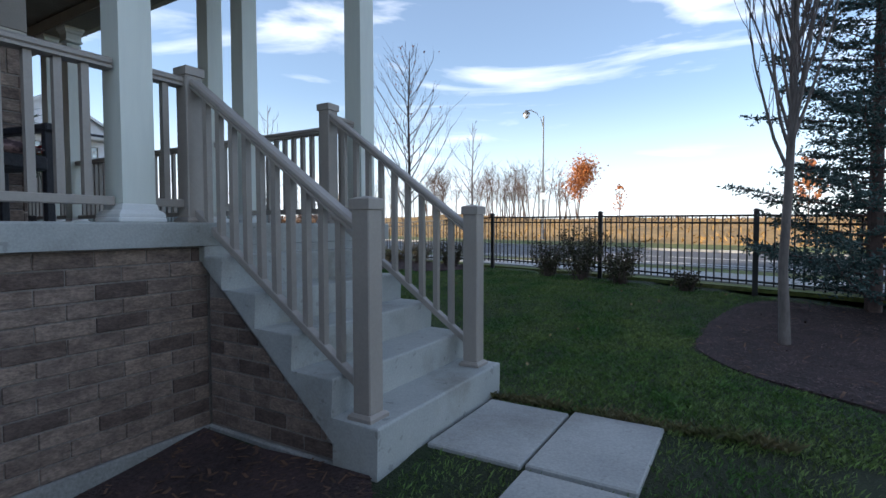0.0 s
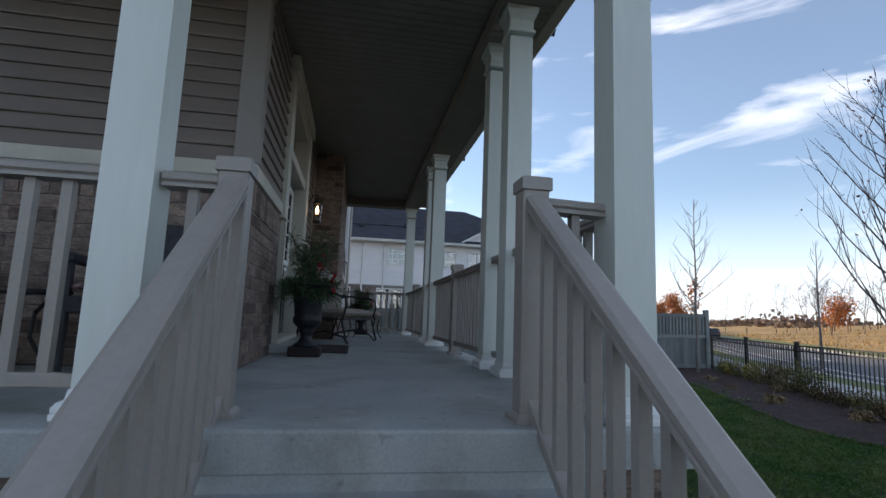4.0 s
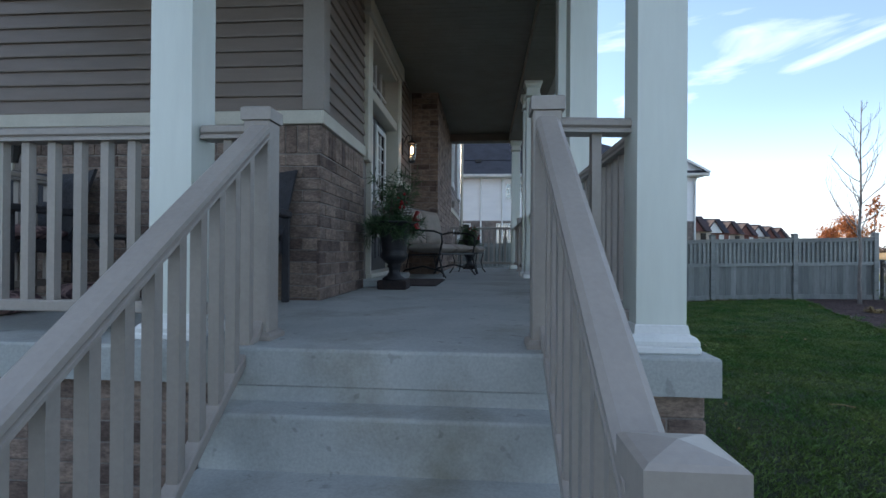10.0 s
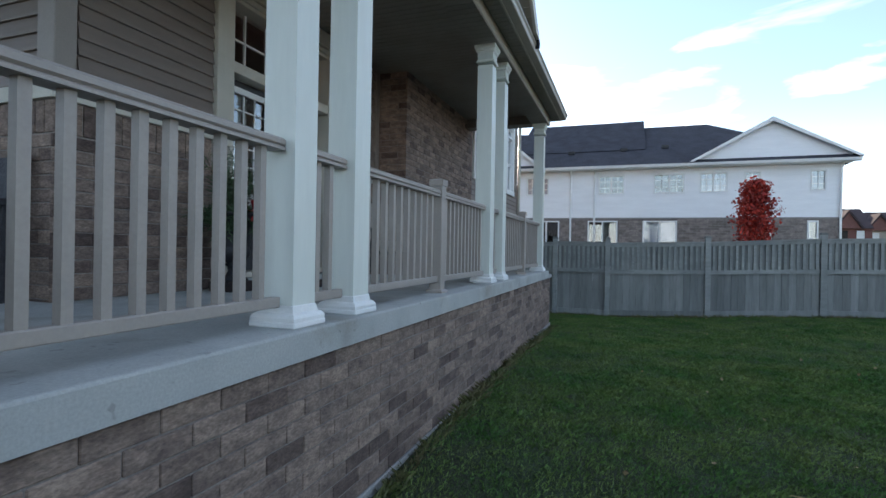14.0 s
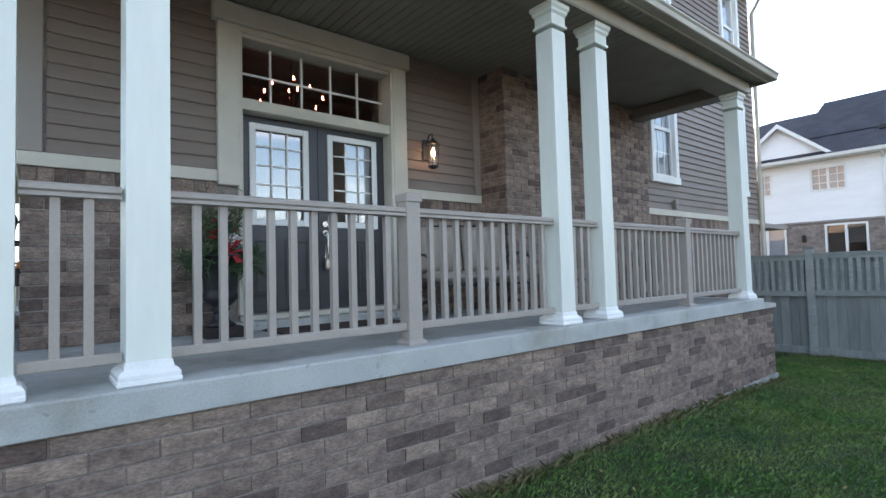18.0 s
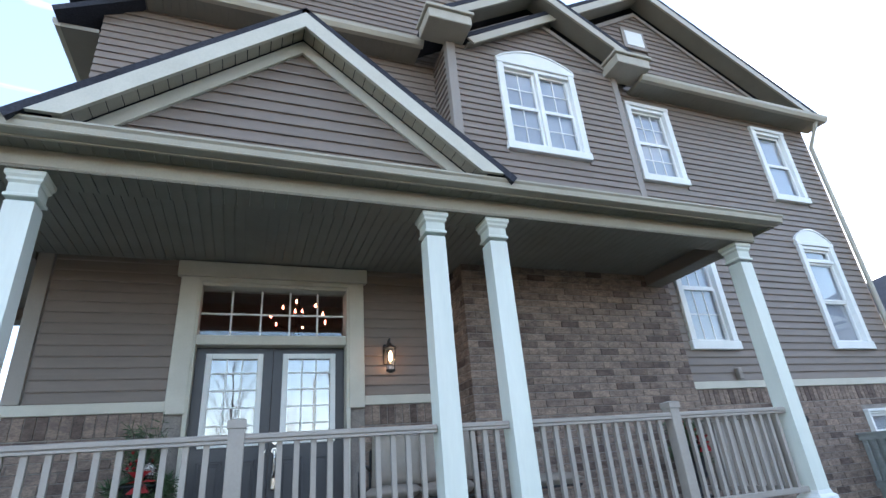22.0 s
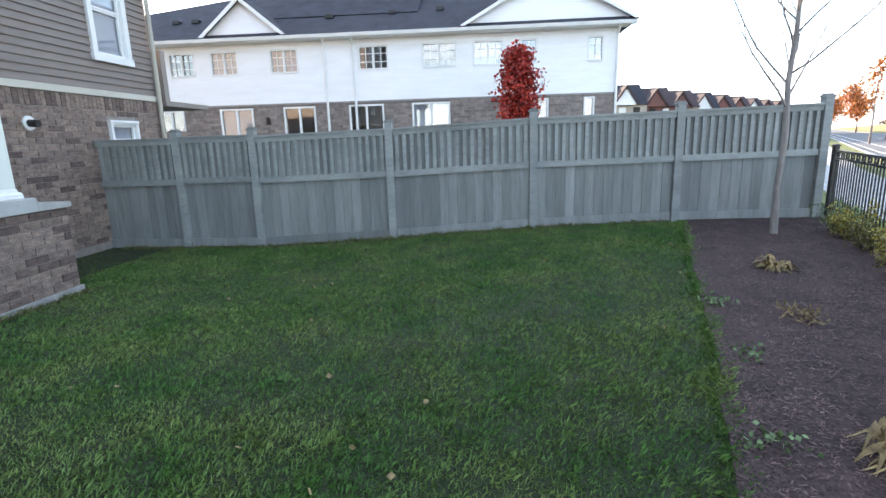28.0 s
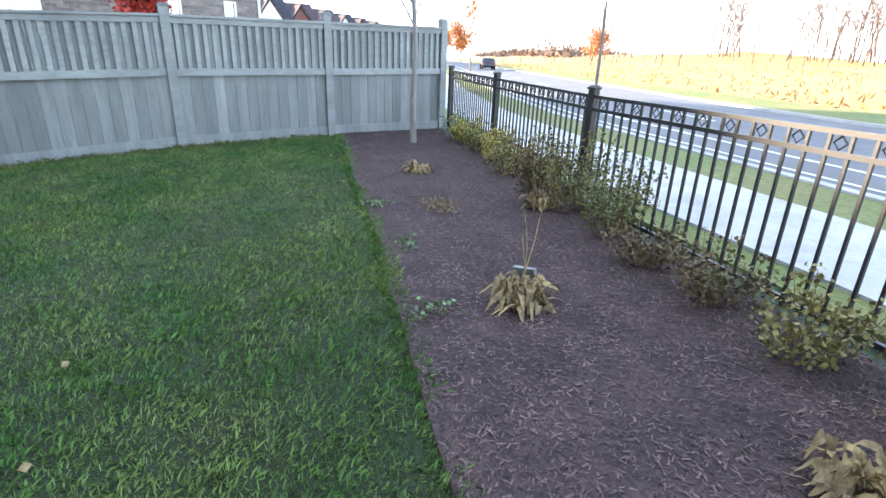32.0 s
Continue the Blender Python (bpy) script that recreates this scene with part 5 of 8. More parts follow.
fence = thing("fence", "weathered grey-green wooden privacy fence with slatted top", "fence", (12.6, -3.5, 0.1))
FPOST = [(1.83, 1.56), (0.27, 1.77), (-0.97, 1.77), (-3.13, 1.82), (-5.33, 1.91), (-7.47, 1.95), (-9.52, 1.99)]
fu = [((y - FA.y) / fdir.y, z) for y, z in FPOST]
rng = random.Random(5)
for u, z in fu[1:]:
    x, y, _ = along(u, 0, 0)
    gz = ground_z(x, y)
    g = Geo()
    fbox(g, u - 0.057, u + 0.057, -0.075, 0.055, gz - 0.1, z - 0.05)
    post = part("post", g, FENCE_LIT, fence)
    g = Geo()
    fbox(g, u - 0.07, u + 0.07, -0.07, 0.07, z - 0.049, z - 0.02)
    fbox(g, u - 0.05, u + 0.05, -0.05, 0.05, z - 0.02, z)
    part("post_cap", g, FENCE, post)
for (ua, za), (ub, zb) in zip(fu, fu[1:]):
    a, b = ua + 0.06, ub - 0.06
    if ua == fu[0][0]:
        a = 0.0
    ta, tb = max(za, 1.75) - 0.16, max(zb, 1.75) - 0.16
    if ua == fu[0][0]:
        ta = tb = 1.61
    elif ub == fu[2][0]:
        ta = tb = 1.63
    gz = lambda u: ground_z(*along(u, 0, 0)[:2]) + 0.02
    lev = lambda h: (ta - h, tb - h)
    for nm, h0, h1, t in (("top_rail", 0.075, 0.0, 0.05), ("mid_rail", 0.71, 0.62, 0.052)):
        g = Geo()
        fbox(g, a, b, -t, t, ta - h0, ta - h1, tb - h0, tb - h1)
        part(nm, g, FENCE_LIT, fence)
    g = Geo()
    fbox(g, a, b, -0.075, 0.075, ta, ta + 0.03, tb, tb + 0.03)
    part("cap_rail", g, FENCE_LIT, fence)
    g = Geo()
    fbox(g, a, b, -0.032, 0.032, gz(a), gz(a) + 0.13, gz(b), gz(b) + 0.13)
    part("kick_board", g, FENCE, fence)
    n = int((b - a) / 0.112)
    for i in range(n):
        u = a + (b - a) * (i + 0.5) / n
        f = (u - a) / (b - a)
        zt = ta + (tb - ta) * f
        g = Geo()
        fbox(g, u - 0.026, u + 0.026, -0.04, -0.008, zt - 0.62, zt - 0.075)
        part("slat", g, FENCE_LIT, fence)
    n = int((b - a) / 0.138)
    for i in range(n):
        u0, u1 = a + (b - a) * i / n + 0.002, a + (b - a) * (i + 1) / n - 0.002
        f = (u0 - a) / (b - a)
        zt = ta + (tb - ta) * f
        o = rng.uniform(-0.003, 0.003)
        g = Geo()
        fbox(g, u0, u1, o - 0.004, 0.016 + o, gz(u0) + 0.06, zt - 0.01)
        part("board", g, FENCE, fence)

# ---- ground ----
BFENCE = [(-60, 24), (-30, 8.5), (-14, 0.6), (-8, -2.2), (-5.3, -3.45), (-2.95, -4.45), (-0.59, -5.53), (1.96, -6.44), (4.9, -7.3), (7.85, -8.15), (10.25, -8.95), (12.75, -9.85), (16, -11.1), (24, -15.2), (40, -24.5), (80, -48), (200, -119), (420, -248)]


def offset_line(o):
    out = []
    q = [Vector(p) for p in BFENCE]
    for i, p in enumerate(q):
        d = (q[min(i + 1, len(q) - 1)] - q[max(i - 1, 0)]).normalized()
        out.append(p + Vector((d.y, -d.x)) * o)
    return out


def ribbon(name, o0, o1, z0, z1, material, label, category, thick=0.06, sub=1):
    g = Geo()
    a, b = offset_line(o0), offset_line(o1)
    for i in range(len(a) - 1):
        q = [(a[i], z0), (a[i + 1], z0), (b[i], z1), (b[i + 1], z1)]
        g.hexa([(*p, z - thick) for p, z in q] + [(*p, z) for p, z in q])
    return struct(name, g, material, label, category)


STREET = 0.1
# the lawn and land, one sheet to the horizon
xs = [-700, -300, -120, -60, -30, -18] + [round(-12 + 0.5 * i, 2) for i in range(70)] + [26, 30, 40, 60, 120, 300, 700]
ys = [-900, -400, -200, -100, -60, -40, -30, -24, -20, -16] + [round(-13 + 0.5 * i, 2) for i in range(46)] + [12, 16, 24, 40, 80, 200, 700]
def outside(x, y):
    """How far a place lies beyond the black fence, towards the street."""
    for (xa, ya), (xb, yb) in zip(BFENCE, BFENCE[1:]):
        if xa <= x < xb:
            return (ya + (yb - ya) * (x - xa) / (xb - xa) - y) * (xb - xa) / math.hypot(xb - xa, yb - ya)
    return 1.0 if y < -5 else -1.0


vv = [(x, y, ground_z(x, y) - 0.35 * ease(outside(x, y), 0.3, 0.9) - (0.05 if x > 14 or y > 9 else 0.0)) for y in ys for x in xs]
nx = len(xs)
ff = [(j * nx + i, j * nx + i + 1, (j + 1) * nx + i + 1, (j + 1) * nx + i) for j in range(len(ys) - 1) for i in range(nx - 1)]
lawn = struct("ground", Geo().add(vv, ff), GROUND, "dark green lawn in shade", "lawn")
ribbon("verge", 0.35, 3.5, STREET + 0.02, STREET, VERGE, "grass verge by the street", "verge")
ribbon("pavement", 0.7, 2.3, STREET + 0.045, STREET + 0.035, PAVING, "pale concrete pavement beyond the black fence", "pavement")
ribbon("kerb_near", 3.5, 3.68, STREET + 0.03, STREET + 0.03, PAVING, "concrete kerb", "kerb", 0.2)
ribbon("road", 3.68, 12.0, STREET - 0.06, STREET - 0.06, ASPHALT, "grey asphalt street, curving away", "road")
ribbon("road_line", 5.3, 5.42, STREET - 0.054, STREET - 0.054, LINE, "white lane line", "line", 0.004)
ribbon("road_line_inner", 4.3, 4.38, STREET - 0.054, STREET - 0.054, LINE, "white edge line", "line", 0.004)
g = Geo()
cl = offset_line(7.9)
for i in range(len(cl) - 1):
    L = (cl[i + 1] - cl[i]).length
    d = (cl[i + 1] - cl[i]).normalized()
    s = Vector((-d.y, d.x)) * 0.06
    k = 0.0
    while k < L - 3 and L < 60:
        p, q = cl[i] + d * k, cl[i] + d * (k + 3)
        g.hexa([(*(p - s), STREET - 0.058), (*(q - s), STREET - 0.058), (*(p + s), STREET - 0.058), (*(q + s), STREET - 0.058), (*(p - s), STREET - 0.054), (*(q - s), STREET - 0.054), (*(p + s), STREET - 0.054), (*(q + s), STREET - 0.054)])
        k += 9
struct("road_dashes", g, LINE, "white dashed centre line", "line")
ribbon("kerb_far", 12.0, 12.2, STREET + 0.03, STREET + 0.03, PAVING, "pale concrete kerb across the street", "kerb", 0.2)
ribbon("verge_far", 12.2, 14.2, STREET + 0.02, STREET + 0.15, VERGE, "grass verge across the street", "verge")
# dry field with low mounds
offs = [14.2, 22, 32, 42, 55, 72, 95, 125, 170, 260, 420]
lines = [offset_line(o) for o in offs]
dense = []
for ln in lines:
    row = []
    for i in range(len(ln) - 1):
        n = max(1, int((ln[i + 1] - ln[i]).length / 8))
        row += [ln[i].lerp(ln[i + 1], k / n) for k in range(n)]
    row.append(ln[-1])
    dense.append(row)
m = min(len(r) for r in dense)
dense = [[r[int(round(i * (len(r) - 1) / (m - 1)))] for i in range(m)] for r in dense]


def field_z(p, o):
    r = min(max((o - 14.2) / 60, 0), 1)
    return 0.15 + 2.3 * r + 2.0 * r * ease(p.x, 30, 75) + r * 1.6 * (noise.noise((p.x * 0.022, p.y * 0.022, 1.0)) + 0.4 * noise.noise((p.x * 0.09, p.y * 0.09, 3.0)))


vv = [(p.x, p.y, field_z(p, offs[j])) for j, r in enumerate(dense) for p in r]
ff = [(j * m + i, j * m + i + 1, (j + 1) * m + i + 1, (j + 1) * m + i) for j in range(len(offs) - 1) for i in range(m - 1)]
struct("field", Geo().add(vv, ff), DRYGRASS, "sunlit golden dry grass field", "field")

# planting beds, paving stones and drive
def patch(name, outline, dz, material, label, category, step=0.35, soften=0):
    """A thin sheet that follows the ground, with an uneven edge."""
    poly = [Vector(p) for p in outline]
    for _ in range(soften):
        poly = [a.lerp(b, w) for a, b in zip(poly, poly[1:] + poly[:1]) for w in (0.25, 0.75)]
    fine = []
    for i, p in enumerate(poly):
        q = poly[(i + 1) % len(poly)]
        n = max(1, int((q - p).length / step))
        for k in range(n):
            r = p.lerp(q, k / n)
            o = 0.035 * noise.noise((r.x * 3.1, r.y * 3.1, 0.5)) + 0.02 * noise.noise((r.x * 11, r.y * 11, 1.5))
            fine.append((r.x + o, r.y + o))
    bm = bmesh.new()
    vs = [bm.verts.new((x, y, 0)) for x, y in fine]
    f = bm.faces.new(vs)
    bmesh.ops.triangulate(bm, faces=[f])
    bmesh.ops.subdivide_edges(bm, edges=[e for e in bm.edges if e.calc_length() > 1.0], cuts=3, use_grid_fill=False)
    bmesh.ops.triangulate(bm, faces=bm.faces)
    for v in bm.verts:
        v.co.z = ground_z(v.co.x, v.co.y) + dz
    rim = bmesh.ops.extrude_edge_only(bm, edges=[e for e in bm.edges if e.is_boundary])
    for v in rim['geom']:
        if isinstance(v, bmesh.types.BMVert):
            v.co.z -= 0.09
    bmesh.ops.recalc_face_normals(bm, faces=bm.faces)
    if sum(f.normal.z for f in bm.faces) < 0:
        bmesh.ops.reverse_faces(bm, faces=bm.faces)
    me = bpy.data.meshes.new(name)
    bm.to_mesh(me)
    bm.free()
    me.materials.append(material)
    return tagged(new(name, me), label, category, kind="structure")


BED = [(12.50, -7.60), (9.75, -6.70), (7.90, -6.11), (6.78, -5.72), (5.80, -5.36), (4.3, -4.95), (3.1, -5.1), (1.9, -6.1), (2.6, -6.65), (4.9, -7.3), (7.85, -8.15), (10.25, -8.95), (12.5, -9.75)]
BED2 = [(-2.42, -1.5), (-2.45, -2.4), (-2.75, -3.6), (-3.2, -4.2), (-7, -2.6), (-7, 0.8), (-4.6, 0.1), (-3.0, -0.8)]
BED3 = [(0.0, 1.86), (-1.3, 1.86), (-1.75, 2.3), (-1.5, 4.6), (0.0, 4.7)]
patch("bed_corner", BED, 0.02, MULCH, "bed of dark brown bark mulch along the fence", "flower bed")
patch("bed_tree", BED2, 0.02, MULCH, "bed of dark brown bark mulch under trees", "flower bed", soften=2)
patch("bed_steps", BED3, 0.02, MULCH, "dark soil bed with dead leaves beside the steps", "flower bed")
g = Geo()
g.prism([(-12, 4.75), (1.78, 4.75), (1.78, 9.0), (-12, 9.0)], 2, -0.3, -0.13)
struct("driveway", g, DRIVE, "dark asphalt driveway", "driveway")
walkway = thing("walkway", "path of square grey concrete slabs from the steps", "path", (-1.9, 1.4, 0.0))
for i, (x0, x1, y0, y1) in enumerate(((-1.9, -1.36, 0.62, 1.44), (-2.45, -1.92, 0.58, 1.42), (-2.5, -1.93, 1.46, 2.26), (-3.06, -2.53, 1.45, 2.25))):
    part("paving_slab", Geo().cbox(x0, x1, y0, y1, -0.3, -0.165 + 0.004 * (i % 2), 0.008), PAVING, walkway)

# ---- black metal fence ----
iron_fence = thing("iron_fence", "black metal railing fence with small diamond ornaments", "fence", (4, -7, 0.1))
FH = 1.13


def foot_z(p):
    return ground_z(p.x, p.y) - 0.12 * ease(p.x, 2, 6)


BP = BFENCE[3:12]
runs = []
for a, b in zip(BP, BP[1:]):
    va, vb = Vector(a), Vector(b)
    n = max(1, int(round((vb - va).length / 3.1)))
    for k in range(n):
        runs.append((va.lerp(vb, k / n), va.lerp(vb, (k + 1) / n)))
for a, b in runs + [(runs[-1][1], runs[-1][1] + Vector((0.01, -0.01)))]:
    z = foot_z(a)
    post = part("post", Geo().cbox(a.x - 0.035, a.x + 0.035, a.y - 0.035, a.y + 0.035, z - 0.1, z + FH + 0.04, 0.004), IRON, iron_fence)
    part("post_cap", Geo().lathe([(0.043, FH + 0.041), (0.043, FH + 0.055), (0.02, FH + 0.075)], a.x, a.y, z, square=True), IRON, post)
bar_count = 0
for a, b in runs:
    d = (b - a).normalized()
    s = Vector((-d.y, d.x))
    L = (b - a).length
    za, zb = foot_z(a), foot_z(b)

    def fence_bar(g, u0, u1, z0, z1, t):
        q = []
        for hi in (0, 1):
            for w_ in (-t, t):
                for u in (u0, u1):
                    p = a + d * u + s * w_
                    zz = za + (zb - za) * u / L
                    q.append((p.x, p.y, zz + (z1 if hi else z0)))
        g.hexa(q)

    for z in (FH - 0.02, FH - 0.125, 0.2):
        g = Geo()
        fence_bar(g, 0.03, L - 0.03, z - 0.014, z + 0.014, 0.014)
        part("rail", g, IRON, iron_fence)
    n = int(L / 0.112)
    for i in range(1, n):
        u = L * i / n
        g = Geo()
        fence_bar(g, u - 0.008, u + 0.008, 0.15, FH - 0.02, 0.008)
        part("picket", g, IRON, iron_fence)
    g = Geo()
    for i in range(1, n - 1, 2):
        u, zc, r = L * (i + 0.5) / n, FH - 0.072, 0.034
        zz = za + (zb - za) * u / L
        ring = [a + d * (u + r * e) for e in (0, 1, 0, -1)]
        pts = [(ring[k].x, ring[k].y, zz + zc + r * e) for k, e in enumerate((1, 0, -1, 0))]
        g.tube(pts + [pts[0]], 0.006, 4, False)
    tagged(part("ornament_band", g, IRON, iron_fence), kind="stuff")

# ---- bricks of the house and porch ----
soldiers(west, YD, 10.5, 2.13, BAND0, wall_west)
bricks(west, YD, 10.5, -0.1, 2.13, [entry_hole, garage_hole, (4.42, 10.5, 1.99, 2.13)], wall_west, single=lambda u, z: u < 4.0 and z > P - 0.05)
bricks(west, 4.42, 10.5, 2.0, 2.13, [(4.42, 6.9, 1.9, 2.1), (7.16, 9.34, 1.9, 2.11)], wall_west)
soldiers(front_d, XW - 0.012, 3.09, 2.13, BAND0, wall_door)
soldiers(front_d, 5.09, 6.24, 2.13, BAND0, wall_door)
bricks(front_d, XW - 0.012, 6.24, P, 2.13, [(3.15, 5.03, P, 2.5)], wall_door, single=lambda u, z: True)
bricks(bump, 6.23, 9.5, P, CEIL, [], wall_bump, single=lambda u, z: u < 8.3)
bricks(bump_side, YB, YD, P, CEIL, [], wall_bump)
bricks(right, 9.5, 14.25, 0.0, 2.13, [(12.8, 13.54, 1.55, 1.97)], wall_right)
soldiers(right, 9.5, 14.25, 2.13, BAND0, wall_right)
bricks(pf, 0.035, 9.8, -0.09, P - SLAB - 0.006, [], wall_porch, single=lambda u, z: u < 7.6)
bricks(pl, 0.035, 4.19, -0.22, P - SLAB - 0.006, [(SY0 + 0.05, SY1 - 0.05, -1, P)], wall_porch_w, single=lambda u, z: True)
bricks(pr, 0.035, YF, -0.06, P - SLAB - 0.006, [], wall_porch_w)

# ---- porch furniture ----
def pillow_geo(cx, cy, cz, lx, ly, lz, turn=0.0, lean=0.0, n=10):
    """A stuffed cushion: swollen in the middle, thin at the seams."""
    g = Geo()
    v, f = [], []
    rot = Matrix.Rotation(turn, 3, 'Z') @ Matrix.Rotation(lean, 3, 'X')
    for side in (1, -1):
        for j in range(n + 1):
            for i in range(n + 1):
                a, b = 2 * i / n - 1, 2 * j / n - 1
                h = (max(0.0, 1 - a ** 4) * max(0.0, 1 - b ** 4)) ** 0.5
                k = 1 - 0.05 * (1 - abs(a)) * abs(b) ** 3
                v.append(Vector((cx, cy, cz)) + rot @ Vector((a * lx / 2 * k, b * ly / 2, side * (0.12 + 0.88 * h) * lz / 2)))
    m1 = (n + 1) ** 2
    for s in range(2):
        for j in range(n):
            for i in range(n):
                q = s * m1 + j * (n + 1) + i
                f.append((q, q + 1, q + n + 2, q + n + 1))
    ring = [i for i in range(n + 1)] + [j * (n + 1) + n for j in range(1, n + 1)] + [n * (n + 1) + i for i in range(n - 1, -1, -1)] + [j * (n + 1) for j in range(n - 1, 0, -1)]
    for a, b in zip(ring, ring[1:] + ring[:1]):
        f.append((a, b, m1 + b, m1 + a))
    return g.add(v, f)


def wicker_chair(at, turn, label):
    """An armchair of dark woven resin with flared back, on square legs."""
    t = thing("patio_chair", label, "chair", group="patio chairs")
    for sx in (-1, 1):
        for y, h in ((-0.25, 0.62), (0.26, 0.6)):
            part("leg", Geo().cbox(sx * 0.29 - 0.024, sx * 0.29 + 0.024, y - 0.024, y + 0.024, 0, h, 0.004), WICKER, t)
        part("arm", Geo().cbox(sx * 0.29 - 0.035, sx * 0.29 + 0.035, -0.3, 0.3, 0.6, 0.65, 0.01), WICKER, t)
    part("seat", Geo().cbox(-0.266, 0.266, -0.3, 0.28, 0.34, 0.43, 0.012), WICKER, t)
    g = Geo()
    nx, nz = 12, 8
    v = []
    for k in range(2):
        for j in range(nz + 1):
            for i in range(nx + 1):
                a, b = 2 * i / nx - 1, j / nz
                v.append((a * (0.27 + 0.07 * b), 0.25 + 0.16 * b + 0.03 * k - 0.05 * a * a, 0.43 + 0.5 * b + 0.03 * a * a * b))
    q = (nx + 1) * (nz + 1)
    f = [(k * q + j * (nx + 1) + i, k * q + j * (nx + 1) + i + 1, k * q + (j + 1) * (nx + 1) + i + 1, k * q + (j + 1) * (nx + 1) + i) for k in range(2) for j in range(nz) for i in range(nx)]
    rim = [i for i in range(nx + 1)] + [j * (nx + 1) + nx for j in range(1, nz + 1)] + [nz * (nx + 1) + i for i in range(nx - 1, -1, -1)] + [j * (nx + 1) for j in range(nz - 1, 0, -1)]
    f += [(a, b, b + q, a + q) for a, b in zip(rim, rim[1:] + rim[:1])]
    part("backrest", g.add(v, f), WICKER, t, "flared woven back")
    part("seat_cushion", pillow_geo(0, -0.02, 0.475, 0.52, 0.5, 0.11), PILLOW, t, "red and cream patterned cushion", smooth=True)
    t.matrix_basis = pose(*at, 0, 0, turn)
    return t


wc1 = wicker_chair((1.32, 2.5, P), -82, "dark woven armchair with a patterned cushion beside brick")
copy_thing(wc1, pose(1.28, 4.06, P, 0, 0, -92))["label"] = "dark woven high-backed armchair behind the porch railing"
tb = thing("side_table", "small round black metal table with curved legs", "table", (1.22, 3.12, P))
part("tabletop", Geo().lathe([(0.27, 0.43), (0.285, 0.44), (0.285, 0.455), (0.27, 0.46)], 1.22, 3.12, P, 24), IRON, tb)
for i in range(4):
    w_ = math.pi / 4 + i * math.pi / 2
    c, s = math.cos(w_), math.sin(w_)
    part("leg", Geo().tube([(1.22 + r * c, 3.12 + r * s, P + z) for r, z in ((0.2, 0.43), (0.13, 0.33), (0.12, 0.2), (0.2, 0.06), (0.24, 0.008))], 0.012, 6), IRON, tb)
for x, y, a in ((0.72, 4.2, 20), (0.7, 3.6, -10), (1.5, 3.62, 60)):
    solid("floor_cushion", pillow_geo(x, y, P + 0.065, 0.42, 0.4, 0.13, radians(a)), PILLOW, "red patterned cushion lying on the porch floor", "cushion", smooth=True, group="floor cushions")
solid("brown_stone", Geo().lathe([(0.02, 0), (0.08, 0.008), (0.075, 0.035), (0.035, 0.05)], 0.31, 3.74, P, 9), PILLOW, "small brown stone lying at the porch edge", "stone")


def leaf_cards(points, size, rng, aspect=2.4, lift=0.5, spread=1.0):
    """Folded leaves: two triangles each, turned at random."""
    v, f = [], []
    for p in points:
        d = Vector((rng.gauss(0, 1), rng.gauss(0, 1), rng.gauss(0, lift) + 0.2)).normalized() * spread
        a = d * size * rng.uniform(0.7, 1.3)
        s = d.cross(Vector((rng.gauss(0, 1), rng.gauss(0, 1), rng.gauss(0, 1)))).normalized() * size / aspect
        o = Vector(p)
        n = len(v)
        v += [o, o + a * 0.5 + s, o + a, o + a * 0.5 - s]
        f.append((n, n + 1, n + 2, n + 3))
    return np.array(v, np.float32), np.array(f)


def foliage(name, points, size, material, parent, seed=1, aspect=2.4, label="", lift=0.5):
    v, f = leaf_cards(points, size, random.Random(seed), aspect, lift)
    ob = new(name, cloud_mesh(name, v, f, material))
    if parent:
        under(ob, parent)
    return tagged(ob, label)


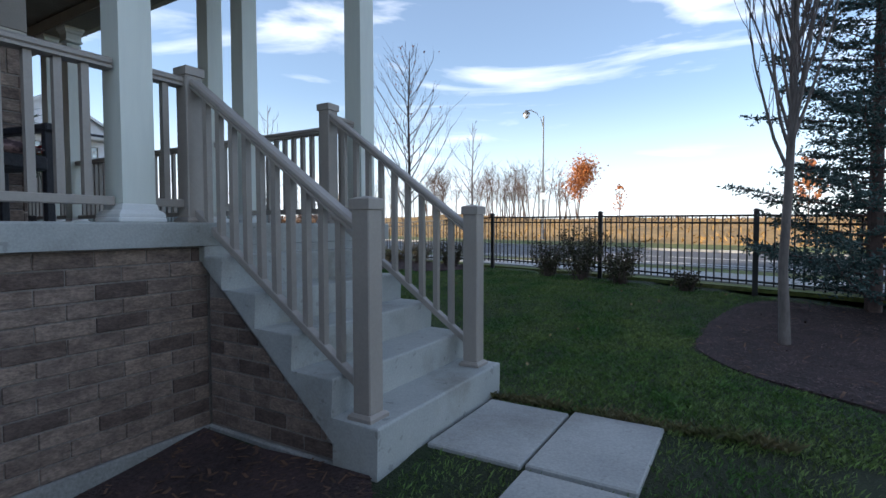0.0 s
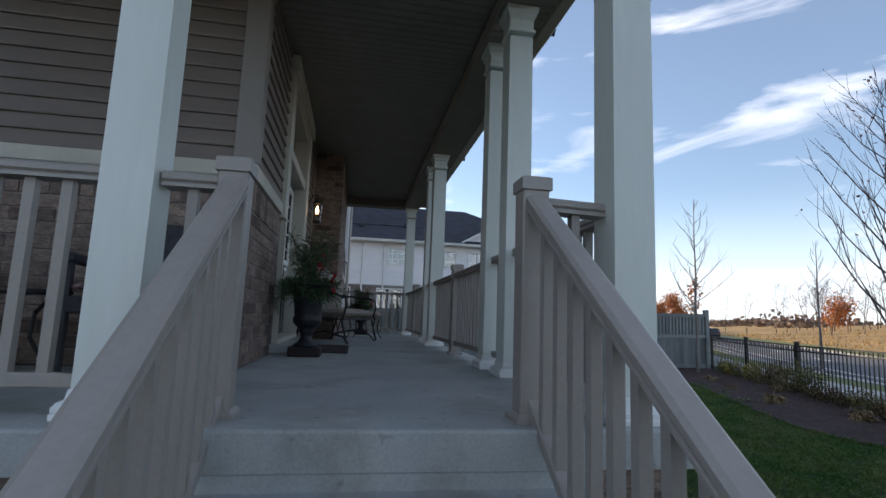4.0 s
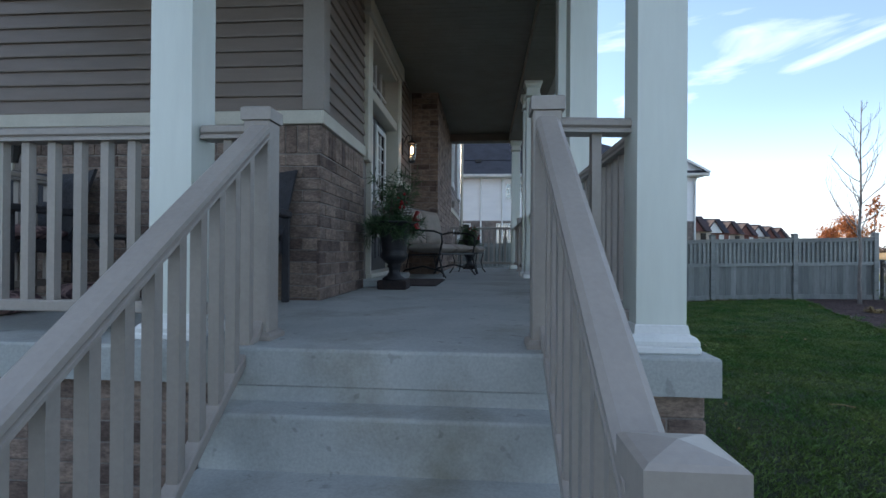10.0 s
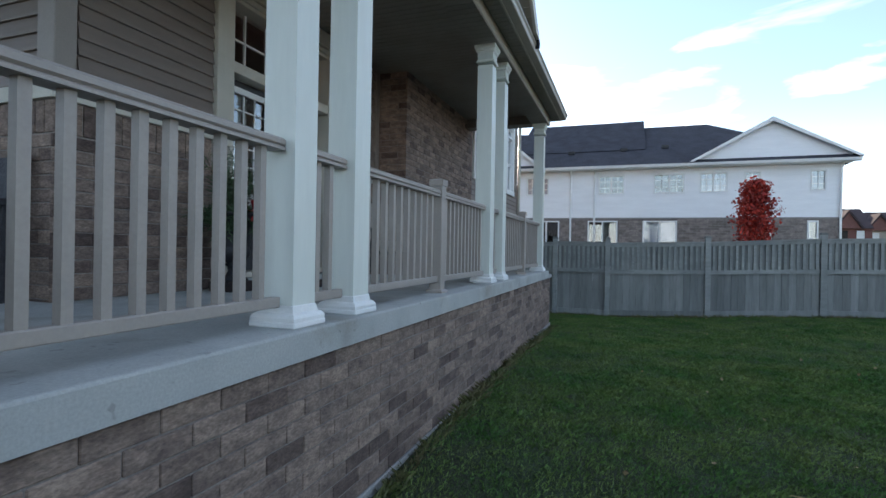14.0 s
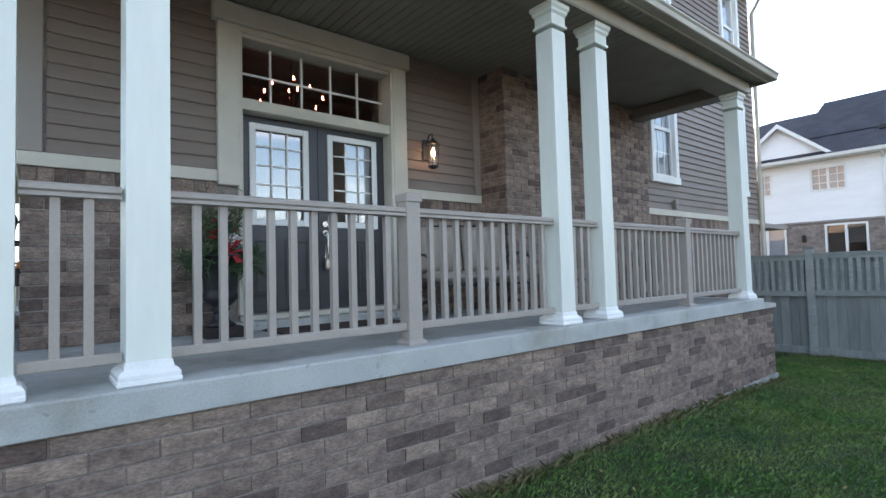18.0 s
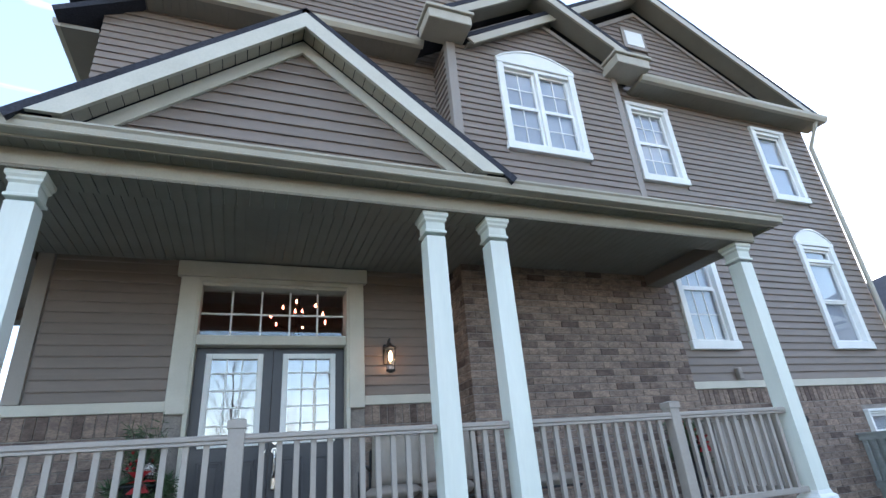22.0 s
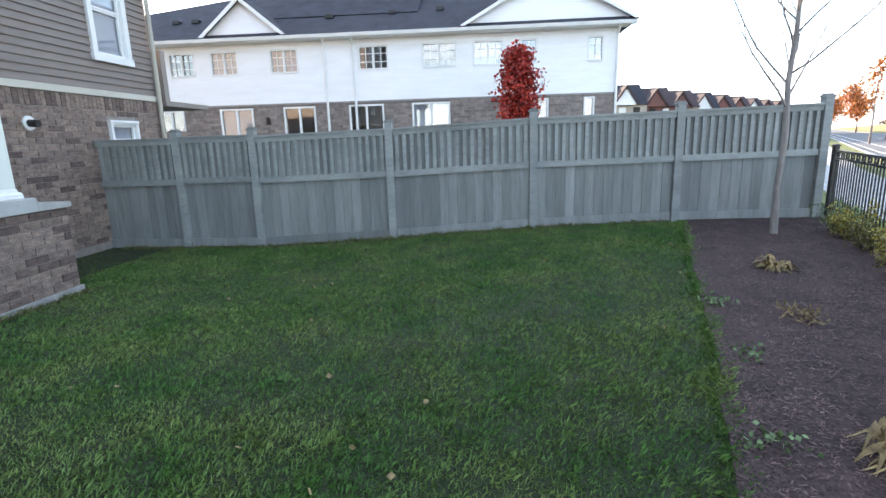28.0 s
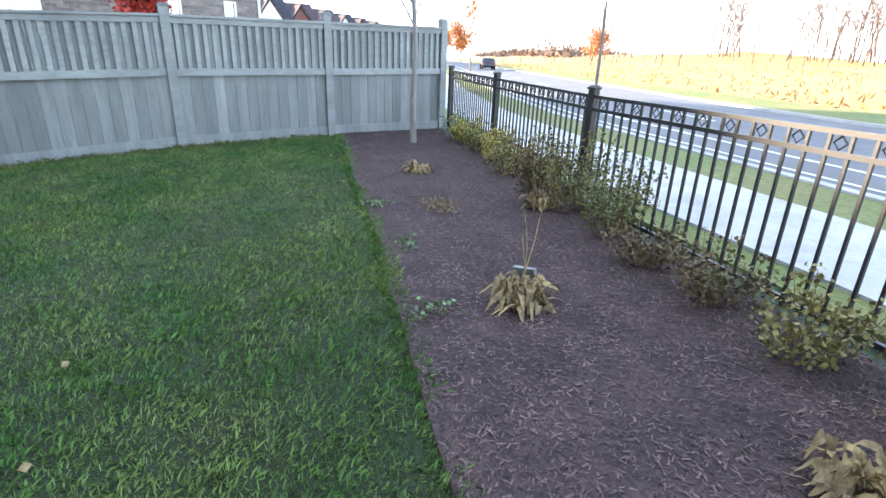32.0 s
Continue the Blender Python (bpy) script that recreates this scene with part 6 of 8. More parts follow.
def urn_planter(x, y, s, seed, label, tall=True):
    rng = random.Random(seed)
    t = thing("urn_planter", label, "planter", (x, y, P))
    part("plinth", Geo().cbox(x - 0.14 * s, x + 0.14 * s, y - 0.14 * s, y + 0.14 * s, P, P + 0.085 * s, 0.008), RUST, t, "rust-brown square plinth")
    prof = [(0.11, 0.086), (0.115, 0.1), (0.07, 0.13), (0.05, 0.17), (0.055, 0.2), (0.075, 0.22), (0.06, 0.24), (0.1, 0.265), (0.128, 0.3), (0.132, 0.335), (0.118, 0.365), (0.122, 0.38), (0.128, 0.45), (0.14, 0.53), (0.165, 0.6), (0.215, 0.635), (0.225, 0.65), (0.21, 0.655), (0.15, 0.61)]
    part("bowl", Geo().lathe([(r * s, z * s) for r, z in prof], x, y, P, 24), URN, t, "dark cast bowl on a turned stem", smooth=True)
    top = P + 0.62 * s
    # pine sprays: long needles round drooping stems
    stems, needles = Geo(), []
    for i in range(46 if tall else 26):
        w_ = rng.uniform(0, 2 * math.pi)
        if i < 14:
            d = Vector((math.cos(w_) * 0.35, math.sin(w_) * 0.35, 1.0))
            L = rng.uniform(0.3, 0.55) * s * (1 if tall else 0.7)
        else:
            d = Vector((math.cos(w_), math.sin(w_), rng.uniform(-0.25, 0.5)))
            L = rng.uniform(0.2, 0.34) * s
        p = Vector((x + rng.uniform(-0.08, 0.08) * s, y + rng.uniform(-0.08, 0.08) * s, top))
        pts = [p + d * L * k / 4 + Vector((0, 0, -0.35 * L * (k / 4) ** 2 if i >= 14 else 0)) for k in range(5)]
        stems.tube(pts, [0.006, 0.005, 0.004, 0.003, 0.002], 4)
        for k in range(26):
            q = k / 26 * 4
            a = pts[int(q)].lerp(pts[min(int(q) + 1, 4)], q % 1)
            needles.append(a)
    tagged(part("stem_spray", stems, TWIG, t), kind="stuff")
    ob = foliage("pine_spray", needles * 4, 0.115 * s, PINE, t, seed, 30.0, "green pine sprays", 0.8)
    for i in range(7):
        c = Vector((x + 0.09 * s + rng.uniform(-0.06, 0.06), y - 0.09 * s + rng.uniform(-0.06, 0.06), top + rng.uniform(0.06, 0.16)))
        part("pine_cone", Geo().lathe([(0.006, -0.055), (0.045, -0.04), (0.035, -0.03), (0.055, -0.012), (0.042, 0.0), (0.05, 0.015), (0.034, 0.03), (0.036, 0.04), (0.006, 0.06)], c.x, c.y, c.z, 9), PALE, t, "frosted pine cone")
    for i in range(6):
        w_ = i * 1.05
        c = Vector((x + 0.02, y - 0.18 * s, top + 0.05))
        o = Vector((math.cos(w_) * 0.12, -0.05, math.sin(w_) * 0.1))
        part("bow_loop", Geo().hexa([c + Vector((0, 0.01, 0)), c + o * 0.4 + Vector((0.02, 0, 0.02)), c + Vector((0, -0.01, 0)), c + o * 0.4 + Vector((0.02, -0.02, 0.02)), c + o + Vector((-0.03, 0.012, 0)), c + o + Vector((0.03, 0.012, 0)), c + o + Vector((-0.03, -0.012, 0)), c + o + Vector((0.03, -0.012, 0))]), RED, t, "red ribbon loop")
    for i in range(10):
        p = Vector((x + rng.uniform(-0.1, 0.12), y + rng.uniform(-0.12, 0.05), top + rng.uniform(0.15, 0.3)))
        part("berry", Geo().lathe([(0.002, -0.016), (0.016, 0), (0.002, 0.016)], p.x, p.y, p.z, 7), RED, t, "red berry")


urn_planter(3.02, 1.72, 1.0, 3, "tall dark urn of pine sprays and red bow by the door")
urn_planter(8.7, 1.15, 0.92, 8, "dark urn with pine greenery and red bow at the porch end", False)
mat_ = thing("door_mat", "dark red-brown woven door mat on the porch floor", "mat", (4.05, 1.62, P))
part("mat_pad", Geo().cbox(3.42, 4.62, 1.36, 1.92, P, P + 0.014, 0.005), MAT_CLOTH, mat_)
part("border", Geo().cbox(3.4, 4.64, 1.34, 1.94, P + 0.0005, P + 0.009, 0.003), RUBBER, mat_)


def glider(at, turn):
    """A metal porch glider for two: curved arms, rocker base and thick cushions."""
    t = thing("glider_bench", "black metal glider bench with thick taupe cushions", "bench")
    W = 0.56
    for sx in (-1, 1):
        part("arm", Geo().tube([(sx * W, 0.3, 0.62), (sx * W, 0.1, 0.66), (sx * W, -0.2, 0.64), (sx * W, -0.31, 0.6), (sx * W, -0.33, 0.5), (sx * W, -0.28, 0.3), (sx * W, -0.36, 0.02)], 0.014, 8), IRON, t)
        part("rear_leg", Geo().tube([(sx * W, 0.42, 0.95), (sx * W, 0.32, 0.62), (sx * W, 0.28, 0.35), (sx * W, 0.36, 0.02)], 0.014, 8), IRON, t)
        part("base_rail", Geo().tube([(sx * W * 0.9, -0.36, 0.012), (sx * W * 0.9, -0.28, 0.1), (sx * W * 0.9, 0.0, 0.16), (sx * W * 0.9, 0.28, 0.1), (sx * W * 0.9, 0.36, 0.012)], 0.013, 8), IRON, t)
        for y in (-0.18, 0.2):
            part("swing_link", Geo().tube([(sx * W * 0.94, y, 0.34), (sx * W * 0.94, y * 1.25, 0.13)], 0.008, 6), IRON, t)
    g = Geo()
    for y, z in ((-0.3, 0.33), (0.28, 0.31)):
        g.tube([(-W, y, z), (W, y, z)], 0.014, 8)
    for i in range(7):
        x = -W + 2 * W * i / 6
        g.tube([(x, -0.3, 0.33), (x, 0.28, 0.31)], 0.006, 6)
    part("seat_frame", g, IRON, t)
    g = Geo()
    g.tube([(-W, 0.42, 0.95), (-W * 0.5, 0.43, 0.99), (W * 0.5, 0.43, 0.99), (W, 0.42, 0.95)], 0.014, 8)
    part("back_frame", g, IRON, t)
    for k, x in enumerate((-0.27, 0.27)):
        part("seat_cushion", pillow_geo(x, -0.02, 0.41, 0.53, 0.56, 0.13), CUSHION, t, smooth=True)
        part("back_cushion", pillow_geo(x, 0.28, 0.72, 0.52, 0.52, 0.14, 0, radians(78)), CUSHION, t, smooth=True)
    t.matrix_basis = pose(*at, 0, 0, turn)
    return t


glider((5.53, 1.5, P), -22)
ott = thing("ottoman", "low black metal footstool with a taupe cushion", "footstool")
part("cushion", pillow_geo(0, 0, 0.4, 0.56, 0.5, 0.12), CUSHION, ott, smooth=True)
part("frame", Geo().tube([(-0.26, -0.22, 0.34), (0.26, -0.22, 0.34), (0.26, 0.22, 0.34), (-0.26, 0.22, 0.34), (-0.26, -0.22, 0.34)], 0.012, 6), IRON, ott)
for sx in (-1, 1):
    for sy in (-1, 1):
        part("leg", Geo().tube([(sx * 0.25, sy * 0.21, 0.34), (sx * 0.2, sy * 0.18, 0.2), (sx * 0.23, sy * 0.2, 0.08), (sx * 0.29, sy * 0.24, 0.01)], 0.01, 6), IRON, ott)
ott.matrix_basis = pose(6.75, 1.12, P, 0, 0, -12)

# ---- neighbouring terrace ----
NX = 23.5
nb = thing("neighbour_terrace", "white two-storey terrace above pale brick, dark roof", "house", (27, 0, 0))
nbw = Wall('-x', NX)
WINS = [(6.95, 5.95), (5.35, 4.3), (3.1, 2.05), (-0.15, -1.25), (-2.45, -3.68), (-4.25, -5.3), (-5.9, -6.5), (-8.2, -8.75)]
LOWS = [(6.6, 7.6), (3.92, 5.19), (1.55, 2.75), (-1.0, 0.29), (-3.41, -2.03), (-6.9, -6.42), (-8.5, -8.12), (8.6, 9.9)]
uh = [(min(a, b), max(a, b), 3.98, 4.82) for a, b in WINS]
lh = [(min(a, b), max(a, b), 0.7 if abs(a - b) > 1 else 2.05, 2.8) for a, b in LOWS]
part("upper_wall", backing(Geo(), nbw, -9.25, 15, 2.9, 5.15, uh, 0.25), NBWHITE, nb)
part("brick_wall", backing(Geo(), nbw, -9.22, 15, -0.3, 2.9, lh, 0.24, -0.02), NBBRICK, nb)
part("end_wall", Geo().box(NX + 0.3, 35, -9.25, -9.0, 2.9, 5.2).box(NX + 0.3, 35, -9.2, -9.0, -0.3, 2.9), NBWHITE, nb)
part("back_wall", Geo().box(34.8, 35, -9.0, 15, -0.3, 5.2).box(NX + 0.3, 35, 14.8, 15, -0.3, 5.2), NBWHITE, nb)
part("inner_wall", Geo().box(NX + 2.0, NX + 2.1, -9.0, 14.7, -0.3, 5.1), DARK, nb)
part("string_course", Geo().box(NX - 0.03, NX + 0.02, -9.27, 15, 2.87, 2.93), M("grey_trim", (0.3, 0.28, 0.27)), nb)
g = Geo()
z = 2.95
while z < 5.1:
    for a, b in spans(-9.25, 15, z, z + 0.15, uh):
        g.prism([(NX + 0.001, z), (NX - 0.015, z), (NX - 0.003, z + 0.15), (NX + 0.001, z + 0.15)], 1, a, b)
    z += 0.15
tagged(part("siding_run", g, NBWHITE, nb), kind="stuff")
g = Geo()
r_ = 0
z = -0.2
while z < 2.8:
    for a, b in spans(-9.22, 12, z, z + 0.1, lh):
        u = a - (0.14 if r_ % 2 else 0)
        while u < b:
            if min(u + 0.28, b) - max(u, a) > 0.05:
                nbw.box(g, max(u, a) + 0.006, min(u + 0.28, b) - 0.006, z + 0.006, z + 0.094, -0.03, -0.008)
            u += 0.28
    z += 0.1
    r_ += 1
tagged(part("brick_run", g, NBBRICK, nb), kind="stuff")
NBG = glass_material("far_glass", 0.16)
for k, h in enumerate(uh + lh):
    a, b, z0, z1 = h
    g = Geo()
    for q in ((a, a + 0.06, z0, z1), (b - 0.06, b, z0, z1), (a + 0.06, b - 0.06, z0, z0 + 0.06), (a + 0.06, b - 0.06, z1 - 0.06, z1)):
        nbw.box(g, *q, -0.05, 0.03)
    if b - a > 0.7:
        nbw.box(g, (a + b) / 2 - 0.035, (a + b) / 2 + 0.035, z0 + 0.06, z1 - 0.06, -0.05, 0.02)
    wn_ = part("window", g, WHITE, nb)
    g = Geo()
    if k < len(uh):
        n = max(2, int((b - a) / 0.25))
        for i in range(1, n):
            u = a + (b - a) * i / n
            nbw.box(g, u - 0.012, u + 0.012, z0 + 0.06, z1 - 0.06, -0.045, -0.02)
        for i in (1, 2):
            z = z0 + (z1 - z0) * i / 3
            nbw.box(g, a + 0.06, b - 0.06, z - 0.012, z + 0.012, -0.044, -0.021)
        part("muntin_grid", g, WHITE, wn_)
    g = Geo()
    nbw.box(g, a + 0.05, b - 0.05, z0 + 0.05, z1 - 0.05, -0.06, -0.05)
    part("pane", g, NBG, wn_).visible_shadow = False
    if k in (1, 2, 5, 6, 7, 9, 12, 13, 14):
        g = Geo()
        nbw.box(g, a + 0.04, b - 0.04, z0 + 0.04, z1 - 0.04, -0.16, -0.14)
        part("curtain", g, BLIND, wn_)
g = Geo()
RZ = 8.15
slope(g, (NX - 0.4, -9.7, 5.2), (NX - 0.4, 15.4, 5.2), (29.2, 6.0, RZ), (29.2, -5.2, RZ), 0.12)
slope(g, (NX - 0.4, -9.7, 5.2), (35.4, -9.7, 5.2), (29.2, -5.2, RZ), (29.2, -5.2, RZ), 0.12)
slope(g, (NX - 0.4, 15.4, 5.2), (35.4, 15.4, 5.2), (29.2, 6.0, RZ), (29.2, 6.0, RZ), 0.12)
slope(g, (35.4, -9.7, 5.2), (35.4, 15.4, 5.2), (29.2, 6.0, RZ), (29.2, -5.2, RZ), 0.12)
part("roof", g, SHINGLE, nb, "dark blue-black shingle roof")
part("raised_roof", Geo().prism([(25.2, 6.25), (33.2, 6.25), (29.2, 8.52)], 1, -2.15, 3.9), SHINGLE, nb)
g = Geo()
g.prism([(NX - 0.4, 5.05), (NX - 0.5, 5.07), (NX - 0.53, 5.18), (NX - 0.4, 5.2)], 1, -9.7, 15.4).box(NX - 0.4, NX, -9.5, 15, 5.04, 5.08)
part("eaves_gutter", g, WHITE, nb, "white gutter")
for yc, hw, zt in ((-6.85, 2.85, 6.95), (3.95, 1.42, 6.6)):
    part("gable_wall", Geo().prism([(yc - hw, 5.38), (yc + hw, 5.38), (yc, zt - 0.08)], 0, NX - 0.05, NX + 3), NBWHITE, nb, "white gable")
    g = Geo()
    for s in (-1, 1):
        slope(g, (NX - 0.25, yc + s * (hw + 0.15), 5.3), (NX - 0.25, yc, zt + 0.02), (NX + 5, yc, zt + 0.02), (NX + 5, yc + s * (hw + 0.15), 5.3), 0.06)
    part("gable_roof", g, SHINGLE, nb)
    for s in (-1, 1):
        part("rake_board", Geo().prism([(yc, zt), (yc, zt - 0.16), (yc + s * (hw + 0.02), 5.26), (yc + s * (hw + 0.17), 5.28)], 0, NX - 0.3, NX - 0.255), WHITE, nb)
for u in (1.05, 0.0, -9.2):
    part("downpipe", Geo().tube([(NX - 0.4, u, 5.1), (NX - 0.08, u, 4.85), (NX - 0.07, u, 0.1)], 0.045, 6), WHITE, nb)
for x_, y_ in ((25, 1.2), (25.2, -1.2), (25.4, -3.0), (25.2, 6.6), (25.2, 7.4)):
    zz = 5.2 + (x_ - NX + 0.4) * (RZ - 5.2) / (29.2 - NX + 0.4)
    part("roof_vent", Geo().cbox(x_ - 0.15, x_ + 0.15, y_ - 0.15, y_ + 0.15, zz - 0.05, zz + 0.12, 0.02), IRON, nb)
lampn = Geo().cbox(NX - 0.12, NX, 3.3, 3.42, 2.2, 2.45, 0.02)
part("wall_lamp", lampn, IRON, nb)
solid("raised_deck", Geo().box(14.6, 14.75, 1.7, 4.0, 2.4, 3.35).box(14.6, 16.2, 1.7, 4.0, 2.3, 2.4), TAUPE, "dark balcony screen beside the house", "balcony")

# red-brown terrace farther down the street
far_rng = random.Random(12)
WALLRED = M("far_red_brick", (0.22, 0.1, 0.08), (0.17, 0.08, 0.07), 0.5, 0.9, 0.0, 8)
WALLTAN = M("far_tan", (0.5, 0.43, 0.36), (0.42, 0.36, 0.3), 0.5, 0.9, 0.0, 8)
ROOFRED = M("far_roof", (0.06, 0.04, 0.042), (0.045, 0.032, 0.035), 0.5, 0.9, 0.0, 8)
rowh = thing("far_terrace", "row of red brick gabled houses far down the street", "houses", (85, -30, 0))
for i in range(9):
    bx, by = 78 + i * 7.0, -23.5 - i * 6.2
    w0 = 3.3
    hw = WALLRED if i % 2 else WALLTAN
    part("wall", Geo().box(bx, bx + 8, by - w0, by + w0, -0.3, 5.2), hw, rowh)
    part("roof", Geo().prism([(bx - 0.5, 5.2), (bx + 8.5, 5.2), (bx + 4, 8.2)], 1, by - w0, by + w0), ROOFRED if i % 3 else SHINGLE, rowh)
    part("gable", Geo().prism([(by - 1.8, 5.2), (by + 1.2, 5.2), (by - 0.3, 7.4)], 0, bx - 0.8, bx + 3), WHITE if i % 3 == 0 else WALLRED, rowh)
    part("gable_roof", Geo().prism([(by - 2.1, 5.2), (by - 0.3, 7.75), (by + 1.5, 5.2), (by + 1.2, 5.2), (by - 0.3, 7.4), (by - 1.8, 5.2)], 0, bx - 1.1, bx + 3), ROOFRED, rowh)
    for k in range(3):
        for zz in (1.2, 3.6):
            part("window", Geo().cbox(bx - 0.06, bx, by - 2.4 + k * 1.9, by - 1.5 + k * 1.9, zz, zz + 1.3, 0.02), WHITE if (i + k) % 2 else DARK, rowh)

# ---- cars ----
def car(at, turn, paint, label, seed=0):
    t = thing("car", label, "car")
    prof = [(-2.2, 0.32), (-2.25, 0.55), (-2.15, 0.85), (-1.6, 0.95), (-0.95, 1.42), (0.35, 1.45), (1.05, 0.98), (1.75, 0.88), (2.15, 0.72), (2.25, 0.5), (2.2, 0.3), (1.75, 0.22), (-1.8, 0.22)]
    v, f = [], []
    secs = [(-0.88, 0.82), (-0.84, 1.0), (-0.6, 1.03), (0.6, 1.03), (0.84, 1.0), (0.88, 0.82)]
    n = len(prof)
    for y, k in secs:
        for x, z in prof:
            zz = z if z < 0.9 else z - (0.0 if abs(y) < 0.7 else 0.1 * (z - 0.8))
            yy = y * (1 - 0.18 * max(0, z - 0.9)) * (1 - 0.07 * max(0, abs(x) - 1.6) ** 2 * 4)
            v.append((x * (0.985 if abs(y) > 0.7 else 1.0), yy, zz))
    for j in range(len(secs) - 1):
        for i in range(n):
            f.append((j * n + i, j * n + (i + 1) % n, (j + 1) * n + (i + 1) % n, (j + 1) * n + i))
    f += [tuple(range(n)), tuple(range((len(secs) - 1) * n, len(secs) * n))]
    part("body", Geo().add(v, f), paint, t, smooth=True)
    part("windscreen", Geo().hexa([(0.42, -0.62, 1.42), (1.02, -0.7, 1.0), (0.42, 0.62, 1.42), (1.02, 0.7, 1.0), (0.45, -0.62, 1.44), (1.05, -0.7, 1.02), (0.45, 0.62, 1.44), (1.05, 0.7, 1.02)]), CARBLACK, t, "dark windscreen")
    part("rear_window", Geo().hexa([(-1.55, -0.68, 0.97), (-1.0, -0.6, 1.41), (-1.55, 0.68, 0.97), (-1.0, 0.6, 1.41), (-1.58, -0.68, 0.99), (-1.02, -0.6, 1.43), (-1.58, 0.68, 0.99), (-1.02, 0.6, 1.43)]), CARBLACK, t)
    for s in (-1, 1):
        part("side_window", Geo().cbox(-0.85, 0.6, s * 0.815 - 0.02, s * 0.815 + 0.02, 1.0, 1.32, 0.02), CARBLACK, t)
        hl = part("headlight", Geo().cbox(1.86, 2.19, s * 0.68 - 0.13, s * 0.68 + 0.13, 0.6, 0.76, 0.04), WHITE, t, "clear headlight")
        part("indicator", Geo().cbox(1.95, 2.17, s * 0.81 - 0.03, s * 0.81 + 0.03, 0.6, 0.7, 0.015), AMBER, hl, "amber indicator lens")
        part("tail_light", Geo().cbox(-2.24, -2.1, s * 0.7 - 0.12, s * 0.7 + 0.12, 0.62, 0.8, 0.03), RED, t, "red tail light")
        for x in (-1.38, 1.4):
            ty = part("tyre", Geo().tube([(x, s * 0.68, 0.31), (x, s * 0.88, 0.31)], 0.31, 20), RUBBER, t)
            part("rim", Geo().tube([(x, s * 0.87, 0.31), (x, s * 0.895, 0.31)], 0.2, 14), CHROME, ty)
    part("grille", Geo().cbox(2.18, 2.26, -0.45, 0.45, 0.45, 0.62, 0.02), IRON, t)
    part("bumper", Geo().cbox(2.1, 2.3, -0.8, 0.8, 0.26, 0.44, 0.05), paint, t)
    t.matrix_basis = pose(*at, 0, 0, turn)
    return t


car((-1.87, 5.68, -0.13), 0, CARBLACK, "glossy black car parked on the driveway")
car((-1.2, 8.5, -0.13), 0, CARSILVER, "silver car parked on the driveway beside the black one")
car((62, -47.5, STREET - 0.06), -31, CARBLACK, "dark car with red tail lights down the street")
car((96, -60, STREET - 0.06), 149, CARBLACK, "dark car far down the street")

# ---- planting ----
def ease_np(v, a, b):
    t = np.clip((v - a) / (b - a), 0, 1)
    return t * t * (3 - 2 * t)


def ground_np(x, y):
    z = 0.13 * ease_np(y, -1.5, -8.5) + 0.05 * ease_np(x, 7, 13) * ease_np(y, -1.5, -8.5)
    z = z - 0.19 * ease_np(x, 4.0, -0.5) * ease_np(y, -4.5, -0.5)
    z = z - 0.13 * ease_np(x, 6.0, 12.0) * ease_np(y, -5.0, -1.0)
    r = np.hypot((x + 0.3) / 2.4, (y - 3.5) / 1.9)
    return z - 0.22 * np.maximum(0, 1 - r * r)


def inside(x, y, poly):
    c = np.zeros(len(x), bool)
    for (x0, y0), (x1, y1) in zip(poly, poly[1:] + poly[:1]):
        hit = (y0 > y) != (y1 > y)
        c ^= hit & (x < (x1 - x0) * (y - y0) / (y1 - y0 + 1e-9) + x0)
    return c


def fence_y(x):
    return np.interp(x, [p[0] for p in BFENCE], [p[1] for p in BFENCE])


nrng = np.random.default_rng(7)


def lawn_points(n, x0, x1, y0, y1):
    x, y = nrng.uniform(x0, x1, n), nrng.uniform(y0, y1, n)
    ok = (y > fence_y(x) + 0.05) & (x < 12.38 - (y - 1.6) * 0.0126)
    for poly in (BED, BED2, BED3):
        ok &= ~inside(x + 0.02 * np.sin(y * 17), y + 0.02 * np.sin(x * 23), poly)
    ok &= ~((x > -0.03) & (x < 9.9) & (y > -0.03)) & ~((x > -1.42) & (x < 0) & (y > 0.4) & (y < 1.95))
    for s in SLABS:
        ok &= ~((x > s[0] - 0.012) & (x < s[1] + 0.012) & (y > s[2] - 0.012) & (y < s[3] + 0.012))
    ok &= (y < 4.7) & ((x < 0) | (y < 0.02) | (x > 9.85))
    return x[ok], y[ok]


SLABS = ((-1.9, -1.36, 0.62, 1.44), (-2.45, -1.92, 0.58, 1.42), (-2.5, -1.93, 1.46, 2.26), (-3.06, -2.53, 1.45, 2.25))


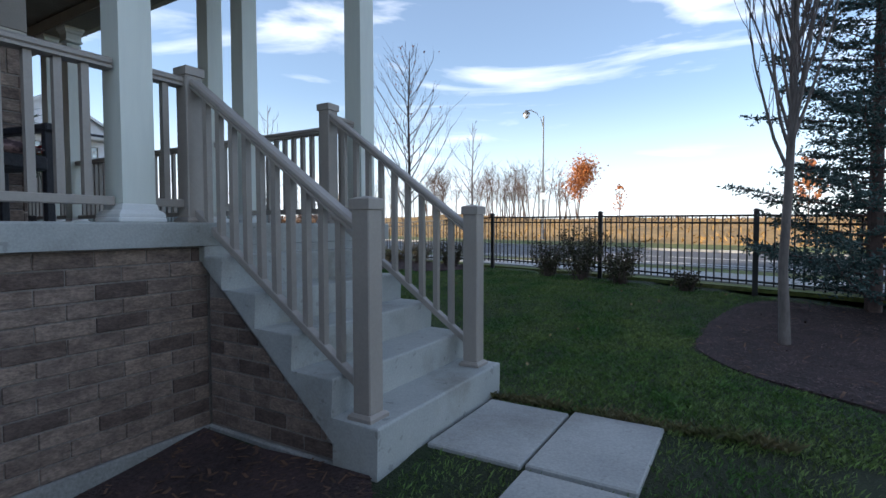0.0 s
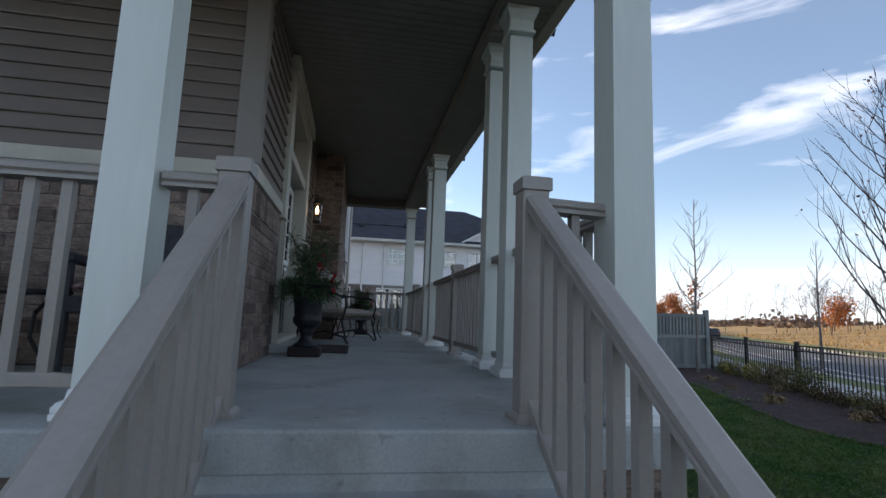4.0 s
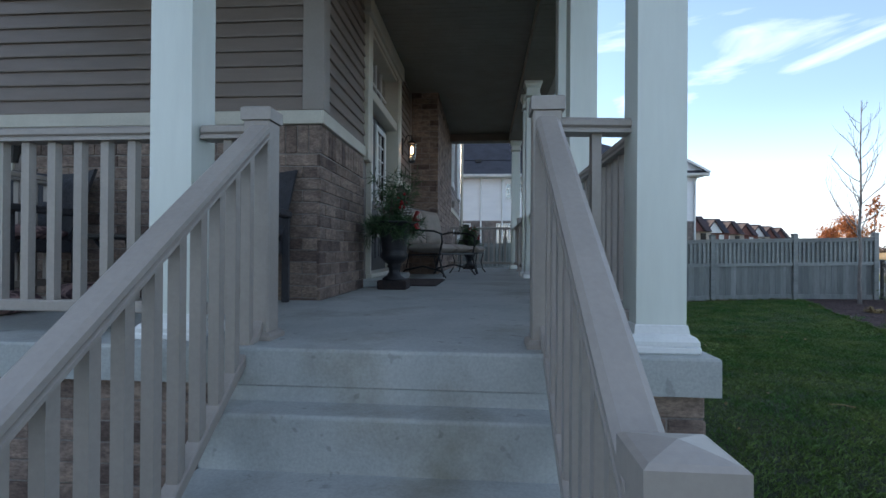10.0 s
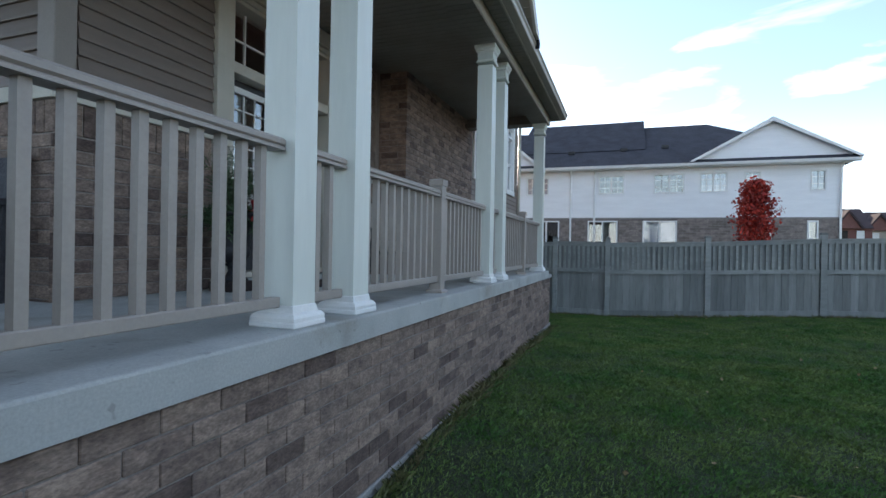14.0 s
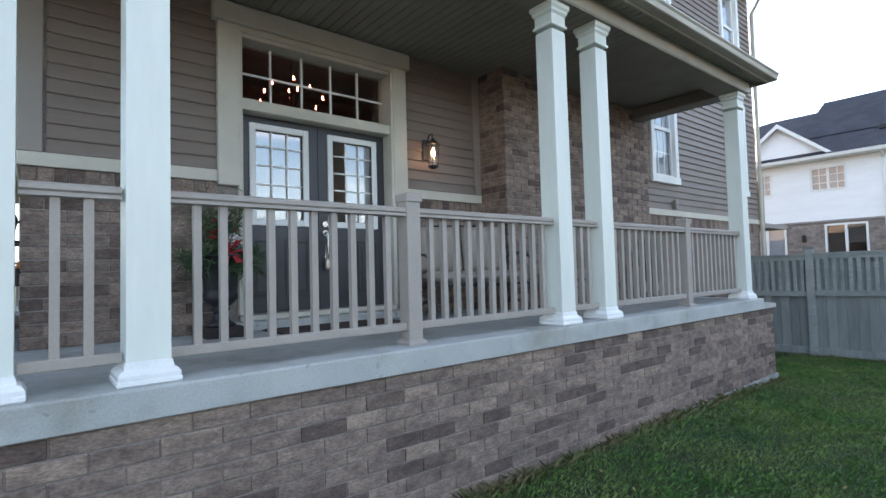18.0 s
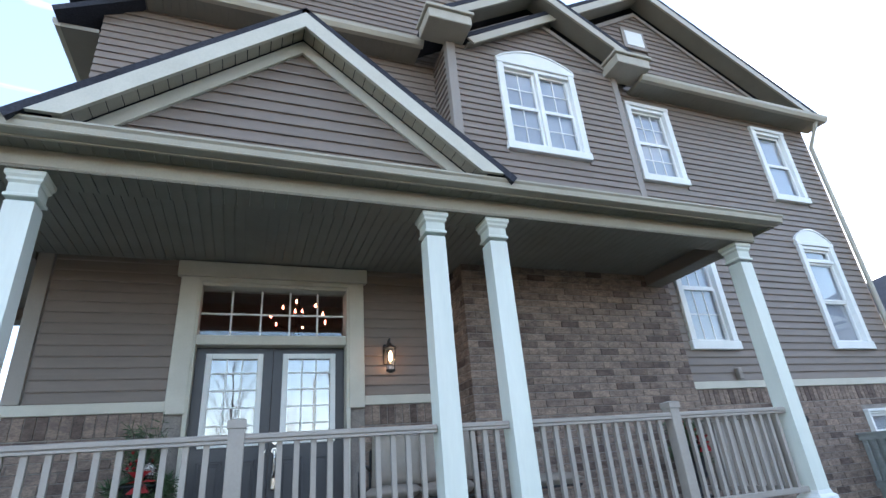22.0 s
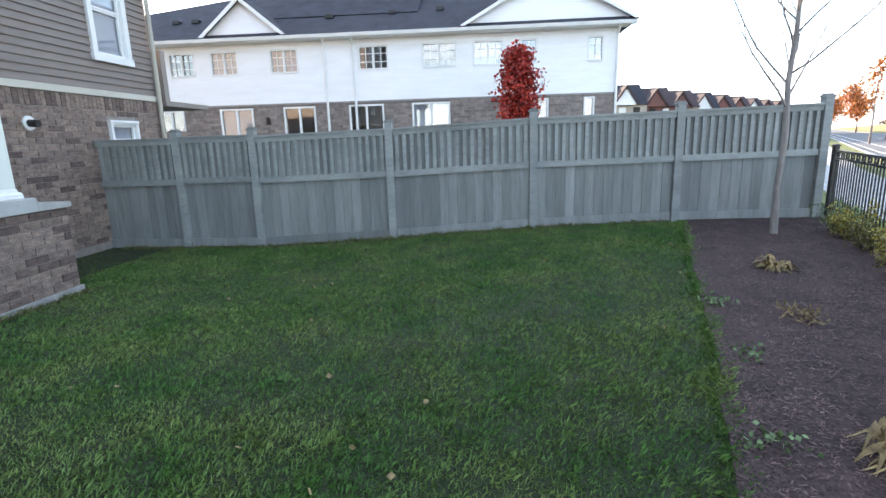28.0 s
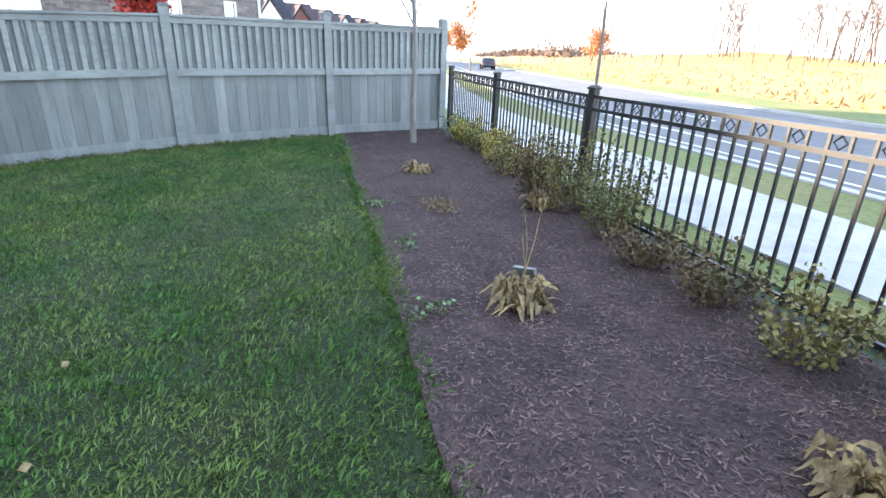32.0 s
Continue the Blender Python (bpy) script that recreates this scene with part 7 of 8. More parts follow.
def blades(x, y, hmin, hmax, wide):
    """Bent blades: two triangles each, in tufts of uneven height."""
    n = len(x)
    z = ground_np(x, y) - 0.004
    tuft = 0.85 + 0.2 * np.sin(x * 7.3 + 2 * np.sin(y * 5.1)) * np.sin(y * 6.7 + 1.5 * np.sin(x * 4.3)) + 0.12 * np.sin(x * 1.9 + y * 1.1)
    h = nrng.uniform(hmin, hmax, n) * np.clip(tuft, 0.45, 1.4)
    a = nrng.uniform(0, 2 * np.pi, n)
    lean = nrng.uniform(0.3, 1.5, n) * h
    w = wide * nrng.uniform(0.7, 1.3, n)
    b = a + np.pi / 2 + nrng.normal(0, 0.4, n)
    dx, dy = np.cos(a) * lean, np.sin(a) * lean
    sx, sy = np.cos(b) * w / 2, np.sin(b) * w / 2
    v = np.empty((n, 4, 3))
    v[:, 0] = np.stack([x - sx, y - sy, z], 1)
    v[:, 1] = np.stack([x + sx, y + sy, z], 1)
    v[:, 2] = np.stack([x + dx * 0.35 + sx * 0.9, y + dy * 0.35 + sy * 0.9, z + h * 0.62], 1)
    v[:, 3] = np.stack([x + dx, y + dy, z + h], 1)
    i = np.arange(n)[:, None] * 4
    return v.reshape(-1, 3), np.concatenate([i + [0, 1, 2], i + [0, 2, 3]])


gx, gy = [], []
for n, q in ((100000, (-9, 12.8, -9.8, 4.7)), (430000, (-4, 12.8, -8, 0.6)), (26000, (-3.3, -0.2, -2.5, 2.6))):
    a, b = lawn_points(n, *q)
    gx.append(a)
    gy.append(b)
a, b = lawn_points(330000, -2, 11.5, -6.8, 0)
k = nrng.random(len(a)) < np.exp(-((a - 5.2) / 3.2) ** 2 - ((b + 3.0) / 2.2) ** 2)
gx, gy = np.concatenate(gx + [a[k]]), np.concatenate(gy + [b[k]])
v, f = blades(gx, gy, 0.018, 0.04, 0.005)
tagged(new("lawn_grass", cloud_mesh("lawn_grass", v, f, GRASS)), "short green lawn grass in shade", "grass", kind="stuff")
# longer unmown grass along the wall, the fences and the slabs
ex = np.concatenate([nrng.uniform(0, 9.9, 2600), nrng.uniform(-3.1, -1.3, 900), 12.36 - nrng.uniform(0, 0.1, 1500)])
ey = np.concatenate([-0.02 - np.abs(nrng.normal(0, 0.05, 2600)), 0.56 - np.abs(nrng.normal(0, 0.03, 900)), nrng.uniform(-7.3, 1.4, 1500)])
ex[3500:] -= (ey[3500:] - 1.6) * 0.0126
v, f = blades(ex, ey, 0.04, 0.1, 0.006)
tagged(new("edge_grass", cloud_mesh("edge_grass", v, f, M("edge_blades", (0.09, 0.12, 0.03), (0.16, 0.13, 0.06), 2.0, 0.7, 0.0, 14, "island", 0.4))), "longer straggling grass along wall and fence", "grass", kind="stuff")

# ragged grass leaning over the edge of the planting bed
ex, ey = [], []
for (ax, ay), (bx, by) in zip(BED[:7], BED[1:7]):
    n = int(550 * math.hypot(bx - ax, by - ay))
    u = nrng.random(n)
    wv = 0.03 * np.sin(u * 23 + ax * 7) + 0.02 * np.sin(u * 61 + ay * 5)
    ex.append(ax + (bx - ax) * u + nrng.normal(0, 0.02, n))
    ey.append(ay + (by - ay) * u + wv + nrng.normal(0, 0.035, n))
v, f = blades(np.concatenate(ex), np.concatenate(ey), 0.025, 0.06, 0.005)
tagged(new("bed_edge_grass", cloud_mesh("bed_edge_grass", v, f, GRASS)), "ragged grass along the edge of the mulch bed", "grass", kind="stuff")


def chips(name, poly, n, size, material, label, category, lift=0.02):
    xs_, ys_ = [p[0] for p in poly], [p[1] for p in poly]
    x, y = nrng.uniform(min(xs_), max(xs_), n), nrng.uniform(min(ys_), max(ys_), n)
    k = inside(x, y, poly)
    x, y = x[k], y[k]
    n = len(x)
    z = ground_np(x, y) + lift + nrng.uniform(0, 0.012, n)
    a, t = nrng.uniform(0, 2 * np.pi, n), nrng.normal(0, 0.22, n)
    L = size * nrng.uniform(0.4, 1.5, n)
    w = L * nrng.uniform(0.13, 0.32, n)
    ux, uy = np.cos(a), np.sin(a)
    v = np.empty((n, 5, 3))
    for j, (p, q) in enumerate(((-1, -1), (1, -0.7), (0.9, 1), (-0.8, 0.8))):
        v[:, j] = np.stack([x + ux * p * L / 2 - uy * q * w / 2, y + uy * p * L / 2 + ux * q * w / 2, z + t * p * L / 2], 1)
    v[:, 4] = np.stack([x + ux * L * 0.1, y + uy * L * 0.1, z + w * 0.3], 1)
    i = np.arange(n)[:, None] * 5
    f = np.concatenate([i + [0, 1, 4], i + [1, 2, 4], i + [2, 3, 4], i + [3, 0, 4]])
    return tagged(new(name, cloud_mesh(name, v.reshape(-1, 3), f, material)), label, category, kind="stuff")


chips("mulch_chips", BED, 150000, 0.024, CHIP, "dark brown shredded bark mulch", "mulch")
chips("mulch_chips", BED2, 34000, 0.03, CHIP, "dark brown shredded bark mulch under trees", "mulch")
LEAFLITTER = M("leaf_litter", (0.16, 0.085, 0.05), (0.09, 0.05, 0.035), 6.0, 0.8, 0.0, 30, "island", 0.5)
chips("leaf_litter", BED3, 1500, 0.06, LEAFLITTER, "dead brown leaves on the soil beside the steps", "leaves")
chips("leaf_litter", BED2, 900, 0.06, LEAFLITTER, "dead brown leaves on the mulch", "leaves", 0.03)
x, y = lawn_points(200, -5, 12.5, -8.5, 0)
litter = [Vector((a, b, ground_z(a, b) + 0.035)) for a, b in zip(x, y)]
foliage("fallen_leaves", litter, 0.036, STRAW, None, 3, 1.9, "", 0.15)
tagged(bpy.data.objects["fallen_leaves"], "scattered pale fallen leaves on the lawn", "leaves", kind="stuff")


def limb(g, rng, p, d, L, r, bend, n=5, sides=5):
    """A branch that curves upward; gives its points."""
    pts = [Vector(p)]
    d = Vector(d).normalized()
    for i in range(n - 1):
        d = (d + Vector((rng.gauss(0, 0.09), rng.gauss(0, 0.09), bend + rng.gauss(0, 0.05)))).normalized()
        pts.append(pts[-1] + d * L / (n - 1))
    g.tube(pts, [max(r * (1 - 0.8 * i / (n - 1)), 0.0018) for i in range(n)], sides, False)
    return pts


def bare_tree(name, label, x, y, h, r, first, count, seed, rise=0.9, reach=0.42, bark=BARK, twig=TWIG, twigs=7, category="tree", z=None, leaves=None, fork=0, leaf_n=0, leaf_size=0.06):
    rng = random.Random(seed)
    z = ground_z(x, y) if z is None else z
    t = thing(name, label, category, (x, y, z))
    g = Geo()
    pts = [Vector((x, y, z - 0.05))]
    for i in range(1, 9):
        pts.append(Vector((x + rng.gauss(0, 0.006) * h * 0.4, y + rng.gauss(0, 0.006) * h * 0.4, z + h * i / 8)))
    g.tube(pts, [r * (1.25 if i == 0 else 1) * (1 - 0.9 * (i / 8) ** 1.3) + 0.002 for i in range(9)], 9, False)
    part("trunk", g, bark, t, smooth=True)
    tips = []
    for i in range(count):
        g, gt = Geo(), Geo()
        f = first + (0.97 - first) * (i + 0.3 * rng.random()) / count
        q = f * 8
        p = pts[int(q)].lerp(pts[min(int(q) + 1, 8)], q % 1)
        w = i * 2.4 + rng.uniform(-0.4, 0.4)
        L = h * reach * (1.05 - f) ** 0.7 * rng.uniform(0.75, 1.15)
        br = limb(g, rng, p, (math.cos(w), math.sin(w), rise * rng.uniform(0.7, 1.3)), L, r * 0.42 * (1.05 - f) + 0.004, 0.13, 6, 5)
        for k in range(twigs):
            s = 1 + 4 * (k + rng.random()) / twigs
            a = br[int(s)].lerp(br[min(int(s) + 1, 5)], s % 1)
            d = (br[-1] - br[0]).normalized() + Vector((rng.gauss(0, 0.5), rng.gauss(0, 0.5), rng.uniform(0.1, 0.6)))
            tw = limb(gt, rng, a, d, L * rng.uniform(0.18, 0.42), 0.0045, 0.1, 4, 3)
            tips += tw[1:]
        part("twig_spray", gt, twig, part("branch", g, bark, t))
    if leaves:
        foliage("leaves", [rng.choice(tips) + Vector((rng.gauss(0, 0.06), rng.gauss(0, 0.06), rng.gauss(0, 0.06))) for i in range(leaf_n)], leaf_size, leaves, t, seed, 1.8, "autumn leaves", 0.6)
    return t


bare_tree("young_tree", "slim bare young tree in the mulch by the fence corner", 11.32, -8.3, 5.0, 0.04, 0.28, 24, 21, 0.75, 0.36, bark=M("pale_bark", (0.3, 0.27, 0.25), (0.2, 0.175, 0.16), 9.0, 0.9, 0.4, 40, stretch=(1, 1, 0.3)))
bare_tree("young_tree", "bare young tree with reddish twigs in the mulch bed", 3.55, -5.52, 4.75, 0.042, 0.25, 34, 22, 0.95, 0.5, twigs=9, leaves=M("last_leaves", (0.42, 0.2, 0.14), (0.3, 0.14, 0.1), 3.0, 0.7, 0.0, 30, "island", 0.4), leaf_n=60, leaf_size=0.05)
bare_tree("upright_tree", "bare upright tree with close steep branches in mulch", -3.17, -2.02, 6.0, 0.042, 0.27, 64, 23, 3.4, 0.4, twigs=12, leaves=LEAFLITTER, leaf_n=50, leaf_size=0.05)
bare_tree("street_tree", "slim bare street tree on the grass verge", 5.4, -12.1, 4.5, 0.045, 0.35, 18, 24, 1.2, 0.36, z=STREET)
bare_tree("street_tree", "slim bare street tree beside the curving road", 15.4, -16.6, 4.9, 0.05, 0.4, 16, 31, 1.3, 0.34, z=STREET)
bare_tree("street_tree", "thin young street tree with a few red leaves", 51.2, -37.2, 6.8, 0.09, 0.35, 16, 25, 1.1, 0.34, z=STREET, leaves=RUSSET, leaf_n=260, leaf_size=0.25)
bare_tree("street_tree", "young street tree with thin orange leaves", -6.5, -39.5, 5.2, 0.06, 0.3, 18, 26, 1.0, 0.42, z=0.3, leaves=M("orange_leaves", (0.6, 0.26, 0.1), (0.45, 0.18, 0.07), 2.0, 0.7, 0.0, 30, "island", 0.4), leaf_n=700, leaf_size=0.2)
bare_tree("street_tree", "thin young street tree with a few orange leaves", 6.3, -40.5, 4.2, 0.045, 0.3, 14, 27, 1.3, 0.36, z=0.3, leaves=RUSSET, leaf_n=90, leaf_size=0.18)


def spruce(x, y, h, seed):
    rng = random.Random(seed)
    z = ground_z(x, y)
    t = thing("spruce", "tall dark blue-green spruce with drooping boughs in mulch", "tree", (x, y, z))
    part("trunk", Geo().tube([(x, y, z - 0.05), (x + 0.02, y, z + h * 0.5), (x, y, z + h)], [0.085, 0.045, 0.006], 8), TWIG, t)
    g, pts = Geo(), []
    k, lev = 0, 0.22
    while lev < h - 0.1:
        R = (h - lev) * 0.21 + 0.1
        for j in range(7):
            w = k * 2.4 + rng.uniform(-0.35, 0.35)
            k += 1
            L = R * rng.uniform(0.6, 1.18)
            out = Vector((math.cos(w), math.sin(w), 0))
            br = limb(g, rng, (x, y, z + lev + rng.uniform(-0.1, 0.1)), (out.x, out.y, 0.1 if lev < h * 0.5 else 0.4), L, 0.009 * (0.3 + R), 0.05, 6, 4)
            n = int(8 + L * 16)
            for m_ in range(n):
                s = 0.6 + 4.3 * (m_ + rng.random()) / n
                a = br[int(s)].lerp(br[min(int(s) + 1, 5)], s % 1)
                side = Vector((-out.y, out.x, 0)) * (1 if m_ % 2 else -1)
                d = (out * rng.uniform(0.5, 1.0) + side * rng.uniform(0.5, 1.0) + Vector((0, 0, rng.uniform(-0.3, 0.35)))).normalized()
                l2 = (L * 0.28 * (1.2 - s / 6) + 0.06) * rng.uniform(0.7, 1.2)
                n2 = int(5 + l2 * 34)
                pts += [a + d * l2 * q / n2 for q in range(n2)]
        lev += 0.2 + 0.03 * rng.random()
    tagged(part("bough_wood", g, TWIG, t), kind="stuff")
    foliage("needles", pts, 0.055, SPRUCE, t, seed, 5.0, "dark blue-green needles", 0.6)


spruce(-4.1, -3.75, 6.9, 31)

red = thing("red_tree", "small conical tree in bright red autumn leaf", "tree", (20.0, -5.6, 0.0))
rrng = random.Random(41)
part("trunk", Geo().tube([(20, -5.6, -0.1), (20.03, -5.58, 1.5), (20, -5.6, 3.7)], [0.07, 0.05, 0.012], 7), BARK, red)
g, pts = Geo(), []
for i in range(60):
    f = (i + rrng.random()) / 60
    zz = 0.9 + 2.9 * f
    w_ = i * 2.4
    L = (1.02 * math.sin(math.pi * min(1, 0.18 + 0.8 * f)) ** 0.8 + 0.08) * rrng.uniform(0.65, 1.1)
    br = limb(g, rrng, (20, -5.6, zz), (math.cos(w_), math.sin(w_), 0.8), L, 0.014, 0.1, 5, 4)
    for m_ in range(90):
        s = 1 + 3 * rrng.random()
        p = br[int(s)].lerp(br[min(int(s) + 1, 4)], s % 1)
        pts.append(p + Vector((rrng.gauss(0, 0.1), rrng.gauss(0, 0.1), rrng.gauss(0, 0.1))))
tagged(part("branch_wood", g, TWIG, red), kind="stuff")
foliage("leaves", pts, 0.085, REDLEAF, red, 41, 1.5, "bright red leaves", 0.5)


def shrub(x, y, w, h, n, leaf, size, seed, label, stems=24, aspect=1.8):
    rng = random.Random(seed)
    z = ground_z(x, y)
    t = thing("shrub", label, "shrub", (x, y, z), group="fence shrubs")
    g, pts = Geo(), []
    for i in range(stems):
        a = rng.uniform(0, 2 * math.pi)
        o = rng.uniform(0, 0.25) * w
        L = h * rng.uniform(0.55, 1.1)
        br = limb(g, rng, (x + o * math.cos(a), y + o * math.sin(a), z), (math.cos(a) * w / h * rng.uniform(0.1, 0.75), math.sin(a) * w / h * rng.uniform(0.1, 0.75), 1), L, 0.005, 0.03, 5, 3)
        for k in range(n // stems):
            s = 0.6 + 3.4 * rng.random() ** 0.7
            p = br[int(s)].lerp(br[min(int(s) + 1, 4)], s % 1)
            pts.append(p + Vector((rng.gauss(0, 0.035), rng.gauss(0, 0.035), rng.gauss(0, 0.025))))
    tagged(part("stem_spray", g, TWIG, t), kind="stuff")
    tagged(foliage("leaf_mass", pts, size, leaf, t, seed, aspect, "", 0.6), kind="stuff")


YELLOW = M("yellow_leaves", (0.42, 0.34, 0.05), (0.28, 0.25, 0.05), 5.0, 0.7, 0.0, 30, "island", 0.4)
RUSTSHRUB = M("rust_shrub", (0.16, 0.095, 0.04), (0.1, 0.085, 0.03), 4.0, 0.7, 0.0, 30, "island", 0.5)
DARKTUFT = M("dark_shrub", (0.05, 0.055, 0.028), (0.09, 0.075, 0.04), 3.0, 0.8, 0.0, 30, "island", 0.5)
SH = ((11.34, -9.02, 0.5, 0.55, GREENLEAF, "low green shrub in the fence corner"), (10.88, -8.84, 0.5, 0.6, YELLOW, "small yellow-leaved shrub by the black fence"), (10.32, -8.66, 0.5, 0.5, SHRUB, "low olive shrub by the black fence"),
      (9.72, -8.44, 0.55, 0.65, YELLOW, "yellow-leaved shrub by the black fence"), (9.11, -8.16, 0.55, 0.6, SHRUB, "olive shrub by the black fence"), (8.26, -7.88, 0.6, 0.85, RUSTSHRUB, "rust and olive shrub beside a fence post"),
      (7.67, -7.75, 0.6, 0.95, SHRUB, "tall olive shrub growing through the black fence"), (7.07, -7.56, 0.6, 0.8, SHRUB, "olive shrub growing through the black fence"), (6.56, -7.31, 0.5, 0.42, RUSTSHRUB, "low rust-brown shrub by the black fence"),
      (6.04, -7.22, 0.55, 0.5, RUSTSHRUB, "low rust-brown shrub by the black fence"), (5.47, -7.02, 0.55, 0.5, SHRUB, "low olive-brown shrub by the black fence"), (4.85, -6.82, 0.6, 0.5, RUSTSHRUB, "low rust-brown shrub by the black fence"),
      (4.06, -6.72, 0.6, 0.7, DARKTUFT, "dark leafless shrub by the black fence"), (2.90, -6.25, 0.7, 0.8, DARKTUFT, "dark twiggy shrub by the black fence"), (0.35, -5.45, 0.6, 0.85, DARKTUFT, "tall dark twiggy clump by the black fence"),
      (-0.35, -5.2, 0.8, 1.2, DARKTUFT, "dark twiggy clump by the black fence"), (-1.05, -4.95, 0.65, 0.85, DARKTUFT, "low dark clump by the black fence"), (-2.10, -4.55, 0.4, 0.4, DARKTUFT, "low dark clump by the black fence"))
for i, (x, y, w_, h, leaf, lab) in enumerate(SH):
    shrub(x, y - (0.12 if x > 5 else 0), w_ * 0.9, h * 0.78, int(1150 * w_ * h * 2.4) + 150, leaf, 0.025 if leaf is not DARKTUFT else 0.05, 50 + i, lab, 26 if leaf is not DARKTUFT else 60, 1.6 if leaf is not DARKTUFT else 4.0)


def hosta(x, y, s, seed, stalks, label):
    """A collapsed clump of long folded leaves, with dry flower stalks."""
    rng = random.Random(seed)
    z = ground_z(x, y) + 0.02
    t = thing("faded_plant", label, "plant", (x, y, z), group="faded plants")
    g = Geo()
    for i in range(int(170 * s)):
        a = rng.uniform(0, 2 * math.pi)
        L, w = rng.uniform(0.06, 0.2) * s, rng.uniform(0.007, 0.024)
        d, sd = Vector((math.cos(a), math.sin(a), 0)), Vector((-math.sin(a), math.cos(a), rng.uniform(-1.2, 1.2))).normalized()
        o = Vector((x, y, z)) + d * rng.uniform(-0.1, 0.1) + sd * rng.uniform(-0.13, 0.13) * s
        top = rng.uniform(0.005, 0.12) * s
        rows = []
        for k in range(6):
            u = k / 5
            c = o + d * L * u + Vector((0, 0, top * math.sin(math.pi * min(1, u * 0.95 + 0.08)) + rng.uniform(0, 0.012)))
            ww = w * math.sin(math.pi * min(0.97, u + 0.06)) ** 0.7
            rows += [c - sd * ww, c - Vector((0, 0, 0.4 * ww)), c + sd * ww]
        g.add(rows, [(3 * k + j, 3 * k + j + 1, 3 * k + j + 4, 3 * k + j + 3) for k in range(5) for j in range(2)])
    part("leaves", g, STRAW, t, "withered straw-yellow leaves")
    for i in range(stalks):
        gs = Geo()
        limb(gs, rng, (x + rng.uniform(-0.05, 0.05), y + rng.uniform(-0.05, 0.05), z), (rng.gauss(0, 0.12), rng.gauss(0, 0.12), 1), rng.uniform(0.3, 0.62), 0.006, 0.0, 6, 5)
        part("dry_stalk", gs, STRAW, t)


hosta(6.57, -6.36, 0.95, 61, 3, "withered straw-coloured plant with dry stalks in the mulch")
hosta(9.65, -7.42, 0.7, 62, 0, "small withered straw-coloured plant in the mulch")
hosta(7.96, -7.73, 0.8, 63, 3, "withered plant with tall dry stalks beside the shrubs")
hosta(4.97, -6.43, 0.8, 64, 0, "withered straw-coloured plant in the mulch")
g = Geo().hexa([(6.70, -6.58, 0.13), (6.84, -6.51, 0.13), (6.72, -6.62, 0.13), (6.86, -6.55, 0.13), (6.67, -6.53, 0.25), (6.78, -6.46, 0.24), (6.68, -6.56, 0.25), (6.80, -6.49, 0.24)])
solid("flat_stone", g, FENCE, "flat grey stone leaning behind the withered plant", "stone")
for i, (x, y, n, leaf, lab) in enumerate(((8.30, -6.91, 90, STRAW, "small tuft of yellowing grass in the mulch"), (8.65, -6.44, 60, GREENLEAF, "green weeds at the lawn edge"), (6.71, -5.86, 60, GREENLEAF, "green weeds at the lawn edge"), (7.66, -6.24, 36, GREENLEAF, "green weeds in the mulch"))):
    rng = random.Random(70 + i)
    z = ground_z(x, y) + 0.03
    ob = foliage("weed_tuft", [Vector((x + rng.gauss(0, 0.06), y + rng.gauss(0, 0.06), z + rng.uniform(0, 0.05))) for k in range(n)], 0.07 if i == 0 else 0.03, leaf, None, i, 7.0 if i == 0 else 1.8, lab, 1.2)
    tagged(ob, lab, "weeds", kind="stuff")
for i, (x, y, a, L) in enumerate(((2.2, -0.75, 20, 0.32), (1.0, -0.9, -35, 0.3), (3.0, -2.4, 70, 0.2))):
    c, s = math.cos(radians(a)) * L / 2, math.sin(radians(a)) * L / 2
    z = ground_z(x, y) + 0.04
    solid("fallen_twig", Geo().tube([(x - c, y - s, z), (x - c * 0.2, y - s * 0.1, z + 0.012), (x + c, y + s, z + 0.004)], [0.006, 0.005, 0.003], 5), STRAW, "dry fallen twig lying on the lawn", "twig", group="fallen twigs")

# ---- street furniture and the far field ----
def street_lamp(x, y, ax, ay, label):
    t = thing("street_lamp", label, "street lamp", (x, y, STREET))
    part("base", Geo().lathe([(0.19, 0), (0.19, 0.1), (0.13, 0.16), (0.11, 0.7), (0.09, 0.75)], x, y, STREET, 12), GALV, t)
    part("pole", Geo().tube([(x, y, STREET + 0.7), (x, y, STREET + 7.7)], [0.055, 0.04], 10), GALV, t)
    L = 1.05
    part("arm", Geo().tube([(x, y, 7.05), (x + ax * 0.12 * L, y + ay * 0.12 * L, 7.55), (x + ax * 0.4 * L, y + ay * 0.4 * L, 8.0), (x + ax * 0.75 * L, y + ay * 0.75 * L, 8.2), (x + ax * L, y + ay * L, 8.17)], 0.03, 7), GALV, t)
    part("lantern", Geo().lathe([(0.05, 0.12), (0.1, 0.05), (0.22, -0.06), (0.24, -0.12), (0.2, -0.13)], x + ax * L, y + ay * L, 8.1, 14), GALV, t, "dark bell-shaped lantern hood")
    part("globe", Geo().lathe([(0.19, -0.135), (0.17, -0.28), (0.09, -0.38), (0.02, -0.4)], x + ax * L, y + ay * L, 8.1, 14), PALEGLASS, t, "pale glass globe", smooth=True)
    part("sign_plate", Geo().cbox(x - 0.16, x + 0.16, y + 0.08, y + 0.09, 2.7, 3.1, 0.003), WHITE, t, "small white sign plate")


GALV = M("galvanised_pole", (0.16, 0.165, 0.17), (0.12, 0.125, 0.13), 4.0, 0.5, 0.1, 30, metal=0.3)
street_lamp(8.0, -26.5, 0.97, 0.24, "tall grey street lamp with a curved arm and bell lantern")


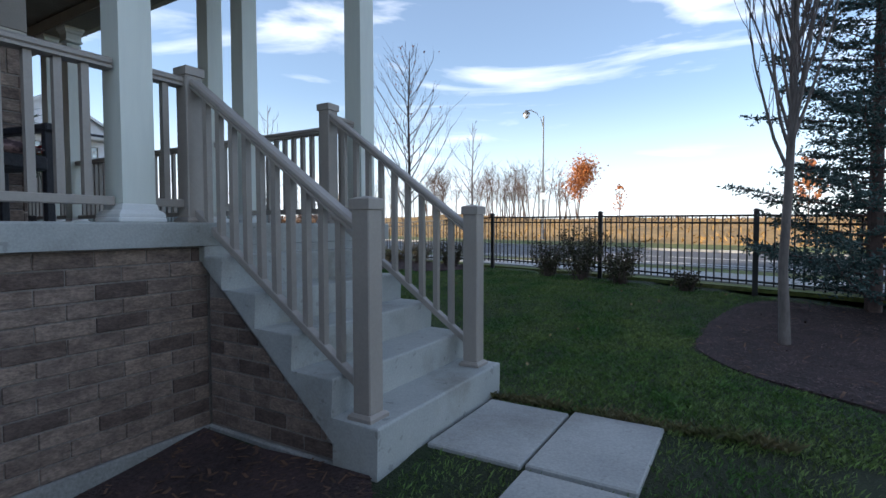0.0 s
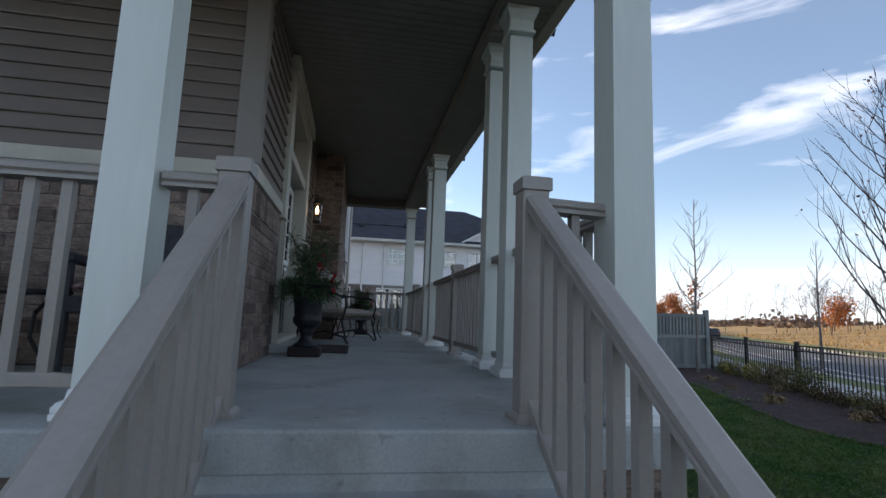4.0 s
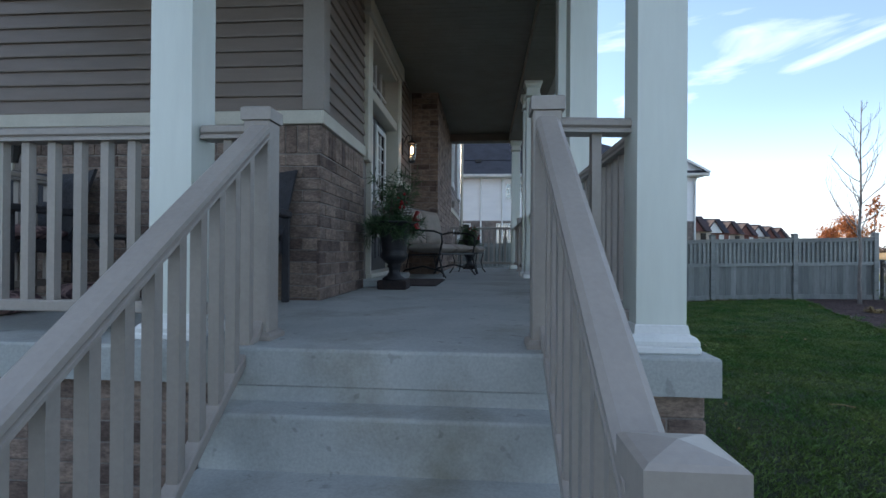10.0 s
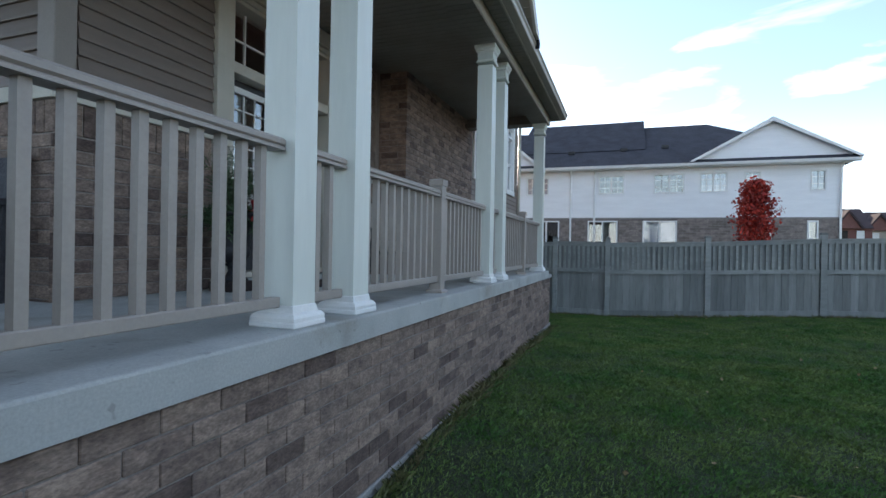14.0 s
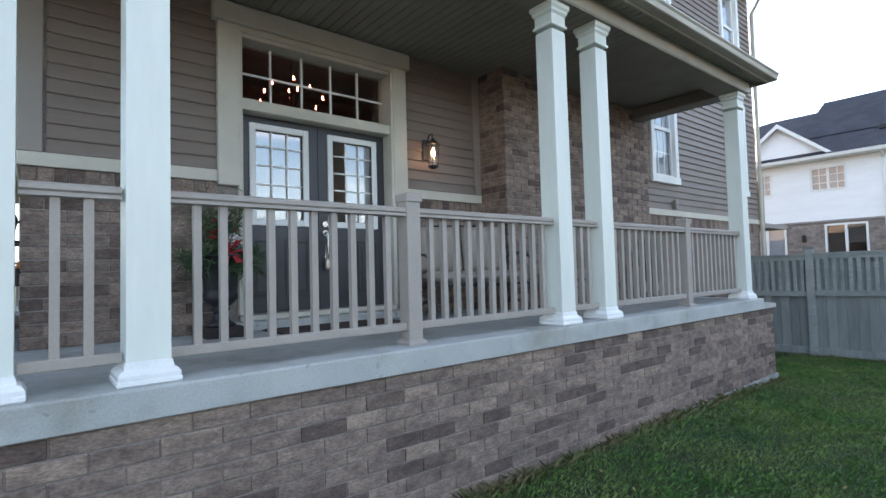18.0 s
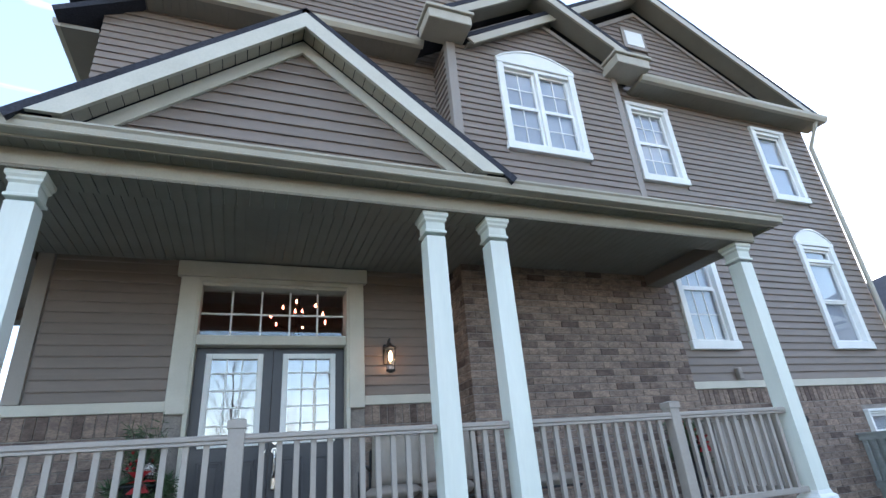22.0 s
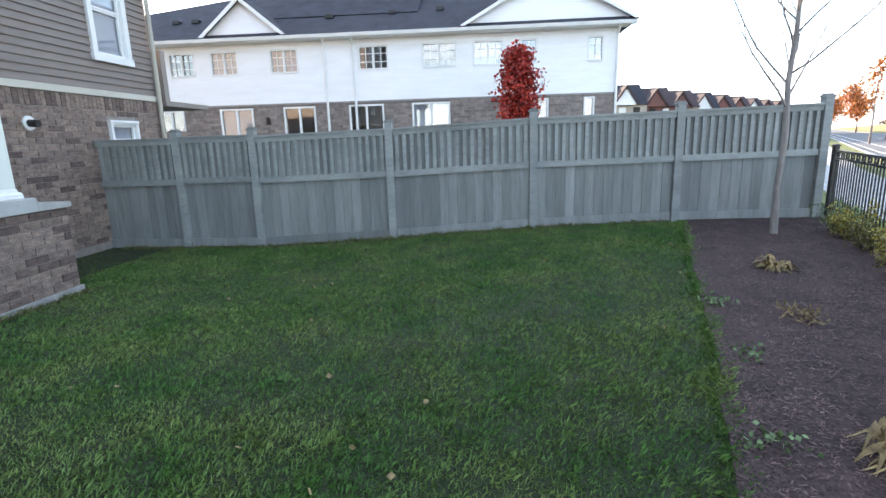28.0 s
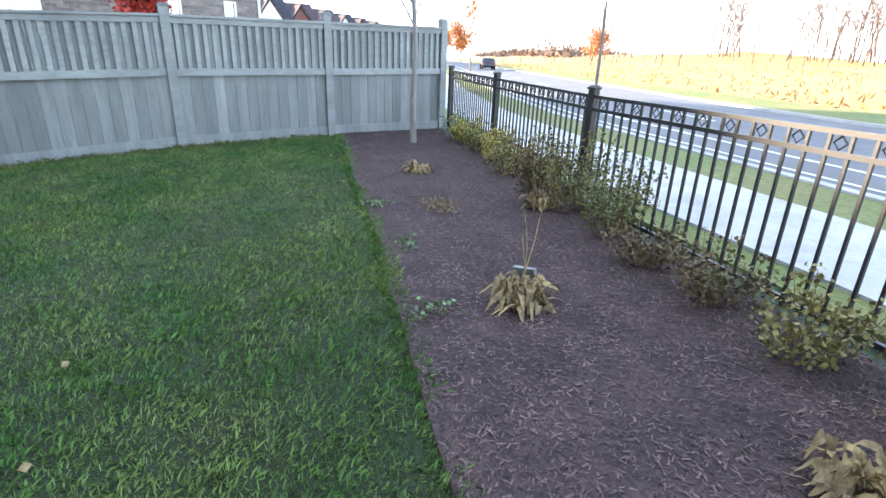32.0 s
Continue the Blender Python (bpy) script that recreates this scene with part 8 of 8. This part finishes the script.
def far_tree(g, rng, x, y, z, h, thick=1.0):
    p = Vector((x, y, z - 0.3))
    pts = limb(g, rng, p, (rng.gauss(0, 0.04), rng.gauss(0, 0.04), 1), h, 0.012 * h * thick, 0.02, 7, 5)
    tips = []
    for i in range(rng.randint(16, 22)):
        s = 2.2 + 3.8 * rng.random()
        a = pts[int(s)].lerp(pts[min(int(s) + 1, 6)], s % 1)
        w = rng.uniform(0, 2 * math.pi)
        br = limb(g, rng, a, (math.cos(w), math.sin(w), rng.uniform(0.3, 1.1)), h * rng.uniform(0.14, 0.3), 0.0032 * h * thick, 0.1, 4, 3)
        for k in range(4):
            b = br[1 + k % 3]
            tw = limb(g, rng, b, (br[-1] - br[0]).normalized() + Vector((rng.gauss(0, 0.6), rng.gauss(0, 0.6), 0.3)), h * rng.uniform(0.06, 0.13), 0.0024 * h * thick, 0.05, 3, 3)
            tips += tw
    return tips


def field_at(x, y):
    best = min(((Vector((x, y)) - a - (b - a) * max(0, min(1, (Vector((x, y)) - a).dot(b - a) / (b - a).length_squared))).length) for a, b in zip(map(Vector, BFENCE), map(Vector, BFENCE[1:])))
    return field_z(Vector((x, y)), best)


frng = random.Random(90)
g = Geo()
for i in range(100):
    X = frng.choice((frng.uniform(19, 32), frng.uniform(12, 50), frng.uniform(12, 21)))
    s = frng.uniform(1.95, 2.6)
    x, y = -2.4 + s * (X + 2.4), 2.4 - s * 52.4
    far_tree(g, frng, x, y, field_at(x, y), frng.uniform(8.5, 12.5))
tagged(new("far_wood", g.mesh("far_wood", FARBARK)), "bare grey-brown trees along the far side of the field", "trees", kind="stuff")
g = Geo()
for i in range(34):
    X = frng.uniform(22, 62)
    s = frng.uniform(1.3, 2.4)
    x, y = 4.5 + s * (X - 4.5), -4.6 - s * 45.4
    far_tree(g, frng, x, y, field_at(x, y), frng.uniform(7, 11), 0.55)
tagged(new("far_saplings", g.mesh("far_saplings", FARBARK)), "thin bare trees standing in the golden field", "trees", kind="stuff")
for X, s, h, lab, n, eye in ((12.6, 2.0, 10.5, "tall tree with rust-red leaves beside the bare trees", 900, (-2.4, 2.4)), (72, 1.9, 9, "orange-leaved tree beside the far street", 1200, (4.5, -4.6)), (78, 1.95, 8, "orange-leaved tree beside the far street", 1100, (4.5, -4.6)), (46, 1.7, 5, "small yellow-leaved tree in the field", 500, (-2.4, 2.4))):
    x, y = eye[0] + s * (X - eye[0]), eye[1] + s * (-50 - eye[1])
    z = field_at(x, y)
    t = thing("autumn_tree", lab, "tree", (x, y, z - 0.3))
    g = Geo()
    tips = far_tree(g, frng, x, y, z, h, 1.5)
    part("trunk", g, FARBARK, t)
    foliage("leaves", [frng.choice(tips) + Vector((frng.gauss(0, 1.0), frng.gauss(0, 1.0), frng.gauss(0, 0.9))) for i in range(n * 3)], 0.34, RUSSET, t, 91, 1.6, "rust-orange leaves", 0.5)
# woods at the horizon
pts = []
for i in range(5200):
    u = frng.random()
    a = frng.random()
    x, y = 150 + 330 * u, -150 - 190 * u - 40 * a
    top = 5 + 4 * noise.noise((u * 40, 0.3, a)) + 2 * noise.noise((u * 130, 0.7, 1))
    pts.append(Vector((x, y, 1.5 + top * frng.random() ** 0.8)))
for i in range(4200):
    u = frng.random()
    x, y = 60 - 330 * u, -260 - 60 * frng.random()
    pts.append(Vector((x, y, 1.0 + (3.0 + 2.5 * noise.noise((u * 60, 0.9, 2))) * frng.random())))
foliage("horizon_wood", pts, 1.6, M("far_scrub", (0.2, 0.13, 0.09), (0.13, 0.095, 0.08), 0.05, 0.95, 0.0, 2, "island", 0.4), None, 92, 1.6, "", 0.7)
tagged(bpy.data.objects["horizon_wood"], "low brown woods along the horizon", "woods", kind="stuff")
# tussocks in the dry field
pts = []
for i in range(9000):
    o = 14.6 + 60 * frng.random() ** 1.6
    u = frng.uniform(-30, 90)
    x, y = u - 0.35 * o, float(fence_y(u)) - 0.95 * o
    pts.append(Vector((x, y, field_at(x, y) + 0.05)))
foliage("field_tussocks", pts, 0.4, DRYGRASS, None, 93, 9.0, "", 1.6)
tagged(bpy.data.objects["field_tussocks"], "tussocks of dry golden grass in the field", "grass", kind="stuff")
